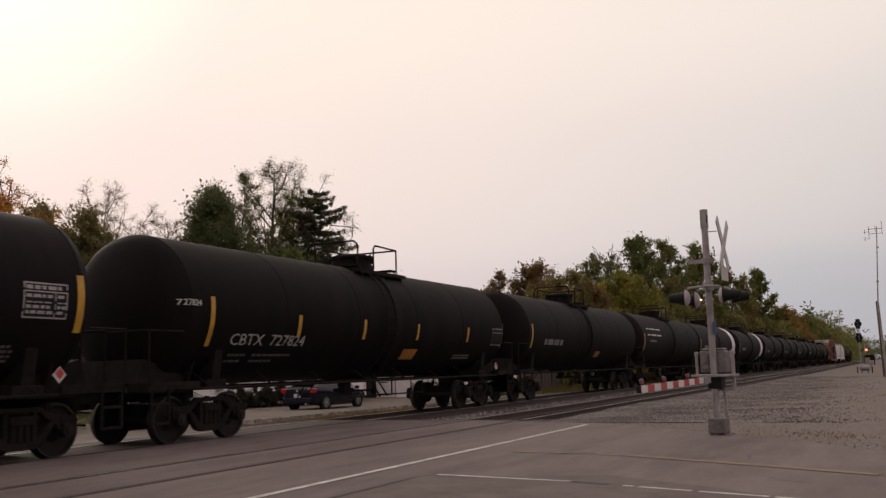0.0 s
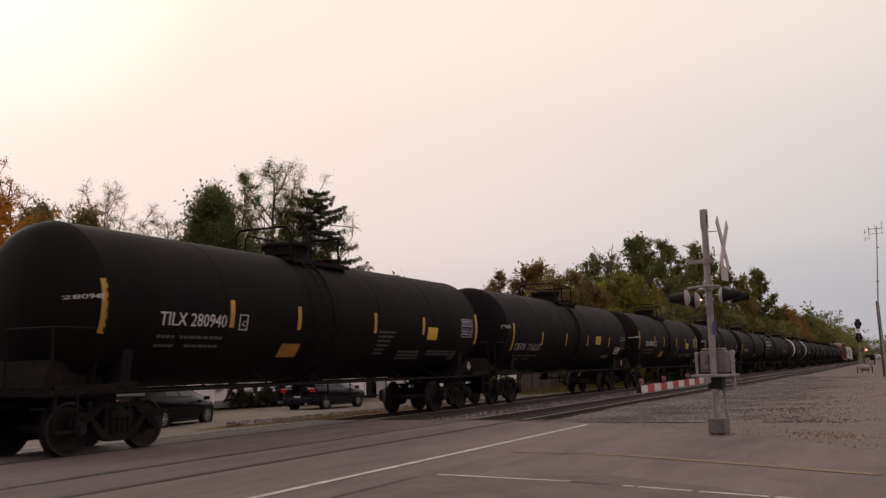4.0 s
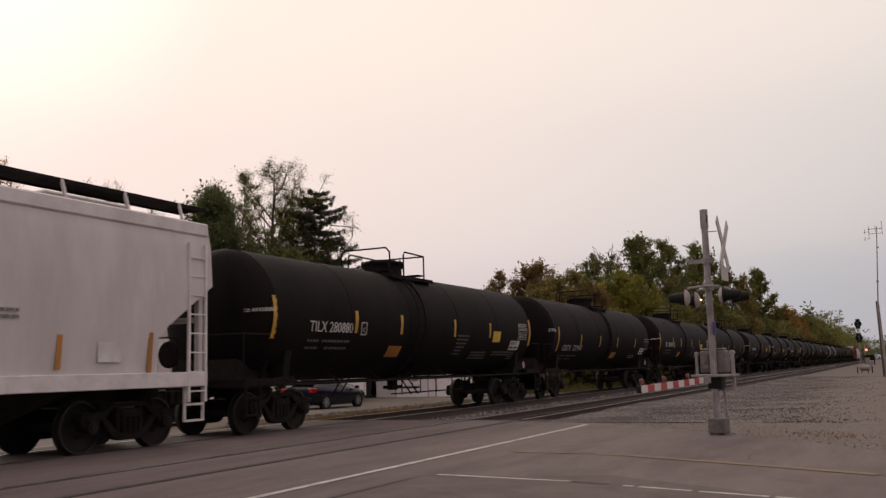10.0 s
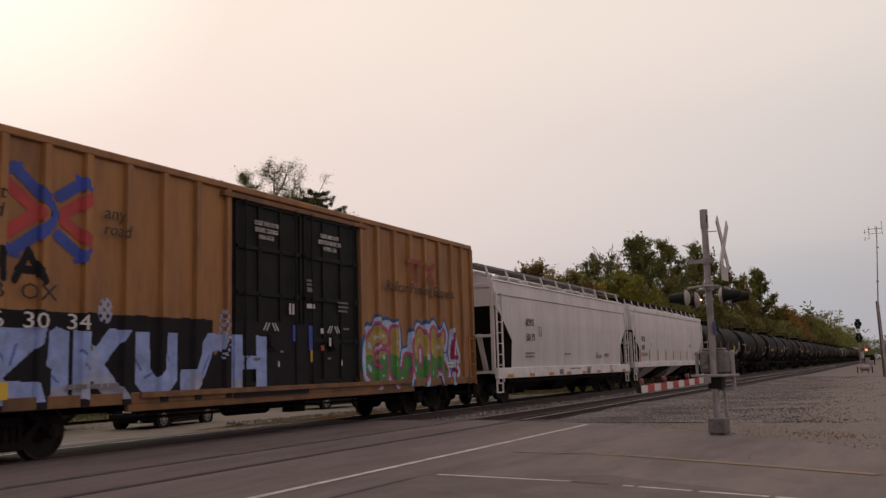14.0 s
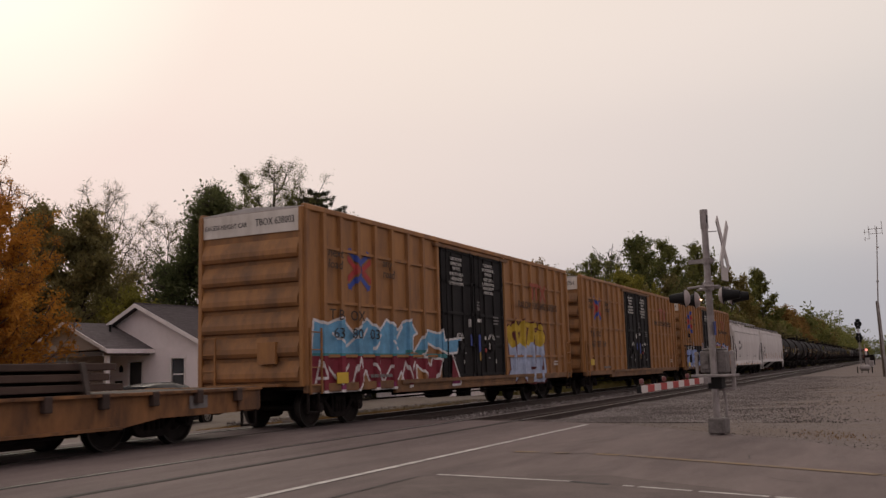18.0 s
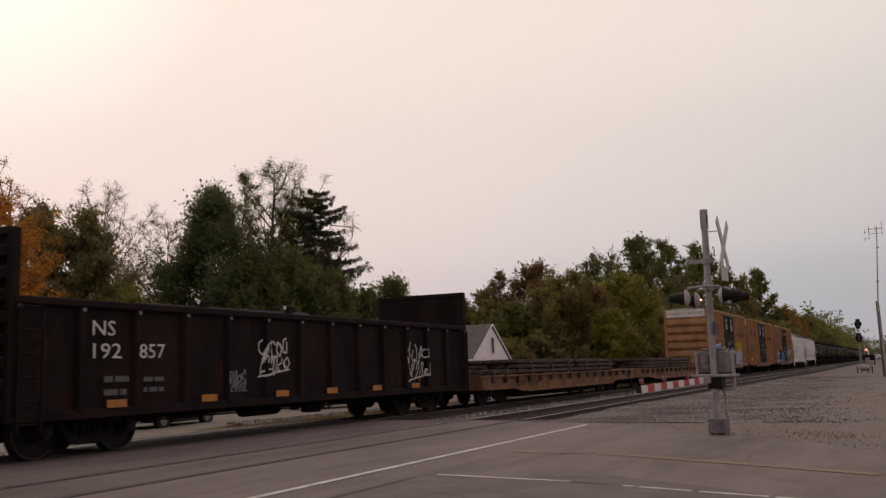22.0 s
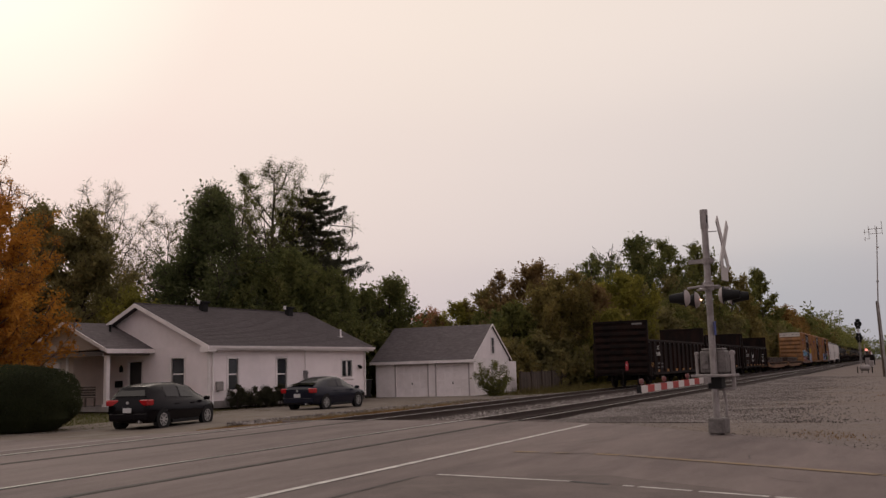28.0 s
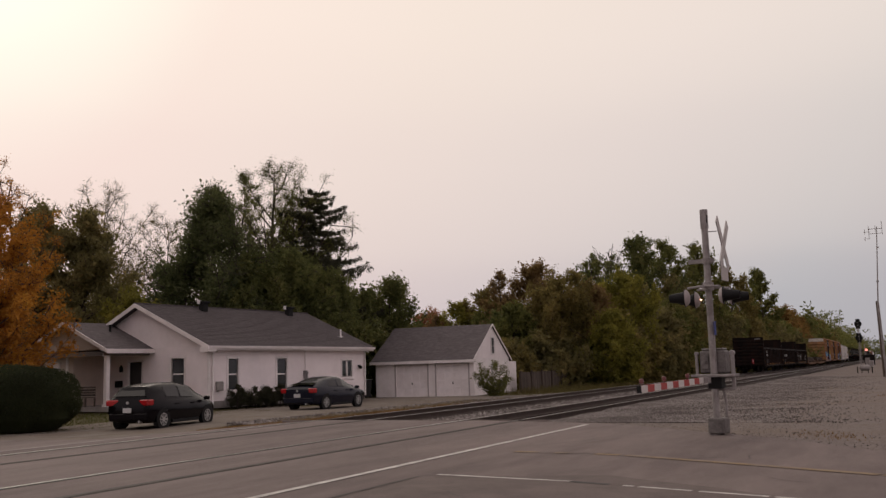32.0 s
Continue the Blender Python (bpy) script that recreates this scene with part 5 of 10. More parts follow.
def build_mast():
    bx, by = 16.80, 2.88
    ms = thing("crossing_signal", "grey aluminium railway crossing mast with crossbuck and lamps", "crossing signal", m=pose(bx, by, 0.0, 0, 0, -8))
    part("base", Shape().box((0.02, -0.02, 0.16), (0.32, 0.30, 0.28)).box((0, 0.04, 0.02), (0.24, 0.16, 0.10)), CASE_GREY, ms, "cast mast base", bevel=0.025)
    part("mast", Shape().cyl((0, 0, 0.2), (0, 0, 3.72), 0.059, 18), ALU, ms, smooth=True)
    part("mast_cap", Shape().cyl((0, 0, 3.66), (0, 0, 3.74), 0.072, 16).cyl((0, 0, 3.90), (0, 0, 4.0), 0.070, 16).box((-0.055, 0.0, 3.82), (0.03, 0.10, 0.2)).box((0.055, 0.0, 3.82), (0.03, 0.10, 0.2)).cyl((0, 0, 3.74), (0, 0, 3.9), 0.04, 10), ALU, ms, "open-sided bell housing at the top")
    part("bell", Shape().lathe([(3.76, 0.045), (3.80, 0.06), (3.86, 0.05), (3.88, 0.01)], 14, "z"), BLACK_METAL, ms)
    # crossbuck facing the road
    for k, a in enumerate((45, -45)):
        part("crossbuck_blade", Shape().box((0.12, -0.27 - 0.022 * k, 3.36), (1.16, 0.02, 0.17), 0, a, 6), SIGN_WHITE, ms, "white crossbuck blade seen from behind")
    part("tracks_plate", Shape().box((0.12, -0.27, 2.82), (0.36, 0.02, 0.24)), SIGN_WHITE, ms, "small white plate below the crossbuck")
    part("crossbuck_bracket", Shape().box((0.06, -0.13, 3.60), (0.014, 0.30, 0.014)).box((0.12, -0.25, 3.1), (0.03, 0.02, 0.8)), ALU, ms)
    part("upper_bracket", Shape().box((0, 0.10, 3.07), (0.06, 0.46, 0.07)).cyl((0, 0, 3.02), (0, 0, 3.12), 0.09, 14), ALU, ms)
    part("crossarm", Shape().cyl((-0.30, 0, 2.60), (0.30, 0, 2.60), 0.03, 10).cyl((0, 0, 2.54), (0, 0, 2.68), 0.095, 14), ALU, ms)
    for xx in (-0.27, 0.27):
        for yy in (-0.28, 0.28):
            part("hanger", Shape().cyl((xx, 0, 2.60), (xx, yy, 2.58), 0.022, 8).cyl((xx, yy, 2.60), (xx, yy, 2.56), 0.022, 8), ALU, ms)
    flasher(ms, (-0.27, 0.20, 2.41), 10, False)
    flasher(ms, (0.27, 0.20, 2.40), 10, True)
    flasher(ms, (0.27, -0.20, 2.42), 190, False)
    flasher(ms, (-0.27, -0.20, 2.42), 190, False)
    part("notice_plate", Shape().box((-0.07, -0.09, 1.86), (0.02, 0.10, 0.24), 0, 0, -60), mat("blue_notice", (0.06, 0.08, 0.24), 0.5, var=0.1), ms, "small blue notice plate")
    # gate mechanism
    part("mechanism_case", Shape().box((0.22, 0.04, 1.27), (0.30, 0.46, 0.40)).box((0.22, 0.04, 1.49), (0.26, 0.40, 0.05)), CASE_GREY, ms, "grey gate mechanism case", bevel=0.03)
    part("case_lid", Shape().box((0.06, 0.17, 1.27), (0.03, 0.14, 0.26)).cyl((0.03, 0.17, 1.27), (0.06, 0.17, 1.27), 0.04, 10), CASE_GREY, ms, bevel=0.01)
    part("platform", Shape().box((0.05, 0.0, 1.03), (0.36, 0.76, 0.05)), ALU, ms, bevel=0.01)
    part("counterweight_arm", Shape().box((0.1, -0.31, 1.10), (0.07, 0.06, 0.66)).box((0.1, -0.15, 0.79), (0.08, 0.38, 0.05)).cyl((0.06, -0.31, 1.42), (0.14, -0.31, 1.42), 0.05, 12), ALU, ms, bevel=0.01)
    part("counterweight_arm", Shape().box((0.1, 0.33, 1.24), (0.05, 0.05, 0.40)).cyl((0.07, 0.33, 1.42), (0.13, 0.33, 1.42), 0.04, 12), ALU, ms, bevel=0.01)
    part("mechanism_foot", Shape().box((0.05, -0.02, 0.90), (0.22, 0.24, 0.20)), BLACK_METAL, ms)
    part("cable_conduit", Shape().tube([(0.10, -0.10, 0.85), (0.12, -0.14, 0.6), (0.12, -0.14, 0.1)], 0.024, 8), ALU, ms)
    # lowered gate arm, a thing of its own
    g0, g1 = Vector((16.35, 3.0, 0.96)), Vector((12.72, 3.2, 0.92))
    arm = thing("gate_arm", "lowered crossing gate arm with red and white stripes", "gate arm")
    n = 11
    d = (g1 - g0)
    yaw = math.degrees(math.atan2(d.y, d.x))
    for i in range(n):
        c = g0 + d * ((i + 0.5) / n)
        s = Shape().box((0, 0, 0), (d.length / n, 0.04, 0.098), 0, 0, 0)
        o = part("stripe", s, GATE_RED if i % 2 else GATE_WHITE, arm, "red stripe" if i % 2 else "white stripe", loc=tuple(c))
        o.rotation_euler = (0, 0, radians(yaw))
    o = part("end_cap", Shape().box((0, 0, 0), (0.03, 0.06, 0.10)), BLACK_METAL, arm, loc=tuple(g1 + d.normalized() * 0.02))
    o.rotation_euler = (0, 0, radians(yaw))
    for k in (0.28, 0.66, 0.97):
        c = g0 + d * k
        lp = part("gate_lamp", Shape().lathe([(0.0, 0.012), (0.03, 0.012), (0.035, 0.034), (0.075, 0.034), (0.095, 0.025), (0.10, 0.006)], 12, "z"), LENS_GATE, arm, "small dark red gate lamp", smooth=True, loc=(c.x, c.y, c.z + 0.046))
    part("arm_bracket", Shape().box((16.48, 2.98, 0.96), (0.30, 0.14, 0.10)), ALU, arm)


def block_signal(at, height, label):
    s = thing("block_signal", label, "railway signal", "railway signals", m=pose(*at))
    part("mast", Shape().cyl((0, 0, -0.1), (0, 0, height), 0.09, 12).box((0, 0, 0.1), (0.5, 0.5, 0.3)), ALU, s)
    for k, z in enumerate((height - 0.6, height - 2.7)):
        h = part("signal_head", Shape().cyl((-0.06, 0, z), (0.06, 0, z), 0.52, 24).box((-0.0, 0, z), (0.1, 0.62, 1.5)), BLACK_METAL, s, "black round-backed signal head")
        for j in (-0.45, 0, 0.45):
            part("lens_hood", Shape().cyl((-0.36, 0, z + j), (-0.06, 0, z + j), 0.15, 12), BLACK_METAL, h)
    la = Shape()
    for y in (-0.2, 0.2):
        la.box((0.3, y, height / 2), (0.04, 0.04, height))
    for i in range(int(height / 0.4)):
        la.cyl((0.3, -0.2, 0.3 + i * 0.4), (0.3, 0.2, 0.3 + i * 0.4), 0.015, 5)
    part("ladder", la, ALU, s)
    part("cabinet", Shape().box((0.2, -0.9, 0.7), (0.7, 0.6, 1.5)), ALU, s, bevel=0.03)


def build_far_things():
    block_signal((154, 4.55, -0.25), 7.2, "tall two-headed railway block signal beside the line")
    block_signal((150, 19.0, -0.45), 7.4, "railway block signal beyond the train")
    # radio mast
    tw = thing("radio_mast", "slender grey radio mast with small antennas", "mast", m=pose(74.62, 0.58, -0.25))
    part("mast", Shape().cyl((0, 0, 0), (0, 0.15, 5.5), 0.075, 10).cyl((0, 0.15, 5.5), (0, -0.36 + 0.15, 11.1), 0.05, 10, 0.03), ALU, tw, smooth=True)
    part("second_pole", Shape().cyl((0.2, 0.16, 0), (0.2, 0.22, 5.6), 0.09, 10), mat("brown_pole", (0.10, 0.075, 0.06), 0.9, var=0.2), tw)
    an = Shape()
    an.box((0, -0.1, 10.95), (0.04, 1.0, 0.035)).box((0, -0.1, 10.6), (0.04, 0.9, 0.03))
    for y, z0, z1 in ((-0.55, 10.5, 11.5), (0.35, 10.2, 11.2), (-0.1, 10.7, 11.25), (0.62, 10.6, 10.95)):
        an.cyl((0, y, z0), (0, y, z1), 0.018, 6)
    an.box((0, 0.5, 10.75), (0.03, 0.5, 0.02)).box((0, 0.5, 10.25), (0.03, 0.4, 0.02)).cyl((0, 0.62, 10.1), (0, 0.62, 10.4), 0.018, 6)
    part("antenna", an, ALU, tw)
    part("antenna_clamp", Shape().cyl((0, -0.15, 9.5), (0, -0.15, 9.6), 0.08, 8).cyl((0, 0.05, 7.0), (0, 0.05, 7.1), 0.08, 8), ALU, tw)
    # small tank on legs beside the line
    t = thing("propane_tank", "small pale round tank on legs in the gravel", "tank", m=pose(97.5, 2.6, -0.22) @ Matrix.Scale(0.8, 4))
    part("tank", Shape().lathe([(-0.62, 0.02), (-0.58, 0.22), (-0.42, 0.36), (0.42, 0.36), (0.58, 0.22), (0.62, 0.02)], 18, "y", (0, 0, 0.62)), ALU, t, smooth=True)
    for y in (-0.35, 0.35):
        part("leg", Shape().box((0, y, 0.16), (0.5, 0.08, 0.34)), BLACK_METAL, t)
    for y in (-0.8, 0.8):
        part("guard_post", Shape().cyl((-0.3, y, 0), (-0.3, y, 0.75), 0.06, 8), BLACK_METAL, t)
    # next crossing far down the line, its lamp lit
    fs = thing("crossing_signal", "distant crossing mast with a lit red lamp", "crossing signal", m=pose(205, 5.2, -0.25))
    part("mast", Shape().cyl((0, 0, 0), (0, 0, 4.2), 0.08, 8), ALU, fs)
    part("crossarm", Shape().box((0, 0, 3.1), (0.1, 1.6, 0.1)), BLACK_METAL, fs)
    part("lamp_lit", Shape().cyl((-0.3, -0.3, 3.0), (-0.1, -0.3, 3.0), 0.24, 12), mat("far_red_lamp", (0.6, 0.05, 0.04), 0.3, var=0, bump=0, emit=(1.0, 0.30, 0.24), strength=1.8), fs, "lit red lamp")
    part("lamp", Shape().cyl((-0.25, 0.7, 3.0), (-0.1, 0.7, 3.0), 0.34, 12), BLACK_METAL, fs)
    cb = thing("equipment_cabinet", "grey trackside equipment cabinet far along the line", "cabinet", "trackside cabinets", m=pose(200, 4.3, -0.25))
    part("body", Shape().box((0, 0, 1.0), (1.6, 1.8, 2.0)), BLACK_METAL, cb, bevel=0.03)
    part("door", Shape().box((-0.82, 0, 1.0), (0.04, 1.5, 1.8)), STEEL_DARK, cb)
    c2 = thing("equipment_cabinet", "low pale trackside cabinet far along the line", "cabinet", "trackside cabinets", m=pose(165, 3.5, -0.25))
    part("body", Shape().box((0, 0, 0.5), (0.8, 1.0, 1.0)), SIGN_WHITE, c2, bevel=0.03)
    part("door", Shape().box((-0.41, 0, 0.5), (0.02, 0.8, 0.8)), ALU, c2)


build_mast()
build_far_things()

# ---- trees, shrubs and grass ----
BARK = mat("dark_bark", (0.055, 0.042, 0.035), 0.95, var=0.35, scale=4, bump=0.6, bscale=18, streak=(1, 1, 0.3))
LEAF_ORANGE = leaf_mat("autumn_orange_leaves", [(0.181, 0.091, 0.027), (0.351, 0.151, 0.029), (0.508, 0.230, 0.037), (0.556, 0.302, 0.054)])
LEAF_DARK = leaf_mat("dark_green_leaves", [(0.068, 0.083, 0.034), (0.112, 0.126, 0.046), (0.162, 0.172, 0.059), (0.222, 0.203, 0.076)])
LEAF_PINE = leaf_mat("evergreen_needles", [(0.054, 0.068, 0.034), (0.089, 0.106, 0.046), (0.126, 0.142, 0.059), (0.162, 0.168, 0.072)])
LEAF_SPRUCE = leaf_mat("spruce_needles", [(0.043, 0.047, 0.029), (0.063, 0.065, 0.040), (0.086, 0.086, 0.052)])
LEAF_DUSK = leaf_mat("brownish_green_leaves", [(0.111, 0.101, 0.049), (0.170, 0.153, 0.066), (0.231, 0.198, 0.079), (0.308, 0.231, 0.094)])
LEAF_OLIVE = leaf_mat("olive_leaves", [(0.117, 0.101, 0.039), (0.176, 0.146, 0.052), (0.234, 0.185, 0.062), (0.260, 0.195, 0.073)])
LEAF_YELLOW = leaf_mat("yellow_green_leaves", [(0.111, 0.111, 0.026), (0.182, 0.172, 0.036), (0.247, 0.224, 0.044), (0.312, 0.260, 0.052)])
LEAF_BROWN = leaf_mat("brown_leaves", [(0.124, 0.086, 0.044), (0.189, 0.127, 0.060), (0.247, 0.163, 0.070), (0.221, 0.169, 0.073)])
LEAF_RUSSET = leaf_mat("russet_leaves", [(0.143, 0.101, 0.039), (0.221, 0.143, 0.047), (0.286, 0.163, 0.055), (0.247, 0.182, 0.065)])
LEAF_RED = leaf_mat("red_autumn_leaves", [(0.208, 0.098, 0.058), (0.325, 0.130, 0.072), (0.416, 0.182, 0.091), (0.338, 0.221, 0.104)])
LEAF_GREEN = leaf_mat("mid_green_leaves", [(0.076, 0.084, 0.029), (0.120, 0.127, 0.040), (0.168, 0.170, 0.052), (0.218, 0.197, 0.062)])


def leaf_cloud(rng, centres, spread, per, size):
    n = len(centres) * per
    c = np.repeat(centres, per, 0) + rng.normal(0, 1, (n, 3)) * np.array([1, 1, 0.75]) * np.repeat(spread, per)[:, None]
    a = rng.normal(0, 1, (n, 3))
    a /= np.linalg.norm(a, axis=1)[:, None]
    b = np.cross(a, rng.normal(0, 1, (n, 3)))
    b /= np.linalg.norm(b, axis=1)[:, None]
    s = rng.uniform(0.55, 1.25, (n, 1)) * size
    V = np.stack([c - a * s, c + b * s * 0.55, c + a * s, c - b * s * 0.55], 1)
    return V.reshape(-1, 3), np.arange(4 * n).reshape(-1, 4)


def tubes(P, Q, R0, R1, k):
    """Many tapered branches at once: ends P and Q, radii R0 and R1, k sides."""
    D = Q - P
    D = D / (np.linalg.norm(D, axis=1)[:, None] + 1e-9)
    H = np.where(np.abs(D[:, 2:3]) > 0.9, np.array([[1.0, 0, 0]]), np.array([[0, 0, 1.0]]))
    U = np.cross(D, H)
    U /= np.linalg.norm(U, axis=1)[:, None] + 1e-9
    W = np.cross(D, U)
    a = np.arange(k) * 2 * math.pi / k
    ring = U[:, None] * np.cos(a)[None, :, None] + W[:, None] * np.sin(a)[None, :, None]
    V = np.concatenate([P[:, None] + ring * R0[:, None, None], Q[:, None] + ring * R1[:, None, None]], 1)
    i = np.arange(k)
    f = np.stack([i, (i + 1) % k, k + (i + 1) % k, k + i], -1)
    F = f[None] + (2 * k * np.arange(len(P)))[:, None, None]
    return V.reshape(-1, 3), F.reshape(-1, 4)


def unit(a):
    return a / (np.linalg.norm(a, axis=-1, keepdims=True) + 1e-9)


def leaf_blades(rng, C, size, wide=0.5, lean=None):
    """A pointed leaf at each place, facing anywhere or along lean."""
    n = len(C)
    a = unit(rng.normal(0, 1, (n, 3))) if lean is None else unit(lean + rng.normal(0, 0.35, (n, 3)))
    b = unit(np.cross(a, rng.normal(0, 1, (n, 3))))
    z = rng.uniform(0.6, 1.3, (n, 1)) * np.asarray(size).reshape(-1, 1)
    V = np.stack([C - a * z + b * z * wide, C + a * z, C - a * z * 0.6 - b * z * wide], 1)
    return V.reshape(-1, 3)


ROUND = ((0.0, 0.45), (0.12, 0.78), (0.35, 1.0), (0.6, 0.95), (0.8, 0.72), (0.93, 0.42), (1.0, 0.12))
CONE = ((0.0, 0.85), (0.15, 1.0), (0.4, 0.85), (0.65, 0.58), (0.85, 0.34), (1.0, 0.06))
PINE = ((0.0, 0.75), (0.2, 1.0), (0.45, 0.92), (0.65, 0.66), (0.8, 0.42), (0.92, 0.24), (1.0, 0.05))
VASE = ((0.0, 0.25), (0.25, 0.62), (0.5, 0.92), (0.72, 1.0), (0.88, 0.78), (1.0, 0.35))


def tree(name, label, base, height, radius, leaf, leaves=20000, size=0.085, crown_low=0.2, seed=0, limbs=26, form=ROUND, up=0.8, clump=1.0, inner=0.25,
         group="trees behind the tracks", trunk=None, rough=0.22, twigs=5):
    """Trunk, limbs that reach an uneven crown outline, branches, twigs, and leaves along the twigs."""
    rng = np.random.RandomState(seed + 11)
    th = thing(name, label, "shrub" if height < 4 else "tree", group, m=pose(*base))
    r0 = trunk or height * 0.013 + 0.04
    z0, z1 = height * crown_low, height - 0.22 * radius
    leaves, size = int(leaves * 1.45), size * 0.72
    # trunk, slightly bent
    tz = np.array([-0.2, 0.12, 0.3, 0.5, 0.7, 0.86, 0.95]) * height
    tz[0] = -0.2
    bend = np.cumsum(rng.normal(0, 0.012 * height, (len(tz), 2)), 0)
    bend[0] = 0
    T = np.column_stack([bend, tz])
    tr = r0 * np.interp(tz / height, [0, 0.1, 0.5, 0.95], [1.25, 1.0, 0.55, 0.10])
    on_trunk = lambda z: np.stack([np.interp(z, tz, T[:, i]) for i in range(3)], -1)
    # limbs
    n = limbs
    hf = (np.arange(n) + rng.uniform(0, 1, n)) / n
    az = np.arange(n) * 2.4 + rng.uniform(-0.6, 0.6, n)
    env = np.interp(hf, [p[0] for p in form], [p[1] for p in form]) * radius
    side = 1 + 0.16 * np.sin(az * 2 + seed) + 0.10 * np.sin(az * 3 + hf * 9 + seed * 2)
    rad = 1.2 * env * side * rng.uniform(1 - 1.6 * rough, 1.0 + 0.5 * rough, n)
    zt = z0 + hf * (z1 - z0)
    zs = np.clip(zt - rad * up - rng.uniform(0, 0.08, n) * height, max(0.25, 0.5 * z0), 0.9 * height)
    S = on_trunk(zs)
    E_ = np.stack([S[:, 0] * 0.5 + np.cos(az) * rad, S[:, 1] * 0.5 + np.sin(az) * rad, zt], -1)
    M = S * 0.5 + E_ * 0.5 + np.stack([np.cos(az) * rad * 0.10, np.sin(az) * rad * 0.10, -0.05 * rad], -1) + rng.normal(0, 0.04, (n, 3)) * radius
    lr = r0 * (0.22 + 0.22 * (1 - hf))
    curve = lambda t, i: (S[i] * ((1 - t) ** 2)[:, None] + 2 * M[i] * (t * (1 - t))[:, None] + E_[i] * (t ** 2)[:, None])
    VV, FF, k = [], [], 0

    def wood(P, Q, a, b, sides):
        nonlocal k
        V, F = tubes(P, Q, a, b, sides)
        VV.append(V)
        FF.append(F + k)
        k += len(V)

    wood(T[:-1], T[1:], tr[:-1], tr[1:], 8)
    ii = np.arange(n)
    for a, b in ((0, 0.35), (0.35, 0.7), (0.7, 1.0)):
        wood(curve(np.full(n, a), ii), curve(np.full(n, b), ii), lr * (1 - 0.75 * a), lr * (1 - 0.75 * b), 5)
    # branches on the limbs
    nb = 7
    bi = np.repeat(ii, nb)
    bt = np.tile((np.arange(nb) + 0.5) / nb, n) * 0.72 + 0.30 + rng.uniform(-0.05, 0.05, n * nb)
    bt = np.clip(bt, 0.25, 1.0)
    B0 = curve(bt, bi)
    along_limb = unit(E_ - S)[bi]
    bd = unit(along_limb * 0.55 + unit(rng.normal(0, 1, (n * nb, 3))) * 0.85 + np.array([0, 0, 0.18]))
    bl = radius * rng.uniform(0.16, 0.42, n * nb) * (0.5 + 0.5 * np.sqrt(np.clip(rad[bi] / radius, 0.1, 1)))
    B1 = B0 + bd * bl[:, None]
    wood(B0, B1, lr[bi] * 0.40 + 0.004, lr[bi] * 0.14 + 0.003, 4)
    # twigs on the branches
    m = len(B0)
    ti = np.repeat(np.arange(m), twigs)
    tt = rng.uniform(0.3, 1.05, m * twigs)
    T0 = B0[ti] + (B1 - B0)[ti] * tt[:, None]
    td = unit(bd[ti] * 0.5 + unit(rng.normal(0, 1, (m * twigs, 3))) * 0.9 + np.array([0, 0, 0.12]))
    tl = radius * rng.uniform(0.07, 0.19, m * twigs)
    T1 = T0 + td * tl[:, None]
    wood(T0, T1, np.full(len(T0), r0 * 0.05 + 0.006), np.full(len(T0), 0.006), 3)
    V = np.concatenate(VV)
    V[:, 2] = np.maximum(V[:, 2], -0.2)
    part("trunk", raw_mesh("trunk", V, np.concatenate(FF), BARK), None, th)
    # leaves gather along the twigs; some twigs are nearly bare
    w = rng.uniform(0.15, 1.0, len(T0)) ** 1.3
    pick = rng.choice(len(T0), leaves, p=w / w.sum())
    C = T0[pick] + (T1 - T0)[pick] * rng.uniform(0.0, 1.15, leaves)[:, None] + rng.normal(0, 0.034 * clump * radius + 0.03, (leaves, 3))
    V = leaf_blades(rng, C, size)
    ni = int(leaves * inner)
    if ni:
        q = rng.randint(0, n, ni)
        C2 = curve(rng.uniform(0.35, 0.95, ni), q) + rng.normal(0, 0.13 * radius, (ni, 3))
        V = np.concatenate([V, leaf_blades(rng, C2, size * 2.2, 0.6)])
    V = V.reshape(-1, 3, 3)
    V = V[V[:, :, 2].min(1) > 0.0].reshape(-1, 3)
    crown = new("crown", raw_mesh("crown", V, np.arange(len(V)).reshape(-1, 3), leaf))
    crown.parent = th
    return th


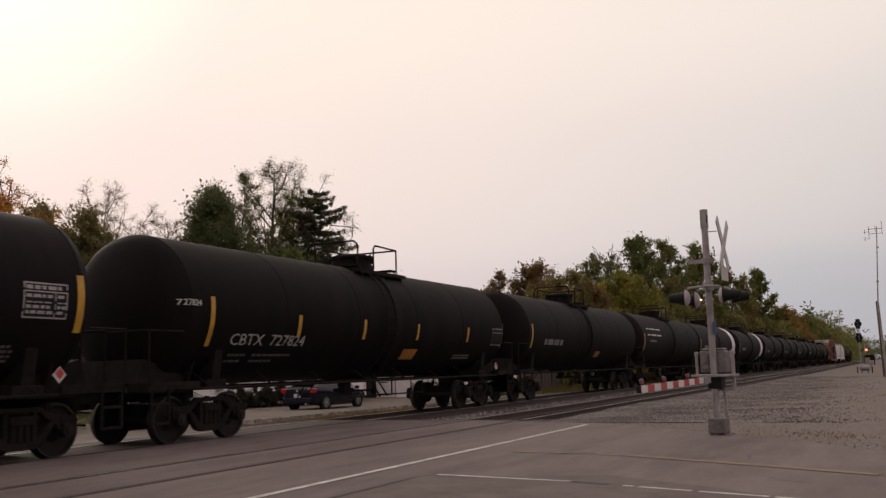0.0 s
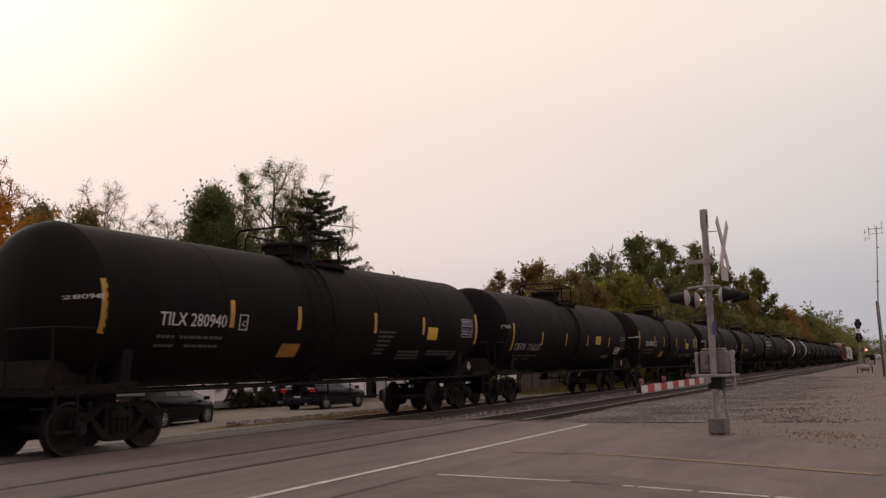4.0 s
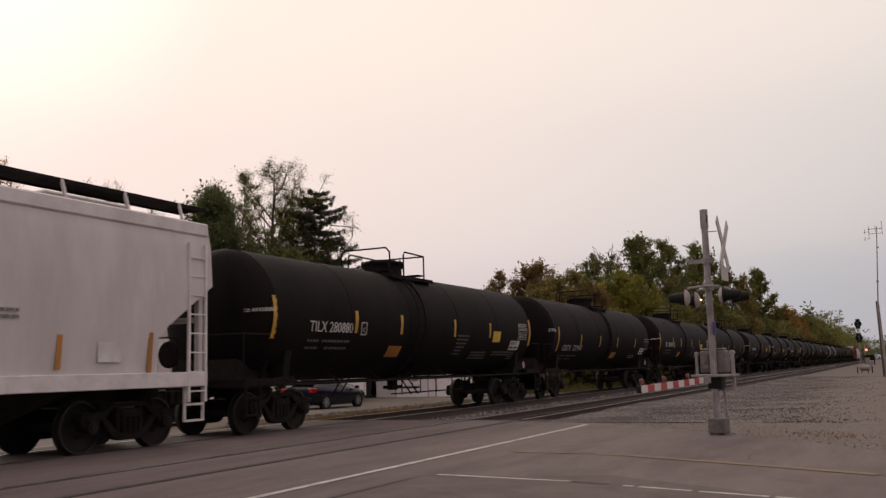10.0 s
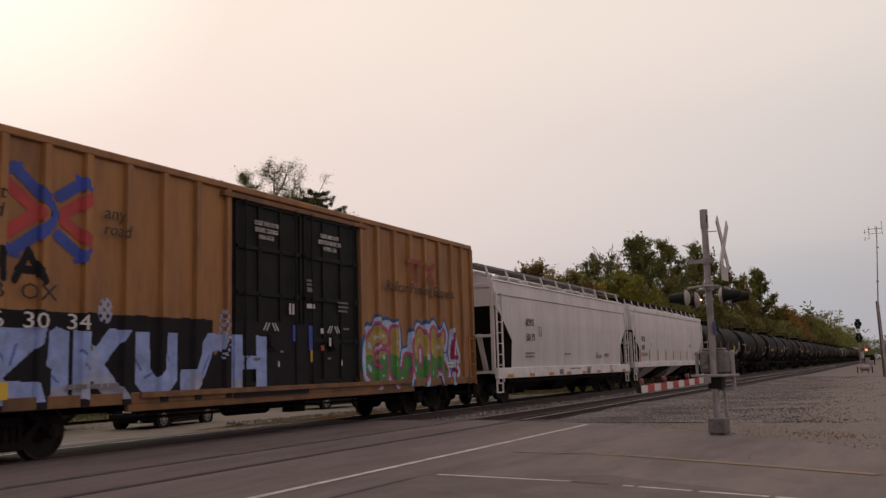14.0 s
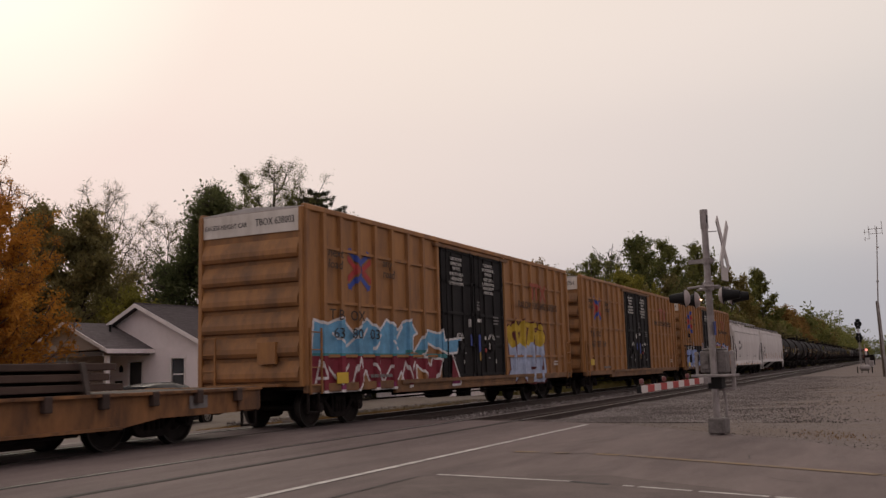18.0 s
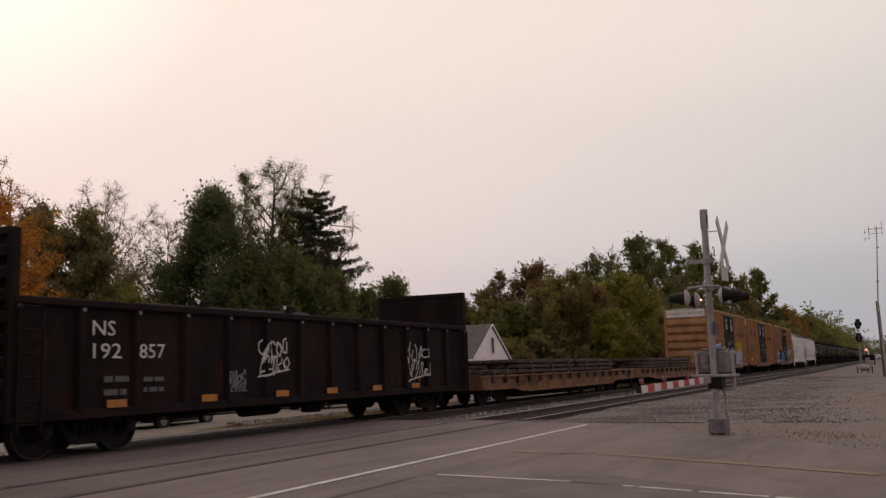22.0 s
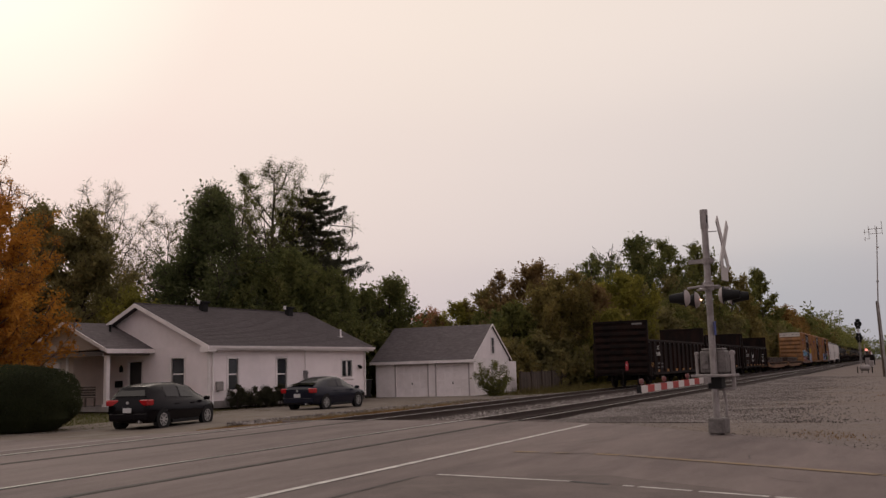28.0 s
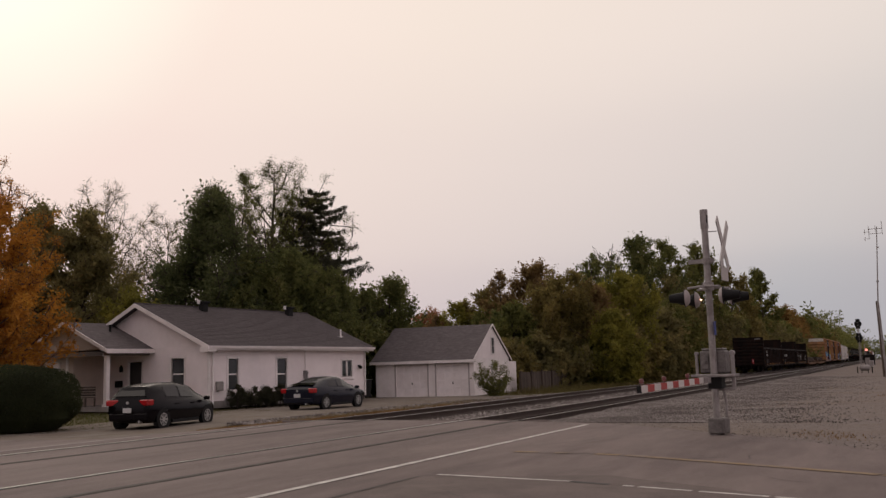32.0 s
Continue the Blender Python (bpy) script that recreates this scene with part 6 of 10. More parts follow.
def spruce(label, base, height, radius, seed):
    """Tiers of long boughs that sag and lift at the tip, with twigs hanging from them."""
    rng = np.random.RandomState(seed)
    th = thing("spruce_tree", label, "tree", "trees behind the tracks", m=pose(*base))
    P, Q, R0, R1 = [np.array([[0, 0, -0.2]]), np.array([[0, 0, height * 0.55]])], [np.array([[0, 0, height * 0.55]]), np.array([[0, 0, height]])], [np.array([0.24]), np.array([0.14])], [np.array([0.14]), np.array([0.012])]
    C, A = [], []
    z = height * 0.16
    while z < height * 0.985:
        k = 1 - z / height
        for i in range(6 if k > 0.12 else 5):
            a = rng.uniform(0, 6.28)
            ln_ = (min(radius, radius * 1.62 * k ** 0.55) + 0.08) * rng.choice((0.45, 0.7, 0.85, 1.0, 1.12)) * rng.uniform(0.9, 1.08)
            t = np.linspace(0, 1, 7)
            sag = 0.32 * ln_ * k ** 0.5
            path = np.stack([np.cos(a) * ln_ * t, np.sin(a) * ln_ * t, z + 0.10 * ln_ * (1 - k) * t - sag * np.sin(t * 2.2) * 0.7 + 0.06 * ln_ * t ** 3], -1)
            rr = (0.012 + 0.028 * k) * (1 - 0.8 * t)
            P.append(path[:-1]), Q.append(path[1:]), R0.append(rr[:-1]), R1.append(rr[1:])
            # side twigs lie flat, hanging ones fall from them
            m = int(10 + 12 * ln_)
            u = rng.uniform(0.12, 1.0, m)
            st = np.stack([np.interp(u, t, path[:, j]) for j in range(3)], -1)
            sd = rng.choice((-1, 1), m)
            out = np.stack([np.cos(a) * 0.7 - np.sin(a) * sd, np.sin(a) * 0.7 + np.cos(a) * sd, np.zeros(m)], -1)
            sl = ln_ * 0.22 * (1.15 - u) * rng.uniform(0.6, 1.2, m) + 0.10
            en = st + unit(out) * sl[:, None] + np.array([0, 0, -0.12]) * sl[:, None]
            P.append(st), Q.append(en), R0.append(np.full(m, 0.010)), R1.append(np.full(m, 0.004))
            for _ in range(5):
                v = rng.uniform(0, 1, m)[:, None]
                c = st + (en - st) * v
                hang = rng.uniform(0.05, 0.42, m) * (0.6 + k)
                c = c - np.stack([np.zeros(m), np.zeros(m), hang * 0.6], -1) + rng.normal(0, 0.03, (m, 3))
                C.append(c)
                A.append(np.stack([rng.normal(0, 0.25, m), rng.normal(0, 0.25, m), -np.ones(m)], -1))
            c = path[rng.randint(0, 7, 3 * m)] + rng.normal(0, 0.05, (3 * m, 3))
            C.append(c)
            A.append(np.tile(np.array([[np.cos(a), np.sin(a), 0.0]]), (3 * m, 1)))
        z += height * 0.034 * (0.6 + 0.7 * k)
    V, F = tubes(np.concatenate(P), np.concatenate(Q), np.concatenate(R0), np.concatenate(R1), 4)
    part("trunk", raw_mesh("trunk", V, F, BARK), None, th)
    V = leaf_blades(rng, np.concatenate(C), 0.125, 0.24, np.concatenate(A))
    crown = new("crown", raw_mesh("crown", V, np.arange(len(V)).reshape(-1, 3), LEAF_SPRUCE))
    crown.parent = th
    return th


def on_land(x, y, dz=0.0):
    return (x, y, ground_z(x, y) + dz - 0.05)


def plant_trees():
    T, B = tree, "broadleaf_tree"
    # before and beside the house
    T("maple_tree", "orange autumn maple beside the house porch", on_land(26.9, 34.8), 9.9, 2.5, LEAF_ORANGE, 21000, 0.085, 0.16, 1, 30, inner=0.10, group="yard trees", rough=0.3, clump=1.5)
    T("maple_tree", "small orange autumn maple near the porch", on_land(25.4, 32.8), 6.2, 2.0, LEAF_ORANGE, 12000, 0.080, 0.22, 41, 22, inner=0.12, group="yard trees", clump=1.4)
    T("bare_tree", "thin open orange tree standing over the maple", on_land(28.9, 36.0), 11.6, 1.9, LEAF_ORANGE, 8000, 0.06, 0.35, 21, 18, VASE, 1.4, inner=0, rough=0.3)
    T(B, "brownish dark green tree behind the maple", on_land(37.6, 44.6), 12.4, 2.9, LEAF_DUSK, 26000, 0.095, 0.12, 2, 30, inner=0.35)
    T(B, "dark brownish green tree behind the maple", on_land(39.9, 43.0), 11.9, 2.6, LEAF_DUSK, 26000, 0.095, 0.10, 3, 30, inner=0.45)
    T("bare_tree", "nearly bare open-crowned tree behind the house", on_land(48.0, 50.8), 16.0, 3.3, LEAF_OLIVE, 20000, 0.052, 0.36, 15, 40, VASE, 1.1, 1.0, 0, rough=0.10, trunk=0.17, twigs=8)
    T("bare_tree", "slender nearly bare tree behind the house", on_land(48.2, 45.2), 13.4, 2.2, LEAF_OLIVE, 15000, 0.050, 0.32, 18, 36, VASE, 1.3, 1.0, 0, rough=0.10, trunk=0.12, twigs=8)
    T("bare_tree", "thin open tree between the bare trees", on_land(45.6, 45.8), 10.2, 1.9, LEAF_OLIVE, 6000, 0.065, 0.2, 43, 20, ROUND, 1.3, 1.3, 0, trunk=0.09)
    T(B, "thin olive growth below the bare trees", on_land(46.8, 44.2), 7.6, 2.2, LEAF_OLIVE, 14000, 0.075, 0.05, 44, 22, inner=0.25)
    T(B, "thin dark growth below the bare trees", on_land(44.3, 46.6), 8.6, 2.0, LEAF_DUSK, 12000, 0.08, 0.05, 45, 22, inner=0.3)
    T("shrub", "yellow-green shrub behind the porch roof", on_land(36.8, 36.8), 6.6, 1.9, LEAF_YELLOW, 15000, 0.07, 0.08, 4, 22, group="yard shrubs")
    T("evergreen_tree", "dense dark evergreen behind the house", on_land(45.8, 38.7), 14.2, 4.1, LEAF_PINE, 34000, 0.08, 0.10, 6, 44, PINE, 0.3, 1.2, inner=0.4, rough=0.36)
    T("evergreen_tree", "smaller dense dark evergreen behind the house", on_land(46.0, 41.4), 9.9, 3.1, LEAF_PINE, 22000, 0.085, 0.05, 66, 30, ROUND, 0.4, inner=0.6)
    T(B, "tall open-crowned tree standing above the others", on_land(52.8, 39.7), 17.3, 3.9, LEAF_GREEN, 32000, 0.068, 0.42, 9, 38, ROUND, 1.1, 1.0, 0, rough=0.26, trunk=0.26, twigs=6)
    T(B, "open-crowned green tree beside the evergreen", on_land(51.2, 41.2), 16.2, 2.5, LEAF_GREEN, 17000, 0.075, 0.40, 69, 22, ROUND, 1.5, 1.2, 0, rough=0.26, trunk=0.16, twigs=6)
    T(B, "dark green tree with a thin top behind the house", on_land(54.4, 38.6), 15.0, 2.9, LEAF_GREEN, 20000, 0.08, 0.35, 61, 26, ROUND, 1.1, inner=0.08)
    T(B, "dense dark tree behind the house roof", on_land(46.6, 36.6), 9.4, 3.1, LEAF_DARK, 32000, 0.09, 0.03, 7, 34, inner=0.55)
    T(B, "dense dark tree behind the house roof", on_land(48.4, 34.6), 9.8, 3.0, LEAF_DARK, 32000, 0.09, 0.03, 17, 34, inner=0.55)
    T(B, "dense dark tree behind the house roof", on_land(51.4, 33.8), 9.0, 2.7, LEAF_DARK, 26000, 0.09, 0.03, 62, 32, inner=0.55)
    T(B, "dense dark green tree in the back yard", on_land(52.5, 36.8), 10.4, 3.2, LEAF_DARK, 30000, 0.09, 0.03, 67, 34, inner=0.55)
    spruce("ragged drooping spruce behind the house", on_land(54.7, 36.7), 15.0, 4.2, 10)
    T(B, "round dark green tree behind the garage drive", on_land(59.4, 33.9), 9.1, 2.7, LEAF_DARK, 26000, 0.09, 0.03, 11, 30, inner=0.4, rough=0.28)
    T(B, "dark green tree behind the garage drive", on_land(56.6, 34.6), 8.0, 2.3, LEAF_DARK, 20000, 0.09, 0.03, 63, 28, inner=0.5)
    T(B, "low dark green tree behind the garage", on_land(66.0, 36.2), 5.2, 2.2, LEAF_DARK, 12000, 0.095, 0.02, 12, 22, inner=0.4)
    # beyond the garage, along the line
    T(B, "reddish autumn tree in the distance", on_land(84.7, 43.1), 8.2, 2.6, LEAF_RED, 12000, 0.12, 0.1, 13, 24)
    T(B, "reddish brown tree in the distance", on_land(82.8, 40.8), 7.2, 2.2, LEAF_BROWN, 10000, 0.12, 0.05, 113, 22)
    T(B, "olive tree in the distance behind the garage", on_land(83.5, 38.6), 8.7, 2.4, LEAF_YELLOW, 13000, 0.12, 0.05, 14, 24)
    T(B, "olive-green tree behind the garage", on_land(84.3, 36.4), 9.9, 2.7, LEAF_OLIVE, 15000, 0.12, 0.05, 15, 26, inner=0.35)
    T(B, "green tree behind the garage", on_land(81.5, 34.2), 8.6, 2.4, LEAF_GREEN, 13000, 0.12, 0.04, 16, 24, inner=0.35)
    T(B, "brown-leaved tree behind the fence", on_land(79.6, 29.6), 11.5, 3.2, LEAF_BROWN, 23000, 0.12, 0.06, 18, 32, inner=0.35, rough=0.16)
    T(B, "open brownish tree behind the fence", on_land(78.7, 32.2), 10.9, 2.0, LEAF_BROWN, 9000, 0.11, 0.2, 118, 22, inner=0.1)
    T(B, "dark leafy tree behind the fence", on_land(73.5, 29.6), 6.9, 2.4, LEAF_DARK, 14000, 0.11, 0.06, 19, 24, inner=0.4)
    T(B, "green leafy tree behind the fence", on_land(71.5, 28.3), 7.4, 2.0, LEAF_GREEN, 13000, 0.10, 0.10, 119, 24, inner=0.3)
    T(B, "olive tree behind the fence", on_land(77.8, 25.8), 10.5, 2.9, LEAF_OLIVE, 24000, 0.11, 0.14, 20, 32, VASE, 1.2, inner=0.3)
    T(B, "thin olive tree behind the fence", on_land(75.2, 26.6), 9.2, 2.4, LEAF_OLIVE, 15000, 0.11, 0.16, 120, 26, VASE, 1.3, inner=0.2)
    T(B, "brownish olive tree beside the line", on_land(80.0, 23.6), 9.4, 2.6, LEAF_BROWN, 18000, 0.11, 0.06, 121, 28, inner=0.35)
    T(B, "yellow-green bushy tree beside the line", on_land(75.6, 20.8), 6.5, 2.3, LEAF_YELLOW, 23000, 0.085, 0.05, 21, 32, inner=0.4, rough=0.14)
    T(B, "dark tree with an open top", on_land(95.9, 28.6), 13.9, 2.8, LEAF_DARK, 12000, 0.13, 0.45, 22, 22, ROUND, 1.2, inner=0.1, rough=0.28)
    T(B, "tall dark tree with an open top", on_land(101.0, 25.2), 16.3, 3.5, LEAF_DARK, 16000, 0.14, 0.42, 23, 24, ROUND, 1.0, inner=0.25, rough=0.3)
    T("bare_tree", "leafless dead top between the trees", on_land(98.8, 27.0), 15.9, 2.0, LEAF_BROWN, 60, 0.08, 0.5, 123, 16, VASE, 2.0, inner=0, twigs=6)
    T(B, "yellowing tree beside the line", on_land(85.3, 22.4), 10.7, 2.9, LEAF_YELLOW, 22000, 0.115, 0.05, 24, 30, inner=0.35, rough=0.16)
    T(B, "dark green tree below the tall trees", on_land(97.0, 24.4), 11.0, 3.2, LEAF_DUSK, 18000, 0.14, 0.04, 124, 28, inner=0.5)
    T(B, "tall green tree beside the line", on_land(107.8, 22.8), 16.2, 3.0, LEAF_GREEN, 16000, 0.14, 0.16, 25, 28, inner=0.2, rough=0.26)
    T(B, "tall green tree close beside the line", on_land(113.3, 20.4), 16.5, 3.2, LEAF_GREEN, 16000, 0.14, 0.12, 26, 28, inner=0.25, rough=0.26)
    T(B, "dark tree close beside the line", on_land(104.0, 21.6), 11.8, 3.2, LEAF_DUSK, 17000, 0.14, 0.03, 72, 28, inner=0.5)
    T(B, "olive tree close beside the line", on_land(133.0, 20.4), 15.4, 2.9, LEAF_OLIVE, 14000, 0.15, 0.05, 73, 26, inner=0.3)
    T(B, "feathery green tree close beside the line", on_land(162.0, 19.6), 17.7, 3.4, LEAF_GREEN, 15000, 0.17, 0.05, 74, 28, form=CONE, inner=0.2)
    T(B, "green tree close beside the line", on_land(150.0, 20.6), 13.8, 3.2, LEAF_GREEN, 13000, 0.17, 0.02, 75, 26, inner=0.4)
    T(B, "brown tree close beside the line", on_land(209, 20.4), 13.6, 4.4, LEAF_RUSSET, 13000, 0.21, 0.02, 76, 26, inner=0.4)
    T(B, "russet tree close beside the line", on_land(226, 20.0), 12.8, 4.6, LEAF_RUSSET, 12000, 0.22, 0.02, 77, 26, inner=0.4)
    T(B, "green tree beside the line", on_land(252, 20.4), 13.8, 5.0, LEAF_GREEN, 11000, 0.25, 0.02, 29, 24, inner=0.4)
    T(B, "olive tree beside the line", on_land(286, 20.6), 14.0, 5.6, LEAF_OLIVE, 10000, 0.28, 0.02, 30, 24, inner=0.4)
    for i, (x, y, hgt, r) in enumerate(((67, 27.5, 3.9, 2.4), (70.5, 26.6, 4.6, 2.6), (74, 25.6, 4.4, 2.6), (77, 22.8, 4.6, 2.4), (81, 21.6, 5.0, 2.8), (86, 20.9, 6.0, 3.0), (90, 20.6, 7.4, 3.0), (94.5, 20.4, 8.6, 3.2),
                                        (100, 20.2, 8.2, 3.2), (108, 19.8, 8.4, 3.4), (116, 19.6, 8.6, 3.6), (124, 19.8, 9.0, 4.0), (134, 19.2, 8.6, 4.0), (146, 19.2, 8.4, 3.8), (172, 19.4, 9.4, 4.4), (190, 19.6, 9.6, 4.8))):
        T("shrub", "tangled undergrowth beside the line", on_land(x, y), hgt, r, (LEAF_OLIVE, LEAF_DUSK, LEAF_DUSK, LEAF_GREEN)[i % 4], 9000, 0.10 + 0.0006 * x, 0.0, 90 + i, 22, inner=0.5, group="undergrowth")
    # joined woods far along the line
    rng = np.random.RandomState(77)
    Vs, Fs, k = [], [], 0
    for i in range(46):
        if i < 34:
            x = 245 + i * 22
            y, hgt = 21 + rng.uniform(-1, 4) + (i > 14) * 2, rng.uniform(12, 17)
        else:
            x = 190 + (i - 34) * 55
            y, hgt = -6 - rng.uniform(0, 16) - (x - 190) * 0.02, rng.uniform(8, 13)
        c = rng.normal(0, 1, (60, 3)) * np.array([6, 3.0, hgt * 0.26]) + np.array([x, y, hgt * 0.45])
        c[:, 2] = np.clip(c[:, 2], 0.3, hgt)
        V, F = leaf_cloud(rng, c, np.full(60, 0.9), 24, 0.45)
        Vs.append(V)
        Fs.append(F + k)
        k += len(V)
    tagged(new("far_woods", raw_mesh("far_woods", np.concatenate(Vs), np.concatenate(Fs), LEAF_GREEN)), "distant autumn woods along the railway", "woods", kind="stuff")
    # woods where the line runs out of sight
    Vs, Fs, k = [], [], 0
    for i in range(34):
        x, y, hgt = (955 + rng.uniform(0, 60), -70 + i * 6.0, rng.uniform(17, 26)) if i < 22 else (330 + (i - 22) * 12, -4 - (i - 22) * 1.2 - rng.uniform(0, 4), rng.uniform(9, 13))
        c = rng.normal(0, 1, (50, 3)) * np.array([5, 4.0, hgt * 0.26]) + np.array([x, y, hgt * 0.45])
        c[:, 2] = np.clip(c[:, 2], 0.3, hgt)
        V, F = leaf_cloud(rng, c, np.full(50, 1.0), 22, 0.6)
        Vs.append(V)
        Fs.append(F + k)
        k += len(V)
    tagged(new("far_woods", raw_mesh("far_woods", np.concatenate(Vs), np.concatenate(Fs), LEAF_DARK)), "distant dark woods where the railway runs out of sight", "woods", kind="stuff")
    # land behind the yards
    Vs, Fs, k = [], [], 0
    for i in range(60):
        a = radians(18 + i * 0.95)
        d = 105 + rng.uniform(0, 45)
        hgt = rng.uniform(5, 8.5)
        c = rng.normal(0, 1, (50, 3)) * np.array([3.5, 3.5, hgt * 0.2]) + np.array([d * math.cos(a), d * math.sin(a), hgt * 0.45])
        c[:, 2] = np.clip(c[:, 2], 0.1, hgt)
        V, F = leaf_cloud(rng, c, np.full(50, 0.8), 20, 0.4)
        Vs.append(V)
        Fs.append(F + k)
        k += len(V)
    tagged(new("far_woods", raw_mesh("far_woods", np.concatenate(Vs), np.concatenate(Fs), LEAF_OLIVE)), "distant low woods behind the yards", "woods", kind="stuff")


def clipped_bush(label, at, rx, ry, hgt, leaf, n, seed, size=0.05):
    rng = np.random.RandomState(seed)
    d = rng.normal(0, 1, (n, 3))
    d /= np.linalg.norm(d, axis=1)[:, None]
    wob = 1 + 0.02 * np.sin(d[:, 0] * 7 + seed) + 0.02 * np.sin(d[:, 1] * 9) + 0.02 * np.sin(d[:, 2] * 8 + d[:, 0] * 5)
    r = (1 - 0.12 * rng.rand(n) ** 2) * wob
    sq = np.sign(d) * np.abs(d) ** 0.88
    c = sq * r[:, None] * np.array([rx, ry, hgt * 0.52]) + np.array([0, 0, hgt * 0.5])
    c = c[c[:, 2] > 0.02]
    V, F = leaf_cloud(rng, c, np.full(len(c), 0.03), 1, size)
    th = thing("clipped_bush", label, "bush", "yard shrubs", m=pose(*at))
    w = Shape()
    for i in range(7):
        a = i * 0.9
        w.cyl((0, 0, -0.05), (math.cos(a) * rx * 0.6, math.sin(a) * ry * 0.6, hgt * (0.5 + 0.05 * i)), 0.035, 5, 0.012)
    part("stems", w, BARK, th)
    core = Shape().lathe([(0.05, ry * 0.66), (hgt * 0.2, ry * 0.90), (hgt * 0.5, ry * 0.95), (hgt * 0.72, ry * 0.86), (hgt * 0.88, ry * 0.56), (hgt * 0.95, 0.02)], 20, "z")
    part("inner_growth", core, leaf, th)
    o = new("crown", raw_mesh("crown", V, F, leaf))
    o.parent = th
    return th


def grass_tufts(name, label, n, place, hgt, leaf):
    rng = np.random.RandomState(n)
    p = place(rng, n)
    n = len(p)
    a = rng.uniform(0, 6.28, n)
    h_ = hgt * rng.uniform(0.4, 1.3, n)
    lean = rng.normal(0, 0.35, (n, 2)) * h_[:, None]
    w = 0.012
    dx, dy = np.cos(a) * w, np.sin(a) * w
    V = np.stack([np.stack([p[:, 0] - dx, p[:, 1] - dy, p[:, 2]], -1), np.stack([p[:, 0] + dx, p[:, 1] + dy, p[:, 2]], -1),
                  np.stack([p[:, 0] + lean[:, 0], p[:, 1] + lean[:, 1], p[:, 2] + h_], -1)], 1).reshape(-1, 3)
    tagged(new(name, raw_mesh(name, V, np.arange(3 * n).reshape(-1, 3), leaf)), label, "grass", kind="stuff")


def plant_yard():
    clipped_bush("large clipped dark green bush beside the driveway", on_land(19.80, 24.05), 1.62, 1.62, 1.97, leaf_mat("bush_leaves", [(0.026, 0.030, 0.016), (0.042, 0.050, 0.024), (0.062, 0.070, 0.032)]), 30000, 3, 0.036)
    tree("shrub", "leggy pale-green shrub against the garage wall", on_land(53.0, 22.4), 2.3, 1.1, LEAF_GREEN, 6500, 0.05, 0.0, 51, 22, VASE, 1.0, inner=0.1, group="yard shrubs", trunk=0.05)
    rr = random.Random(5)
    for i in range(11):
        s = 0.75 + i * 0.60
        x, y = 33.1 + s * 0.9965, 28.03 - s * 0.0837 - 1.0 + rr.uniform(-0.12, 0.12)
        tall = (1.15, 0.8, 1.0, 1.05, 0.85, 1.1, 0.9, 1.0, 0.8, 1.2, 0.7)[i]
        tree("shrub", "small ragged clipped shrub under the house windows", on_land(x, y), tall, rr.uniform(0.26, 0.40), LEAF_SPRUCE, 2200, 0.030, 0.35 if i % 2 else 0.10, 160 + i, 18, inner=0.5, group="hedge shrubs", trunk=0.02, rough=0.06)

    def strip(rng, n):
        x = rng.uniform(22, 60, n)
        y = 15.6 + np.abs(rng.normal(0, 1.0, n)) + (x - 22) * 0.04
        return np.stack([x, y, np.array([ground_z(a, b) for a, b in zip(x, y)]) - 0.06], -1)

    def drive_edge(rng, n):
        x = rng.uniform(19.0, 34, n)
        y = 15.6 + (x - 19) * 0.12 + rng.normal(0, 0.55, n) + 0.5 * np.sin(x * 1.3)
        keep = y > 15.0
        x, y = x[keep], y[keep]
        return np.stack([x, y, np.array([ground_z(a, b) for a, b in zip(x, y)]) - 0.05], -1)

    def lawn(rng, n):
        x = rng.uniform(14, 33, n)
        y = rng.uniform(21.5, 31, n) + (x - 14) * 0.12
        return np.stack([x, y, np.array([ground_z(a, b) for a, b in zip(x, y)]) - 0.06], -1)

    def by_fence(rng, n):
        x = rng.uniform(55, 100, n)
        y = rng.uniform(17.5, 23.5, n)
        return np.stack([x, y, np.array([ground_z(a, b) for a, b in zip(x, y)]) - 0.06], -1)

    def right_patch(rng, n):
        c = np.array([(17.3, 1.25), (16.6, 0.9), (30, -1.0), (36, 0.5)])[rng.randint(0, 4, n)]
        q = c + rng.normal(0, 0.4, (n, 2)) * np.array([1.0, 0.6])
        q = q[q[:, 0] > np.array([road_edge(v) for v in q[:, 1]]) + 0.15]
        return np.stack([q[:, 0], q[:, 1], np.array([ground_z(a, b) for a, b in q]) - 0.02], -1)

    straw = leaf_mat("straw_grass", [(0.11, 0.083, 0.045), (0.17, 0.13, 0.068), (0.23, 0.18, 0.10)])
    litter = leaf_mat("straw_and_litter", [(0.14, 0.085, 0.042), (0.21, 0.125, 0.055), (0.26, 0.17, 0.085)])
    green = leaf_mat("lawn_grass", [(0.05, 0.06, 0.015), (0.08, 0.09, 0.022), (0.12, 0.11, 0.035)])
    grass_tufts("dead_grass", "strip of dead straw grass beside the track", 9000, strip, 0.13, straw)
    grass_tufts("dead_grass", "dead grass and fallen leaves at the driveway edge", 16000, drive_edge, 0.06, litter)
    grass_tufts("lawn_grass", "thin lawn grass before the house", 12000, lawn, 0.07, green)
    grass_tufts("weeds", "tall weeds along the wooden fence", 9000, by_fence, 0.45, leaf_mat("weed_stems", [(0.06, 0.055, 0.02), (0.10, 0.085, 0.03), (0.14, 0.11, 0.05)]))
    grass_tufts("weeds", "small dry weeds in the gravel shoulder", 260, right_patch, 0.035, litter)


plant_trees()
plant_yard()

# ---- rolling stock (x forward, near side at -y, rail top at z = 0) ----


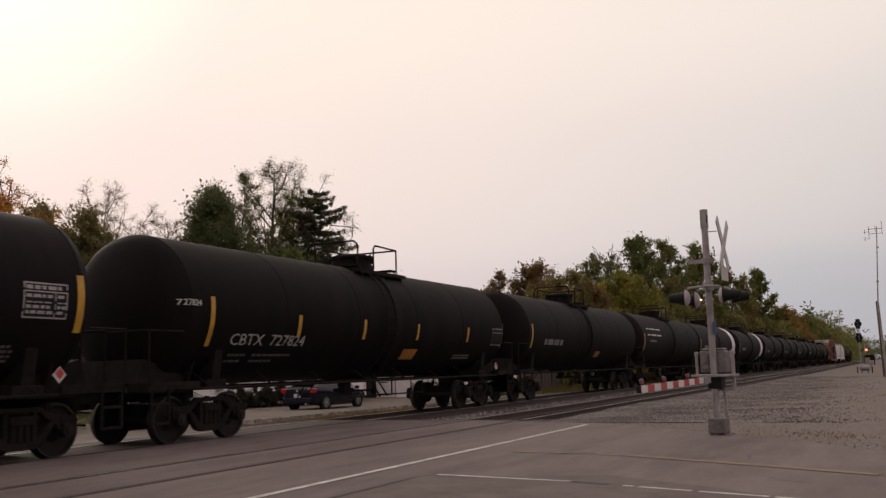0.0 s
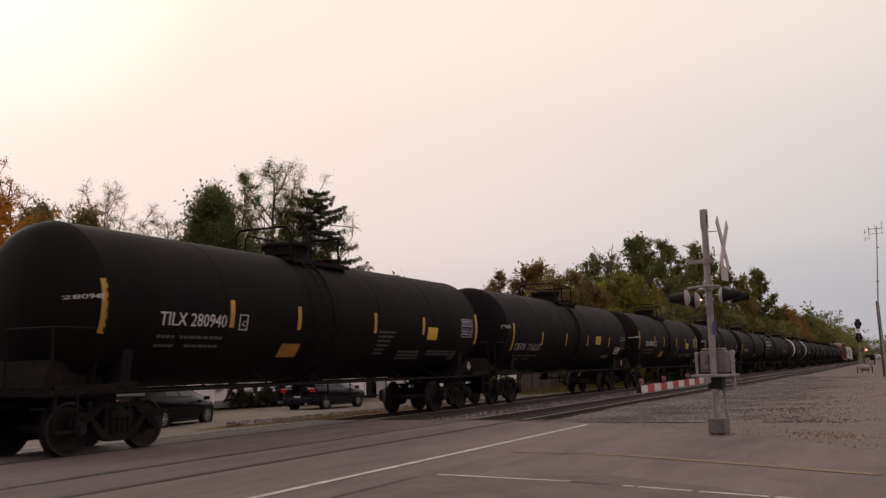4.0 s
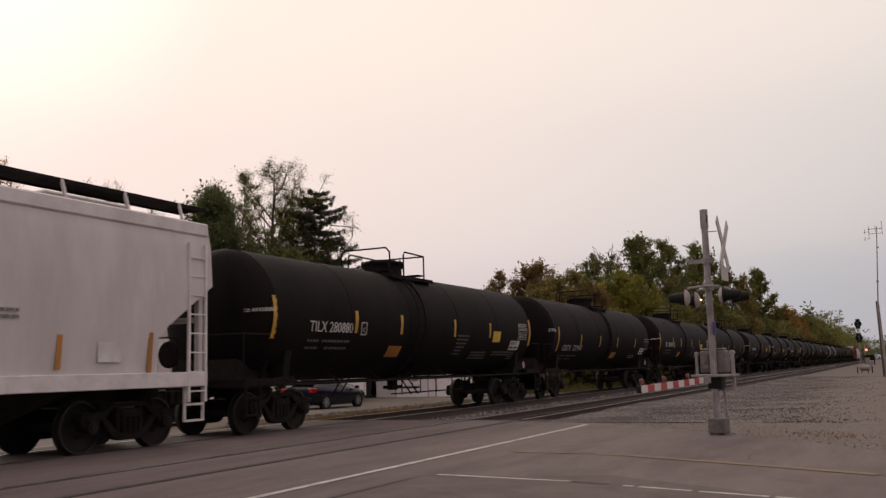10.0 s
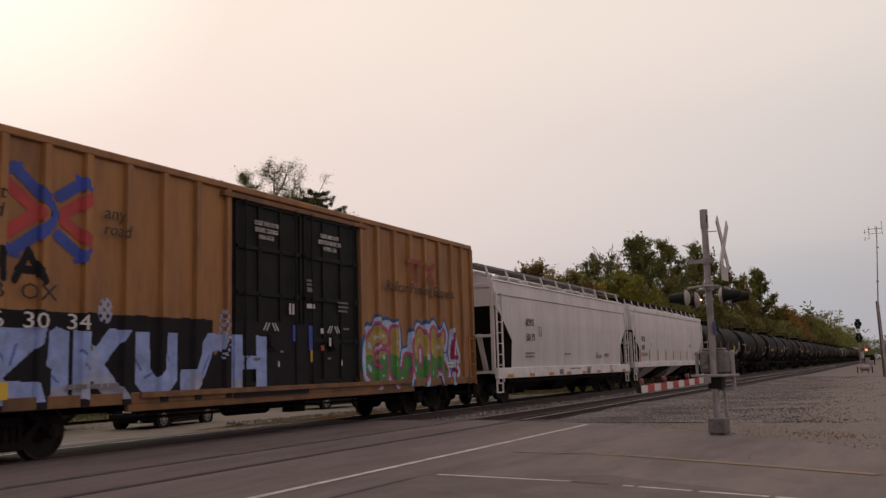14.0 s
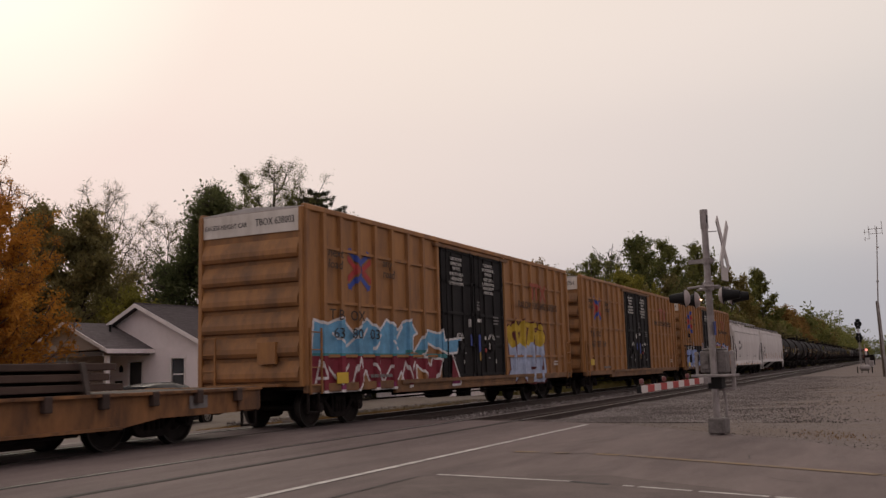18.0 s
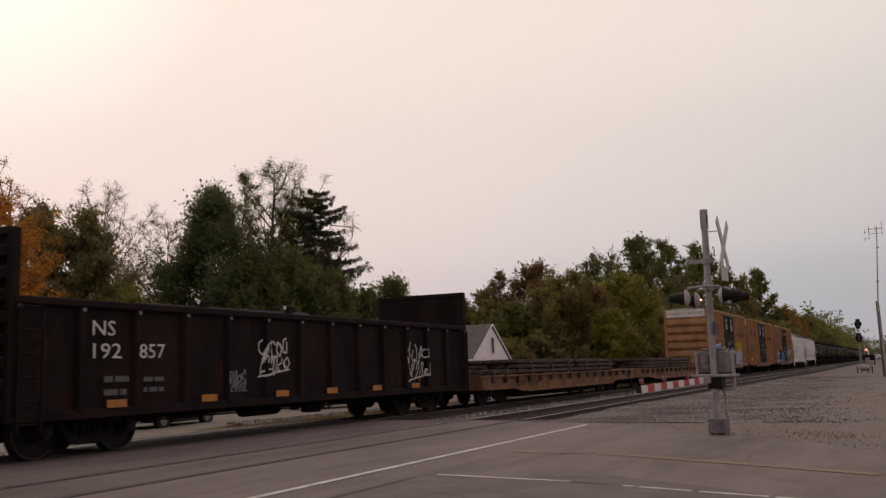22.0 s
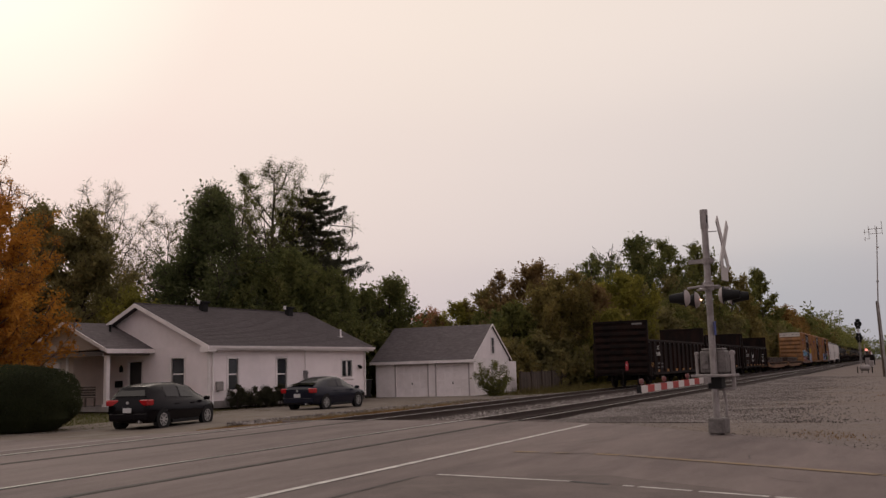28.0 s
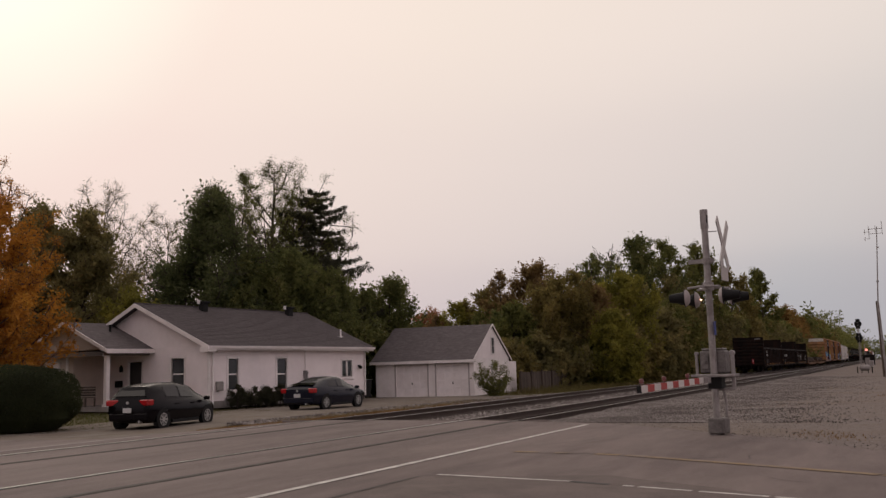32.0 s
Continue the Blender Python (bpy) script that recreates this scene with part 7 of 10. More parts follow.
def join_meshes(name, pairs, smooth=True):
    """One mesh from several (shape, material) pairs."""
    me = bpy.data.meshes.new(name)
    v, f, idx = [], [], []
    for i, (s, material) in enumerate(pairs):
        k = len(v)
        v += s.v
        f += [tuple(a + k for a in q) for q in s.f]
        idx += [i] * len(s.f)
        me.materials.append(material)
    me.from_pydata(v, [], f)
    me.polygons.foreach_set("material_index", idx)
    bm = bmesh.new()
    bm.from_mesh(me)
    bmesh.ops.recalc_face_normals(bm, faces=bm.faces[:])
    bm.to_mesh(me)
    bm.free()
    if smooth:
        me.shade_smooth()
        me.set_sharp_from_angle(angle=radians(38))
    return me


def wheelset_mesh():
    dark, bright = Shape(), Shape()
    dark.cyl((0, -0.98, 0), (0, 0.98, 0), 0.075, 12)
    for s in (-1, 1):
        prof = [(0.66, 0.30), (0.665, 0.485), (0.69, 0.487), (0.70, 0.458), (0.80, 0.452), (0.81, 0.40), (0.765, 0.375), (0.745, 0.20), (0.82, 0.13), (0.83, 0.0)]
        dark.lathe([(s * h, r) for h, r in prof], 28, "y")
        bright.lathe([(s * 0.705, 0.4585), (s * 0.795, 0.4535), (s * 0.8115, 0.448), (s * 0.8125, 0.425)], 28, "y", caps=False)
        dark.cyl((0, s * 0.94, 0), (0, s * 1.12, 0), 0.115, 14)
        dark.cyl((0, s * 1.12, 0), (0, s * 1.15, 0), 0.07, 8)
    return join_meshes("wheelset", [(dark, WHEEL), (bright, TREAD)])


def side_frame_mesh():
    s = Shape()
    outer = [(-1.12, 0.62), (-1.06, 0.70), (-0.62, 0.72), (-0.36, 0.86), (0.36, 0.86), (0.62, 0.72), (1.06, 0.70), (1.12, 0.62), (1.08, 0.47),
             (0.72, 0.47), (0.68, 0.56), (0.42, 0.27), (0.28, 0.22), (-0.28, 0.22), (-0.42, 0.27), (-0.68, 0.56), (-0.72, 0.47), (-1.08, 0.47)]
    s.prism(outer[:5] + outer[5:9] + outer[9:11] + [(0.50, 0.66), (0.36, 0.78), (-0.36, 0.78), (-0.50, 0.66)] + outer[15:], 0.92, 1.06)
    s.prism([(-0.68, 0.60), (-0.56, 0.62), (-0.26, 0.33), (0.26, 0.33), (0.56, 0.62), (0.68, 0.60), (0.40, 0.25), (0.26, 0.20), (-0.26, 0.20), (-0.40, 0.25)], 0.92, 1.06)
    s.box((-0.27, 0.99, 0.55), (0.09, 0.13, 0.5))
    s.box((0.27, 0.99, 0.55), (0.09, 0.13, 0.5))
    for k in (-0.13, 0, 0.13):
        for yy in (0.95, 1.03):
            s.cyl((k, yy, 0.32), (k, yy, 0.60), 0.055, 8)
    s.box((0, 0.99, 0.66), (0.44, 0.2, 0.14))
    for e in (-1, 1):
        s.box((e * 0.89, 0.99, 0.60), (0.26, 0.2, 0.1))
        s.box((e * 0.58, 0.96, 0.79), (0.10, 0.05, 0.22))
    return s.mesh("side_frame", STEEL_DARK, 0.012)


WHEELSET, SIDE_FRAME = wheelset_mesh(), side_frame_mesh()
SIDE_FRAME_FAR = SIDE_FRAME.copy()
SIDE_FRAME_FAR.transform(Matrix.Scale(-1, 4, (0, 1, 0)))
SIDE_FRAME_FAR.flip_normals()
BOLSTER = Shape().box((0, 0, 0.62), (0.42, 1.9, 0.24)).box((0, 0, 0.80), (0.5, 0.6, 0.14)).box((0.5, 0, 0.45), (0.06, 1.5, 0.12)).box((-0.5, 0, 0.45), (0.06, 1.5, 0.12)).mesh("truck", STEEL_DARK, 0.01)
WHEELS = []


def truck(car, x):
    t = part("truck", BOLSTER, None, car, loc=(x, 0, 0))
    part("side_frame", SIDE_FRAME_FAR, None, t)
    part("side_frame", SIDE_FRAME, None, t)
    for k in (-0.89, 0.89):
        WHEELS.append(part("wheelset", WHEELSET, None, t, loc=(k, 0, 0.458)))


def coupler(car, x, sign):
    s = Shape()
    s.box((x + sign * 0.02, 0, 0.86), (0.5, 0.14, 0.16))
    s.box((x + sign * 0.30, 0.03, 0.86), (0.22, 0.26, 0.28))
    s.box((x + sign * 0.36, -0.12, 0.86), (0.16, 0.10, 0.26))
    part("coupler", s, STEEL_DARK, car, bevel=0.02)
    a = Shape()
    path = [(x, 0.25, 0.72), (x + sign * 0.15, 0.27, 0.55), (x + sign * 0.35, 0.26, 0.45), (x + sign * 0.55, 0.2, 0.43)]
    part("air_hose", a.tube(path, 0.022), STEEL_DARK, car)


TR, TZ = 1.50, 2.60     # tank radius and axis height


def wrap(me, r=TR + 0.004, zc=TZ):
    """Lay a flat mesh (xz plane, z from the axis) round the near side of a tank."""
    for v in me.vertices:
        a = (v.co.z - zc) / r
        over = min(max(abs(v.co.x) - 7.72, 0.0) / 0.62, 0.95)
        q = r * math.sqrt(1 - over * over) + 0.012 * (over > 0) - v.co.y
        v.co = (v.co.x, -q * math.cos(a), zc + q * math.sin(a))
    return me


def curved_panel(name, x, z, w, h, material, car, label=""):
    s, n = Shape(), max(2, int(h / 0.12))
    for i in range(n):
        s.box((x, 0, z - h / 2 + (i + 0.5) * h / n), (w, 0.006, h / n))
    return part(name, wrap(s.mesh(name, material)), None, car, label)


def tank_text(text, x, z, width, size, material, car, name="lettering", proud=0.0):
    me = lettering(text, size, 0.005, width)
    for v in me.vertices:
        v.co.y -= proud
        v.co.x += x
        v.co.z += z
    me.materials.clear()
    me.materials.append(material)
    ob = new(name, wrap(me))
    ob.parent = car
    return ob


def tank_bars(rows, material, car, name="stencil_lines"):
    s = Shape()
    rr = random.Random(len(rows))
    for x, z, length, h in rows:
        k = x
        while k < x + length - h:
            w = min(h * rr.uniform(1.0, 3.0), x + length - k)
            s.box((k + w / 2, 0, z), (w, 0.005, h))
            k += w + h * 0.6
    part(name, wrap(s.mesh(name, material)), None, car)


def tank_shell(material, waist=True):
    s = Shape()
    prof = []
    for i in range(7):
        a = math.pi / 2 * i / 6
        prof.append((-7.72 - 0.62 * math.cos(a), TR * math.sin(a) * 0.998 + 0.001))
    seams = [-7.70, -4.6, -1.55, 1.55, 4.6, 7.70]
    for q in seams:
        prof += [(q - 0.02, TR), (q - 0.012, TR + 0.007), (q + 0.012, TR + 0.007), (q + 0.02, TR)]
    for i in range(6, -1, -1):
        a = math.pi / 2 * i / 6
        prof.append((7.72 + 0.62 * math.cos(a), TR * math.sin(a) * 0.998 + 0.001))
    s.lathe(prof, 56, "x", (0, 0, TZ))
    return s.mesh("tank", material, smooth=True)


SHELL = tank_shell(TANK)


def tank_car_base(label, offset=0.0, tc=6.95, material=None, group="cars of the train"):
    """Tank, manway, top platform, ladders, ends, trucks; offset: where the platform sits along the car."""
    car = thing("tank_car", label, "tank car", group)
    shell = part("tank", SHELL, None, car)
    if material:
        shell.data = SHELL.copy()
        shell.data.materials[0] = material
    # stub sill shoes that carry the tank's heads
    for e in (-1, 1):
        part("head_shoe", Shape().prism([(e * 7.15, 0.98), (e * 8.55, 0.98), (e * 8.25, 1.62), (e * 7.15, 1.30)][::e], -0.85, 0.85, "y"), STEEL_DARK, car)
    # manway and valve housing
    m = Shape()
    m.cyl((offset - 0.15, 0, 4.02), (offset - 0.15, 0, 4.38), 0.55, 24)
    m.cyl((offset - 0.15, 0, 4.38), (offset - 0.15, 0, 4.44), 0.63, 24)
    m.cyl((offset - 0.15, 0, 4.44), (offset - 0.15, 0, 4.50), 0.50, 24, 0.42)
    for i in range(8):
        a = i * math.pi / 4
        m.cyl((offset - 0.15 + 0.6 * math.cos(a), 0.6 * math.sin(a), 4.26), (offset - 0.15 + 0.6 * math.cos(a), 0.6 * math.sin(a), 4.48), 0.03, 6)
    part("manway", m, STEEL_DARK, car, smooth=True)
    v = Shape()
    v.cyl((offset + 0.72, 0, 4.02), (offset + 0.72, 0, 4.28), 0.16, 12)
    v.box((offset + 0.72, 0, 4.31), (0.18, 0.18, 0.08))
    part("safety_valve", v, STEEL_DARK, car)
    # grating round the manway
    g = Shape()
    for yy in (-0.80, 0.80):
        g.box((offset + 0.0, yy, 3.92), (2.5, 0.32, 0.04))
        g.box((offset + 0.0, yy * 1.18, 3.92), (2.5, 0.03, 0.10))
    for k in (-1.0, 0.9):
        g.box((offset + k, 0, 4.10), (0.34, 1.5, 0.04))
    for k in (-1.1, 0.0, 1.0):
        for yy in (-1, 1):
            g.box((offset + k, yy * 0.82, 3.82), (0.06, 0.24, 0.2))
    part("top_platform", g, STEEL_DARK, car)
    # railings: hoops round the platform
    for path in ([(-1.13, -0.80, 3.9), (-1.13, -0.80, 4.62), (-1.13, -0.68, 4.75), (-1.13, 0.68, 4.75), (-1.13, 0.80, 4.62), (-1.13, 0.80, 3.9)],
                 [(-0.31, -0.80, 3.9), (-0.31, -0.80, 4.60), (-0.22, -0.80, 4.70), (0.97, -0.80, 4.68), (0.97, -0.80, 3.86)],
                 [(0.97, -0.80, 4.68), (0.97, 0.80, 4.68), (0.97, 0.80, 3.9)],
                 [(-0.75, 0.80, 3.9), (-0.75, 0.80, 4.60), (-0.65, 0.80, 4.70), (0.97, 0.80, 4.68)]):
        part("railing", Shape().tube([(x + offset, y, z) for x, y, z in path], 0.024), STEEL_DARK, car)
    # side ladders
    for side in (-1, 1):
        la = Shape()
        for dx in (-0.2, 0.2):
            path = []
            for i in range(9):
                a = radians(62 - i * 15)
                path.append((offset - 0.75 + dx, side * (TR + 0.12) * math.cos(a), TZ + (TR + 0.12) * math.sin(a)))
            path.append((offset - 0.75 + dx, side * 1.30, 0.62))
            la.tube(path, 0.022, 5)
        for i in range(12):
            a = radians(58 - i * 11)
            y, z = side * (TR + 0.12) * math.cos(a), TZ + (TR + 0.12) * math.sin(a)
            if i > 9:
                y, z = side * 1.30, 1.28 - (i - 9) * 0.3
            la.cyl((offset - 0.95, y, z), (offset - 0.55, y, z), 0.014, 5)
        part("ladder", la, STEEL_DARK, car)
    # waist band round the middle
    wb = Shape().lathe([(offset - 0.35, TR + 0.002), (offset - 0.35, TR + 0.03), (offset - 0.05, TR + 0.03), (offset - 0.05, TR + 0.002)], 56, "x", (0, 0, TZ))
    part("waist_band", wb, material or TANK, car, smooth=True)
    # bottom outlet and skid
    o = Shape()
    o.cyl((0, 0, 1.12), (0, 0, 0.72), 0.16, 12)
    o.box((0, 0, 0.80), (0.5, 0.34, 0.1)).box((0, 0, 1.05), (1.5, 0.5, 0.12)).cyl((0, -0.9, 0.78), (0, 0, 0.78), 0.03, 6)
    for k in (-1.6, -0.5, 0.5, 1.6, 2.3):
        o.cyl((k, -1.2, 1.02), (k, -1.2, 0.62), 0.02, 5)
    o.tube([(-2.2, -1.2, 0.66), (2.3, -1.2, 0.66)], 0.02, 5)
    part("bottom_outlet", o, STEEL_DARK, car)
    # long grab pipe along each side
    for side in (-1, 1):
        pr = Shape()
        pr.tube([(-8.0, side * 1.38, 1.04), (8.0, side * 1.38, 1.04)], 0.03)
        for k in range(-7, 8, 2):
            pr.tube([(k, side * 1.38, 1.04), (k, side * 0.85, 1.38)], 0.02, 5)
        part("running_pipe", pr, STEEL_DARK, car)
    for e in (-1, 1):
        st = Shape()
        st.box((e * 7.6, 0, 0.98), (2.9, 0.36, 0.30))
        st.box((e * tc, 0, 1.12), (0.6, 2.4, 0.18))
        st.prism([(-1.15, 1.05), (1.15, 1.05), (1.28, 1.9), (1.05, 1.75), (0.6, 1.45), (-0.6, 1.45), (-1.05, 1.75), (-1.28, 1.9)], e * tc - 0.12, e * tc + 0.12, "x")
        st.prism([(-0.9, 1.05), (0.9, 1.05), (1.1, 1.6), (-1.1, 1.6)], e * (tc + 0.55) - 0.03, e * (tc + 0.55) + 0.03, "x")
        part("stub_sill", st, STEEL_DARK, car, bevel=0.008)
        w = Shape()
        w.box((e * 8.45, 0, 1.16), (0.62, 2.9, 0.05)).box((e * 8.74, 0, 1.10), (0.05, 2.9, 0.16))
        for sy in (-1, 1):
            w.box((e * 8.05, sy * 1.38, 1.12), (1.3, 0.12, 0.14))
        part("end_platform", w, STEEL_DARK, car)
        r = Shape()
        r.tube([(e * 8.74, -1.42, 1.15), (e * 8.74, -1.42, 2.12), (e * 8.74, -0.35, 2.12), (e * 8.74, -0.35, 1.15)], 0.02)
        r.tube([(e * 8.74, 1.42, 1.15), (e * 8.74, 1.42, 2.12), (e * 8.74, 0.35, 2.12), (e * 8.74, 0.35, 1.15)], 0.02)
        r.tube([(e * 8.74, -1.42, 2.12), (e * 7.9, -1.46, 2.12)], 0.02)
        part("end_railing", r, STEEL_DARK, car)
        stp = Shape()
        for sy in (-1, 1):
            for q in (0.45, 0.8):
                stp.box((e * 8.45, sy * 1.42, q), (0.45, 0.04, 0.05))
            for dx in (-0.22, 0.22):
                stp.box((e * 8.45 + dx, sy * 1.42, 0.80), (0.04, 0.05, 0.75))
        part("sill_step", stp, STEEL_DARK, car)
        coupler(car, e * 8.85, e)
        truck(car, e * tc)
    b = Shape()
    b.lathe([(-8.86, 0.25), (-8.84, 0.29), (-8.80, 0.29), (-8.78, 0.25)], 16, "x", (0, 0.5, 1.75))
    b.cyl((-8.82, 0.5, 1.75), (-8.6, 0.5, 1.75), 0.04, 6)
    part("brake_wheel", b, STEEL_DARK, car)
    return car


def placard(car, x, z, material, y=None):
    s = Shape()
    s.box((x, -1.30 if y is None else y, z), (0.19, 0.012, 0.19), 0, 45, 0)
    p = part("placard", s, WHITE_INK, car, "white and red diamond placard")
    part("placard_face", Shape().box((x, (-1.30 if y is None else y) - 0.009, z + 0.02), (0.13, 0.006, 0.13), 0, 45, 0), material, p)


def data_panel(x, z, car):
    curved_panel("data_panel", x, z, 0.85, 0.56, BOX_BLACK, car, "black test-data panel with stencilled lines")
    pale = mat("panel_stencil", (0.30, 0.285, 0.275), 0.7, var=0.25, scale=9, bump=0)
    for dx, dz, w, h in ((0, 0.27, 0.84, 0.025), (0, 0.14, 0.84, 0.02), (0, -0.27, 0.84, 0.025), (-0.41, 0, 0.025, 0.54), (0.41, 0, 0.025, 0.54), (0.18, -0.06, 0.02, 0.40)):
        curved_panel("panel_line", x + dx, z + dz, w, h, pale, car)
    tank_bars([(x - 0.37, z + 0.205, 0.74, 0.06)] + [(x - 0.37, z + 0.07 - 0.085 * i, 0.50, 0.05) for i in range(4)] + [(x + 0.22, z + 0.07 - 0.085 * i, 0.17, 0.05) for i in range(4)], pale, car)


def tank_a(number):
    """Newer black car: bold white marks, many yellow strips, yellow panel."""
    car = tank_car_base("black tank car with bold white lettering and yellow reflective strips", -0.30, 6.95)
    tank_text("TILX " + number, -6.42, 2.22, 1.86, 0.36, WHITE_INK, car)
    for x, h in ((-7.75, 0.95), (-4.39, 0.55), (-2.05, 0.52), (1.33, 0.52), (4.03, 0.48), (7.67, 0.95)):
        curved_panel("reflective_strip", x, 2.50, 0.13, h, YELLOW, car)
    curved_panel("stencil_panel", 4.62, 2.30, 0.62, 0.36, YELLOW_PANEL, car, "yellow stencilled panel")
    curved_panel("worn_panel", -2.18, 1.74, 0.70, 0.34, ORANGE_PANEL, car, "worn orange panel")
    # framed plate letter
    for k, (dx, dz, w, h) in enumerate(((0, 0.15, 0.27, 0.022), (0, -0.15, 0.27, 0.022), (-0.125, 0, 0.022, 0.30), (0.125, 0, 0.022, 0.30))):
        curved_panel("plate_frame", -4.02 + dx, 2.34 + dz, w, h, WHITE_INK, car)
    tank_text("C", -4.07, 2.26, 0.11, 0.16, WHITE_INK, car)
    tank_bars([(-6.4, 2.00, 0.5, 0.06), (-5.8, 2.00, 1.2, 0.06), (-6.4, 1.82, 0.5, 0.06), (-5.6, 1.82, 0.95, 0.06)], DIM_INK, car)
    tank_bars([(1.55, 2.28 - 0.12 * i, 0.85 - 0.07 * i, 0.05) for i in range(6)], DIM_INK, car)
    tank_bars([(2.9, 1.74 - 0.11 * i, 1.3, 0.06) for i in range(3)] + [(4.6, 1.76 - 0.1 * i, 1.5, 0.06) for i in range(2)], DIM_INK, car)
    data_panel(6.98, 2.52, car)
    if number == "280880":
        curved_panel("warning_panel", 6.35, 2.02, 0.85, 0.34, WHITE_INK, car, "white warning panel with black lettering")
        tank_text("TOXIC BY", 5.99, 2.05, 0.55, 0.14, BLACK_INK, car, proud=0.006)
        tank_text("INHALATION", 5.99, 1.90, 0.72, 0.14, BLACK_INK, car, proud=0.006)
    tank_bars([(6.15, 1.76 - 0.09 * i, 0.45, 0.05) for i in range(4)], DIM_INK, car)
    placard(car, 7.45, 1.36, RED_INK)
    tank_text(number, -8.2, 2.62, 0.42, 0.13, WHITE_INK, car)
    return car


def tank_b(number, sign=False):
    """Older black car: spaced grey lettering, sparse strips."""
    car = tank_car_base("grimy black tank car with spaced grey lettering", 0.65, 6.63)
    tank_text("CBTX  " + number, -6.85 if number == "716215" else -6.45, 1.86, 2.6, 0.36, mat("worn_grey_lettering", (0.34, 0.33, 0.31), 0.7, var=0.3, scale=8, bump=0) if number in ("727824", "716215", "727947") else GREY_INK, car)
    for x, h in ((-7.1, 1.0), (-4.13, 0.5), (-1.29, 0.5), (1.6, 0.45), (4.97, 0.45), (7.95, 0.9)):
        curved_panel("reflective_strip", x, 2.32, 0.12, h, YELLOW, car)
    if number == "716215":
        curved_panel("stencil_panel", 3.2, 2.36, 0.72, 0.36, YELLOW_PANEL, car, "yellow stencilled panel")
        tank_bars([(2.92, 2.44 - 0.08 * i, 0.56, 0.04) for i in range(3)], BLACK_INK, car)
    else:
        curved_panel("worn_panel", 1.44, 1.65, 0.8, 0.34, ORANGE_PANEL, car, "worn orange panel")
    tank_bars([(-6.3, 1.62, 0.6, 0.06), (-5.5, 1.62, 1.4, 0.06), (-6.3, 1.46, 0.5, 0.06), (-5.5, 1.46, 0.8, 0.06)], DIM_INK, car)
    tank_bars([(4.4, 1.62 - 0.1 * i, 1.2, 0.06) for i in range(2)], GREY_INK, car)
    data_panel(7.3, 2.29, car)
    if sign:
        curved_panel("warning_panel", 6.6, 1.90, 0.84, 0.34, WHITE_INK, car, "white warning panel with black lettering")
        tank_text("TOXIC BY", 6.26, 1.93, 0.55, 0.14, BLACK_INK, car, proud=0.006)
        tank_text("INHALATION", 6.24, 1.78, 0.72, 0.14, BLACK_INK, car, proud=0.006)
    placard(car, 7.55, 1.34, RED_INK)
    tank_text(number, -8.0, 2.62, 0.55, 0.17, WHITE_INK, car)
    return car


def tank_c(kind):
    """Cars farther ahead: one lettered, two with a white band."""
    car = tank_car_base({"name": "black tank car with a short white name panel", "band": "black tank car with a wide white band at its end",
                         "plain": "dull black tank car with faint lettering"}[kind], 0.3, 6.8)
    if kind == "name":
        tank_bars([(-6.6, 3.0, 3.2, 0.42)], WHITE_INK, car, "name_bars")
        tank_bars([(-6.2, 2.5, 1.6, 0.10)], GREY_INK, car)
    if kind == "band":
        part("white_band", Shape().lathe([(6.2, TR + 0.002), (6.2, TR + 0.012), (7.7, TR + 0.012), (7.7, TR + 0.002)], 48, "x", (0, 0, TZ)), HOPPER_WHITE, car, smooth=True)
        tank_bars([(-6.0, 2.3, 2.2, 0.25)], GREY_INK, car)
    if kind == "plain":
        tank_bars([(-6.0, 2.2, 2.2, 0.22)], GREY_INK, car)
        curved_panel("worn_panel", 1.4, 1.7, 0.7, 0.3, ORANGE_PANEL, car)
    curved_panel("reflective_strip", -7.4, 2.4, 0.13, 0.9, YELLOW, car)
    return car


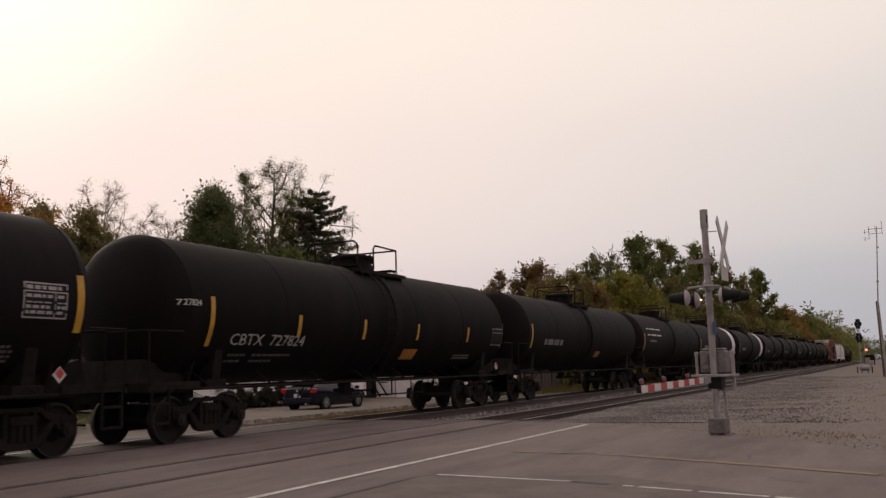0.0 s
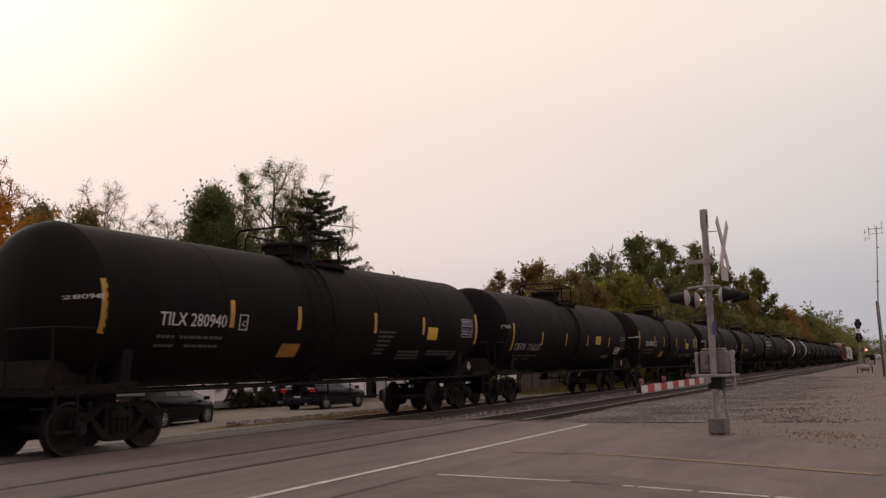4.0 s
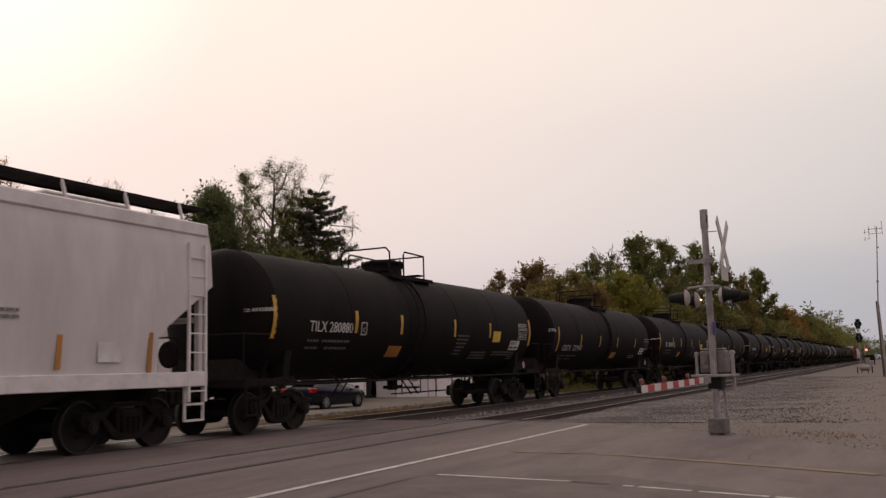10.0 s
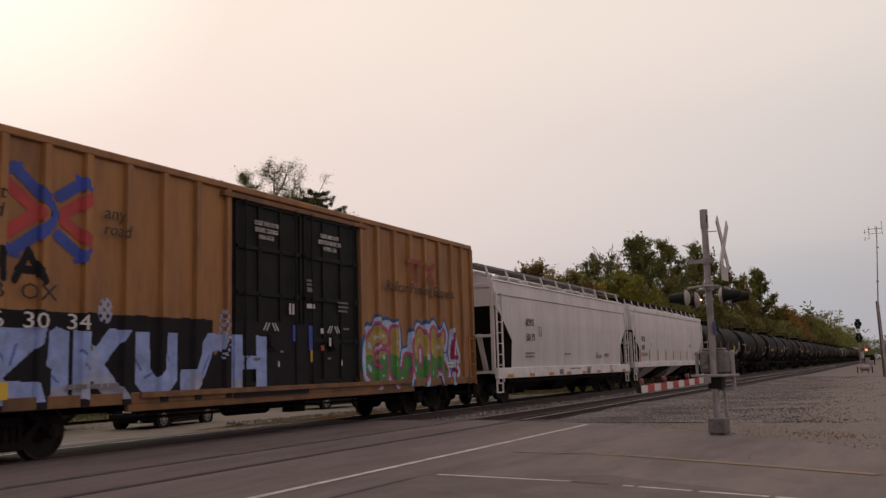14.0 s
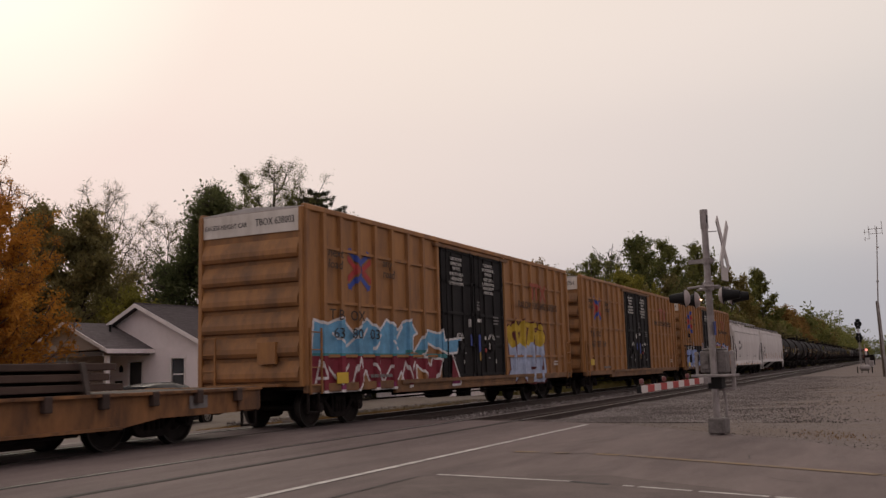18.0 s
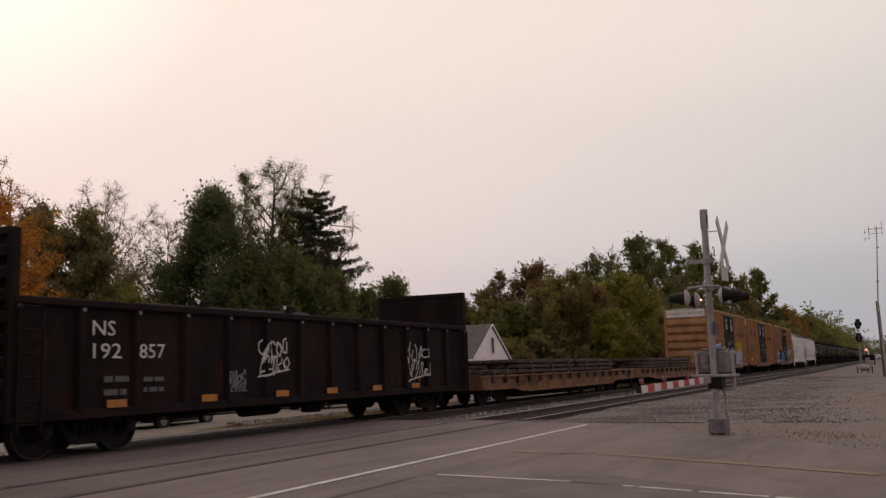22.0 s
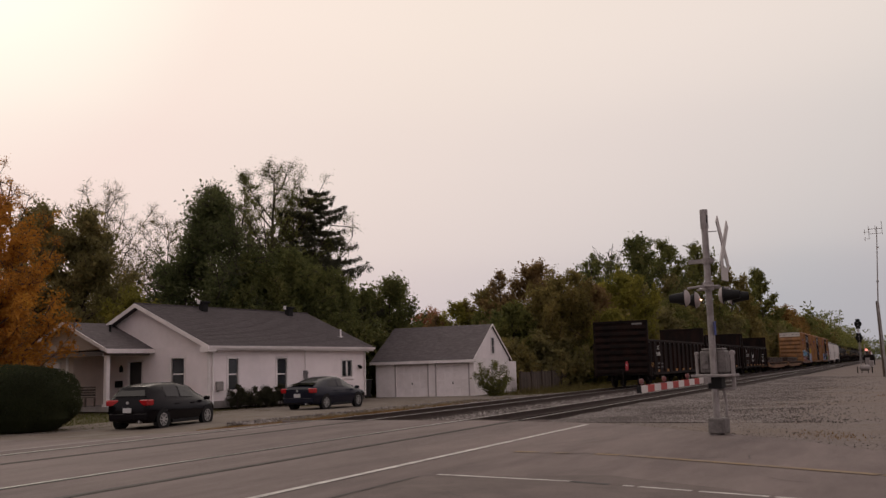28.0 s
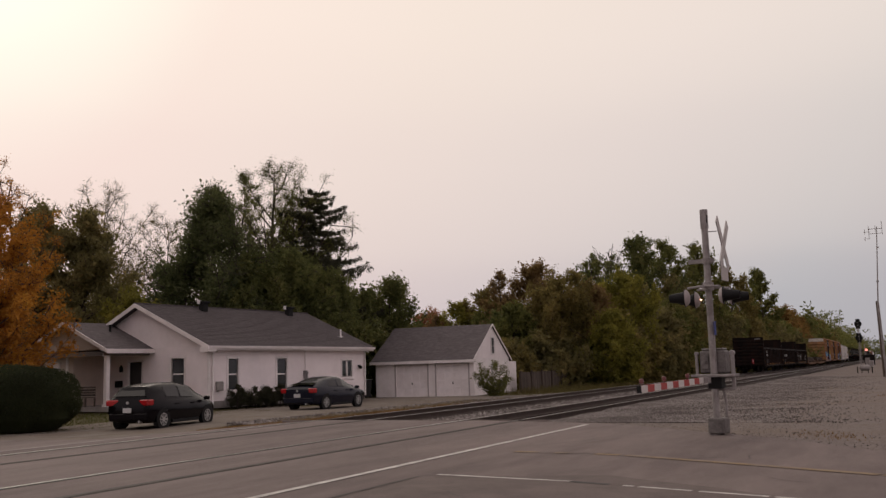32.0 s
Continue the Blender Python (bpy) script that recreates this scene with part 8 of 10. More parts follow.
def hopper(rear_x, kind):
    """Covered hopper with sloped ends, roof running boards and a white side sill. kind 1: smooth curved sides, 2: long, drilled sides."""
    a = 9.47 if kind == 1 else 8.47
    car = thing("covered_hopper", "light grey covered hopper car with sloped ends and white side sill" if kind == 1 else "dirty pale grey covered hopper car with curved sides",
                "hopper car", "cars of the train")
    # curved cross-section, swept along; the ends slope in below
    top, low = 4.12 if kind == 1 else 4.25, 1.36 if kind == 1 else 1.20
    sect = [(-1.48, low), (-1.54, 2.2), (-1.56, 3.0), (-1.52, 3.7), (-1.44, top), (-0.75, top + 0.22), (0, top + 0.28)]
    full = sect + [(-y, z) for y, z in sect[-2::-1]]

    def end_x(z):
        k = 3.35 if kind == 2 else 3.0
        kb = 2.2 if kind == 2 else 2.05
        top_x, bot_x = (a + 0.15, a - 1.25) if kind == 1 else (a - 0.05, a - 1.40)
        if z >= k:
            return top_x
        if z <= kb:
            return bot_x
        return bot_x + (top_x - bot_x) * (z - kb) / (k - kb)

    s = Shape()
    pts = []
    dense = []
    for (y0, z0), (y1, z1) in zip(full, full[1:]):
        for i in range(4):
            dense.append((y0 + (y1 - y0) * i / 4, z0 + (z1 - z0) * i / 4))
    dense.append(full[-1])
    n = len(dense)
    for sx in (-1, 1):
        pts += [(sx * end_x(z), y, z) for y, z in dense]
    fs = [(i, i + 1, n + i + 1, n + i) for i in range(n - 1)] + [(0, n, 2 * n - 1, n - 1)]
    # end faces, strip by strip between the two sides
    for b0 in (0, n):
        for i in range(n // 2):
            j = n - 1 - i
            q = (b0 + i, b0 + i + 1, b0 + j - 1, b0 + j)
            fs.append(q if len(set(q)) == 4 else q[:3])
    s.add(pts, fs)
    body = part("hopper_body", s, HOPPER, car, smooth=True)
    # sloped end sheets take dark steel: their shade and grime in one colour
    body.data.materials.append(STEEL_DARK)
    for p in body.data.polygons:
        if abs(p.normal.x) > 0.35 and p.center.z < (3.35 if kind == 2 else 3.0):
            p.material_index = 1
    # roof edge moulding
    for sy in (-1, 1):
        e = Shape()
        e.box((0, sy * 1.46, top - 0.02), (2 * a + (0.2 if kind == 1 else -0.2), 0.10 if kind == 1 else 0.04, 0.26 if kind == 1 else 0.06))
        part("roof_edge", e, HOPPER_WHITE, car, bevel=0.03)
        sl = Shape()
        sl.box((0, sy * 1.52, 1.225 if kind == 1 else 1.09), (2 * a, 0.12, 0.27 if kind == 1 else 0.36))
        part("side_sill", sl, HOPPER_WHITE, car, bevel=0.012)
        # running boards on stanchions
        rb = Shape()
        rb.box((0, sy * 0.78, top + 0.50), (2 * a + 1.0, 0.62, 0.045))
        for dy in (-0.3, 0.3):
            rb.box((0, sy * 0.78 + dy, top + 0.475), (2 * a + 1.0, 0.03, 0.065))
        part("running_board", rb, STEEL_DARK if kind == 1 else mat("galvanised_grating", (0.22, 0.21, 0.20), 0.6, metal=0.5, var=0.2), car)
        ns = 14 if kind == 1 else 10
        for i in range(ns):
            k = -a + 0.3 + i * (2 * a - 0.6) / (ns - 1)
            part("board_stanchion", Shape().box((k, sy * 1.16, top + 0.28), (0.05 if kind == 1 else 0.09, 0.05, 0.46), sy * 18, 0, 0), HOPPER, car)
    # roof hatches
    for i in range(6):
        k = -a + 1.8 + i * (2 * a - 3.6) / 5
        part("roof_hatch", Shape().box((k, 0, top + 0.40), (2.0, 0.62, 0.16)), HOPPER, car, bevel=0.04)
    # end frames: posts, cross-braces, ladders, platform
    for e in (-1, 1):
        fr = Shape()
        for sy in (-1, 1):
            fr.box((e * (a - 0.06), sy * 1.40, 2.6), (0.12, 0.12, 2.9))
            fr.box((e * (a - 1.1), sy * 0.55, 1.8), (0.12, 0.16, 1.4), 0, e * 24, 0)
        fr.box((e * (a - 0.06), 0, 2.35), (0.08, 2.8, 0.10)).box((e * (a - 0.06), 0, top - 0.2), (0.10, 2.9, 0.14))
        fr.box((e * (a - 0.5), 0, 1.12), (1.0, 2.9, 0.08))
        part("end_frame", fr, HOPPER, car, bevel=0.01)
        for sy in (-1, 1):
            la = Shape()
            y = sy * 1.56
            x0 = e * (a - 0.05)
            for dx in (0.0, -0.46):
                la.box((x0 + e * dx, y, 2.3), (0.05, 0.05, 3.0))
            for i in range(8):
                la.cyl((x0, y, 1.0 + i * 0.36), (x0 - e * 0.46, y, 1.0 + i * 0.36), 0.016, 5)
            part("ladder", la, HOPPER_WHITE, car)
            stp = Shape()
            for dx in (0.0, -0.5):
                stp.box((x0 + e * dx, sy * 1.5, 0.78), (0.04, 0.05, 0.66))
            stp.box((x0 - e * 0.25, sy * 1.5, 0.46), (0.5, 0.06, 0.04)).box((x0 - e * 0.25, sy * 1.5, 0.76), (0.5, 0.06, 0.04))
            part("sill_step", stp, HOPPER_WHITE, car)
        d = Shape()
        d.box((e * (a - 1.2), 0, 0.98), (2.6, 0.5, 0.32))
        part("draft_sill", d, STEEL_DARK, car)
        coupler(car, e * (a + 0.25), e)
        truck(car, e * (a - 1.45))
    # discharge bays below
    nb, half = (4, 5.0) if kind == 1 else (3, 4.6)
    for i in range(nb):
        x = -half + i * 2 * half / (nb - 1)
        w = half / (nb - 1) * (0.98 if kind == 1 else 0.7)
        if kind == 1:
            bay = Shape().add([(x - w, -1.40, 1.14), (x + w, -1.40, 1.14), (x + w, 1.40, 1.14), (x - w, 1.40, 1.14), (x - 0.3, -0.5, 0.42), (x + 0.3, -0.5, 0.42), (x + 0.3, 0.5, 0.42), (x - 0.3, 0.5, 0.42)],
                              [(0, 1, 2, 3), (4, 5, 6, 7), (0, 1, 5, 4), (1, 2, 6, 5), (2, 3, 7, 6), (3, 0, 4, 7)])
            part("discharge_bay", bay, STEEL_DARK if i % 2 else HOPPER, car)
            part("outlet_gate", Shape().box((x, 0, 0.37), (0.85, 1.2, 0.14)).cyl((x, -1.0, 0.4), (x, 1.0, 0.4), 0.03, 6), mat("red_brown_gate", (0.12, 0.05, 0.035), 0.8, var=0.3), car)
        else:
            bay = Shape().add([(x - 1.75, -1.38, 0.94), (x + 1.75, -1.38, 0.94), (x + 1.75, 1.38, 0.94), (x - 1.75, 1.38, 0.94), (x - 1.0, -0.8, 0.42), (x + 1.0, -0.8, 0.42), (x + 1.0, 0.8, 0.42), (x - 1.0, 0.8, 0.42)],
                              [(0, 1, 2, 3), (4, 5, 6, 7), (0, 1, 5, 4), (1, 2, 6, 5), (2, 3, 7, 6), (3, 0, 4, 7)])
            part("discharge_bay", bay, STEEL_DARK, car)
            part("outlet_gate", Shape().box((x, 0, 0.38), (1.5, 1.3, 0.12)).cyl((x - 0.4, -1.1, 0.42), (x - 0.4, 1.1, 0.42), 0.04, 8).cyl((x + 0.5, -1.1, 0.5), (x + 0.5, 1.1, 0.5), 0.03, 8), STEEL_DARK, car)
    if kind == 2:
        part("centre_sill", Shape().box((0, 0, 0.86), (2 * a - 2, 0.6, 0.3)).box((0, -1.3, 0.84), (2 * a - 3, 0.06, 0.18)), STEEL_DARK, car)
        seam = Shape()
        for z in (3.74, ):
            seam.box((0, -1.528, z), (2 * a - 0.3, 0.02, 0.012))
        part("side_seam", seam, STEEL_DARK, car)
    y = -1.585
    if kind == 1:
        write("NCIX", 0.42, BLACK_INK, car, (-7.85, y, 2.42), 0.72)
        write("969", 0.42, BLACK_INK, car, (-7.85, y + 0.02, 1.98), 0.62)
        bars([(0, 0.1, 1.4, 0.06), (0, 0, 1.3, 0.06)], GREY_INK, car, (-7.9, y + 0.035, 1.72))
        bars([(0, 0.1, 0.6, 0.05), (0, 0, 0.6, 0.05)], GREY_INK, car, (4.6, y + 0.01, 2.25))
        for i in range(9):
            x = -8.0 + i * 2.0
            part("reflective_strip", Shape().box((x, -1.525, 1.72), (0.10, 0.012, 0.55 if i % 8 else 0.9), 0, 4, 0), ORANGE_PANEL, car)
        part("frame_mark", Shape().box((-5.6, y, 2.32), (0.26, 0.008, 0.30)), HOPPER_WHITE, car)
        part("routing_panel", Shape().box((7.05, -1.525, 1.72), (0.5, 0.012, 0.34)), WHITE_INK, car, "small white routing panel")
    else:
        write("ADMX", 0.40, BLACK_INK, car, (-5.75, y, 2.74), 0.85)
        write("50179", 0.40, BLACK_INK, car, (-5.75, y, 2.20), 0.85)
        bars([(0, 0.12, 0.95, 0.06), (0, 0, 0.95, 0.06)], GREY_INK, car, (-5.8, y + 0.04, 1.65))
        bars([(0, 0.0, 0.35, 0.05), (0.4, 0, 0.4, 0.05)], GREY_INK, car, (-1.4, y + 0.04, 1.75))
        bars([(0, 0.1, 0.2, 0.05), (0, 0, 0.75, 0.05), (0, -0.08, 0.75, 0.05), (1.3, 0.05, 0.7, 0.05), (1.3, -0.03, 0.7, 0.05)], GREY_INK, car, (3.0, y + 0.04, 1.70))
        bars([(0, 0, 0.7, 0.05), (0.9, 0, 0.5, 0.05), (2.3, 0.03, 0.6, 0.05), (5.8, 0.05, 0.35, 0.06), (5.8, -0.05, 0.35, 0.06)], GREY_INK, car, (-0.9, -1.583, 1.16))
        for dx, dz, w, h in ((0, 0.16, 0.26, 0.025), (0, -0.16, 0.26, 0.025), (-0.12, 0, 0.025, 0.32), (0.12, 0, 0.025, 0.32)):
            part("frame_mark", Shape().box((-4.3 + dx, y, 2.56 + dz), (w, 0.008, h)), BLACK_INK, car)
        write("C", 0.15, BLACK_INK, car, (-4.36, y, 2.47), 0.11)
        for i in range(8):
            part("reflective_strip", Shape().box((-7.4 + i * 2.1, -1.585, 0.99), (0.50, 0.012, 0.11)), ORANGE_BRIGHT, car)
        for x in (-2.0, 1.6):
            part("sill_panel", Shape().box((x, -1.585, 1.05), (0.45, 0.012, 0.2)), GREY_INK, car)
    return car


# ---- sprayed paintings, laid over the ribs of a car's side ----


def in_poly(X, Z, poly):
    inside = np.zeros(X.shape, bool)
    for (x0, z0), (x1, z1) in zip(poly, poly[1:] + poly[:1]):
        hit = ((z0 > Z) != (z1 > Z)) & (X < (x1 - x0) * (Z - z0) / (z1 - z0 + 1e-9) + x0)
        inside ^= hit
    return inside


def stroke_dist(X, Z, segs):
    d = np.full(X.shape, 9.0)
    for x0, z0, x1, z1 in segs:
        l2 = (x1 - x0) ** 2 + (z1 - z0) ** 2 + 1e-9
        t = np.clip(((X - x0) * (x1 - x0) + (Z - z0) * (z1 - z0)) / l2, 0, 1)
        d = np.minimum(d, np.hypot(X - x0 - t * (x1 - x0), Z - z0 - t * (z1 - z0)))
    return d


def box_profile(x, posts):
    if -2.45 < x < 2.4:
        return 1.582
    d = min(abs(x - q) for q in posts)
    return 1.577 if d < 0.090 else (1.489 + 0.088 * (0.115 - d) / 0.025 if d < 0.115 else 1.489)


def spray(car, name, label, x0, x1, z0, z1, colours, chooser, profile, step=0.021):
    """A thin skin of paint: chooser gives a colour number, or -1 for bare wall, cell by cell."""
    nx, nz = int((x1 - x0) / step), int((z1 - z0) / step)
    X, Z = np.meshgrid(x0 + (np.arange(nx) + 0.5) * step, z0 + (np.arange(nz) + 0.5) * step, indexing="ij")
    C = chooser(X, Z)
    ys = np.array([-profile(x0 + i * step) - 0.006 for i in range(nx + 1)])
    I, J = np.nonzero(C >= 0)
    n = len(I)
    V = np.zeros((n, 4, 3))
    for k, (di, dj) in enumerate(((0, 0), (1, 0), (1, 1), (0, 1))):
        V[:, k, 0] = x0 + (I + di) * step
        V[:, k, 1] = ys[I + di]
        V[:, k, 2] = z0 + (J + dj) * step
    me = raw_mesh(name, V.reshape(-1, 3), np.arange(4 * n).reshape(-1, 4), colours[0])
    for c in colours[1:]:
        me.materials.append(c)
    me.polygons.foreach_set("material_index", C[I, J].astype(np.int32))
    ob = new(name, me)
    ob.parent = car
    ob["label"] = label
    return ob


def sp(name, col):
    grime = tuple(0.55 * c + k for c, k in zip(col, (0.035, 0.022, 0.014)) ) if max(col) > 0.05 else (0.022, 0.018, 0.017)
    return mat("spray_" + name, col, 0.7, spec=0.15, var=0.22, scale=3, bump=0, dirt=grime, dirt_amount=0.6, dirt_scale=2.5)


BOX_POSTS = [-9.3, -8.6, -7.85, -7.05, -6.2, -5.3, -4.4, -3.5, -2.6, 2.55, 3.4, 4.3, 5.2, 6.1, 7.0, 7.85, 8.6, 9.3]


def part_emblem(car, kind):
    """Faded red and blue interlaced emblem, painted over the ribs."""
    cx, cz, hw, hh = (-6.93, 3.90, 0.80, 0.72) if kind == 1 else (-6.93, 3.80, 0.55, 0.50)
    pen = 1.0 if kind == 1 else 0.66

    def seg(pts):
        q = [(cx + u * hw, cz + v * hh) for u, v in pts]
        return [(*p, *r) for p, r in zip(q, q[1:])]

    def pick(X, Z):
        C = np.full(X.shape, -1)
        blue = seg([(-0.86, 0.90), (-0.25, 0.42), (0.02, 0.20), (0.10, 0.0), (0.02, -0.20), (-0.25, -0.42), (-0.86, -0.90)])
        blue2 = seg([(0.80, 0.86), (0.22, 0.45)]) + seg([(0.80, -0.86), (0.22, -0.45)])
        barb = seg([(-0.98, 0.78), (-0.72, 1.0)]) + seg([(0.94, 0.72), (0.66, 0.98)]) + seg([(-0.98, -0.78), (-0.72, -1.0)]) + seg([(0.94, -0.72), (0.66, -0.98)])
        red = seg([(-0.96, 0.50), (-0.28, 0.0), (-0.96, -0.50)]) + seg([(0.97, 0.50), (0.36, 0.10)]) + seg([(0.97, -0.50), (0.36, -0.10)])
        C[stroke_dist(X, Z, red) < 0.105 * pen] = 1
        C[stroke_dist(X, Z, blue) < 0.100 * pen] = 0
        C[stroke_dist(X, Z, blue2) < 0.100 * pen] = 0
        C[stroke_dist(X, Z, barb) < 0.040 * pen] = 0
        C[np.abs(X - cx) > hw] = -1
        return C

    spray(car, "emblem", "faded red and blue interlaced emblem", cx - 0.9, cx + 0.9, cz - 0.85, cz + 0.85, [BLUE_INK, RED_INK], pick, functools.partial(box_profile, posts=BOX_POSTS), 0.018)


def door_marks(car, y):
    """Small painted notes, plates and pull marks on the plug doors."""
    for x, z, w, h, m in ((-0.59, 2.68, 0.06, 0.24, WHITE_INK), (-0.47, 2.68, 0.06, 0.24, WHITE_INK), (0.17, 3.15, 0.20, 0.10, GREY_INK), (0.21, 2.78, 0.30, 0.10, WHITE_INK),
                          (0.66, 2.23, 0.10, 0.12, WHITE_INK), (1.05, 1.98, 0.20, 0.20, WHITE_INK), (0.67, 1.84, 0.12, 0.12, RED_INK), (0.20, 2.06, 0.16, 0.55, BLUE_INK), (0.22, 1.66, 0.08, 0.28, YELLOW),
                          (-0.45, 2.15, 0.10, 0.35, BLUE_INK), (-1.01, 1.48, 0.04, 0.12, WHITE_INK), (1.49, 1.49, 0.04, 0.12, WHITE_INK)):
        part("door_mark", Shape().box((x, y, z), (w, 0.006, h)), m, car)
    bars([(0, 0.12, 0.3, 0.05), (0, 0.03, 0.25, 0.05)], GREY_INK, car, (0.06, y, 3.24))
    bars([(0, 0.1, 0.5, 0.05), (0, 0.0, 0.5, 0.05), (0, -0.1, 0.45, 0.05)], GREY_INK, car, (1.36, y, 2.82))
    for x in (-1.28, 1.15):
        for sg in (-1, 1):
            for k in (0.10, 0.20):
                part("door_mark", Shape().box((x + sg * k, y, 2.27), (0.03, 0.006, 0.20), 0, sg * -35, 0), WHITE_INK, car)
    for x, z, w in ((0.95, 1.6, 0.12), (-0.9, 1.75, 0.10), (1.7, 2.3, 0.25), (-1.75, 1.6, 0.2)):
        part("door_mark", Shape().box((x, y, z), (w, 0.006, 0.05)), GREY_INK, car)


def boxcar(kind, number):
    """High-cube boxcar: ribbed yellow sides, black double doors, ribbed ends with a white top panel."""
    a, zb, zt = 9.36, 0.98, 5.08
    car = thing("boxcar", "weathered yellow high-cube boxcar with black double doors and spray-painted sides" if kind != 2 else "clean yellow high-cube boxcar with black double doors and ribbed sides",
                "boxcar", "cars of the train")
    for sy in (-1, 1):
        for x0, x1 in ((-a, -2.45), (2.4, a)):
            part("side_wall", Shape().box(((x0 + x1) / 2, sy * 1.46, (zb + zt) / 2), (x1 - x0, 0.05, zt - zb)), BOX_YELLOW, car)
        xs = [-a + 0.06, -8.6, -7.85, -7.05, -6.2, -5.3, -4.4, -3.5, -2.6, 2.55, 3.4, 4.3, 5.2, 6.1, 7.0, 7.85, 8.6, a - 0.06]
        for x in xs:
            w = 0.16
            post = Shape().prism([(x - w / 2, sy * 1.485), (x - w * 0.40, sy * 1.575), (x + w * 0.40, sy * 1.575), (x + w / 2, sy * 1.485)], zb + 0.02, zt - 0.06, "z")
            part("side_post", post, BOX_YELLOW, car)
        if kind in (2, 3):
            for z in (1.66, 2.93, 4.22):
                for x0, x1 in ((-a + 0.7, -2.5), (2.45, a - 0.7)):
                    part("side_band", Shape().box(((x0 + x1) / 2, sy * 1.515, z), (x1 - x0, 0.05, 0.07)), BOX_YELLOW, car)
        sill = Shape().box((0, sy * 1.50, 0.93), (2 * a, 0.12, 0.2))
        sill.box((0, sy * 1.50, 0.78), (10.5, 0.10, 0.16))
        part("side_sill", sill, BOX_SILL, car, bevel=0.01)
        part("roof_rail", Shape().box((0, sy * 1.48, zt + 0.01), (2 * a, 0.14, 0.14)), BOX_YELLOW, car, bevel=0.02)
        part("door_track", Shape().box((0, sy * 1.56, 0.98), (10.0, 0.12, 0.10)).box((0, sy * 1.55, 4.92), (5.6, 0.12, 0.1)), BOX_BLACK if sy > 0 else BOX_SILL, car)
        for x0, x1 in ((-2.43, -0.06), (-0.02, 2.38)):
            cx, w = (x0 + x1) / 2, x1 - x0
            door = part("plug_door", Shape().box((cx, sy * 1.50, 2.96), (w, 0.07, 3.86)), BOX_BLACK, car, "black plug door", bevel=0.012)
            fr = Shape()
            for z in (1.08, 2.0, 2.95, 3.9, 4.84):
                fr.box((cx, sy * 1.55, z), (w - 0.04, 0.05, 0.09))
            for x in (x0 + 0.06, cx - 0.38, cx + 0.38, x1 - 0.06):
                fr.box((x, sy * 1.55, 2.96), (0.08, 0.05, 3.8))
            part("door_frame", fr, BOX_BLACK, door, bevel=0.008)
            rods = Shape()
            for x in (x0 + 0.3, x1 - 0.3):
                rods.cyl((x, sy * 1.60, 1.0), (x, sy * 1.60, 4.9), 0.022, 6)
            rods.box((cx, sy * 1.60, 1.95), (0.3, 0.05, 0.34))
            rods.cyl((cx, sy * 1.62, 1.95), (cx, sy * 1.66, 1.95), 0.14, 10)
            part("lock_rods", rods, BOX_BLACK, door)
    # ribbed ends
    for e in (-1, 1):
        part("end_wall", Shape().box((e * (a - 0.03), 0, (zb + zt) / 2), (0.06, 2.94, zt - zb)), BOX_END, car)
        for i in range(6):
            z = 1.22 + i * 0.565
            prof_ = [(0.0, z - 0.13), (0.085, z - 0.11), (0.125, z - 0.03), (0.115, z + 0.08), (0.06, z + 0.22), (0.0, z + 0.34)]
            rib = Shape()
            n = len(prof_)
            rib.add([(e * (a + d), y * (1.40 - 0.25 * d), h) for y in (-1, 1) for d, h in prof_],
                    [(k, k + 1, n + k + 1, n + k) for k in range(n - 1)] + [tuple(range(n)), tuple(range(2 * n - 1, n - 1, -1))])
            part("end_rib", rib, BOX_END, car)
        part("end_panel", Shape().box((e * (a + 0.012), 0, 4.80), (0.04, 2.90, 0.52)), BOX_WHITE, car, "dirty white panel at the top of the end")
        for sy in (-1, 1):
            part("corner_post", Shape().box((e * (a + 0.02), sy * 1.45, (zb + zt) / 2), (0.14, 0.10, zt - zb)), BOX_YELLOW, car, bevel=0.01)
        for sy in (-1, 1):
            la = Shape()
            x0 = e * (a - 0.08)
            for dx in (0, -0.44):
                la.box((x0 + e * dx, sy * 1.60, 1.55), (0.04, 0.04, 1.5))
            for i in range(4):
                la.cyl((x0, sy * 1.60, 1.0 + i * 0.40), (x0 - e * 0.44, sy * 1.60, 1.0 + i * 0.40), 0.014, 5)
            part("ladder", la, BOX_YELLOW, car)
            st = Shape()
            for dx in (0, -0.42):
                st.box((x0 + e * dx, sy * 1.52, 0.68), (0.04, 0.05, 0.62))
            st.box((x0 - e * 0.21, sy * 1.52, 0.40), (0.44, 0.06, 0.04))
            part("sill_step", st, STEEL_DARK, car)
        # end ladder, crossover platform
        le = Shape()
        for dy in (0.95, 1.35):
            le.box((e * (a + 0.14), dy, 1.5), (0.04, 0.04, 1.3))
        for i in range(4):
            le.cyl((e * (a + 0.14), 0.95, 1.0 + i * 0.38), (e * (a + 0.14), 1.35, 1.0 + i * 0.38), 0.014, 5)
        le.box((e * (a + 0.2), 0, 1.02), (0.36, 2.0, 0.05))
        le.box((e * (a + 0.12), -0.55, 1.75), (0.10, 0.5, 0.5))
        part("end_ladder", le, BOX_YELLOW, car)
        coupler(car, e * (a + 0.35), e)
        truck(car, e * 7.27)
    part("roof", Shape().prism([(-1.5, zt + 0.02), (0, zt + 0.12), (1.5, zt + 0.02), (1.5, zt - 0.05), (-1.5, zt - 0.05)], -a, a, "x"), mat("galvanised_roof", (0.40, 0.38, 0.36), 0.5, metal=0.6, var=0.2), car)
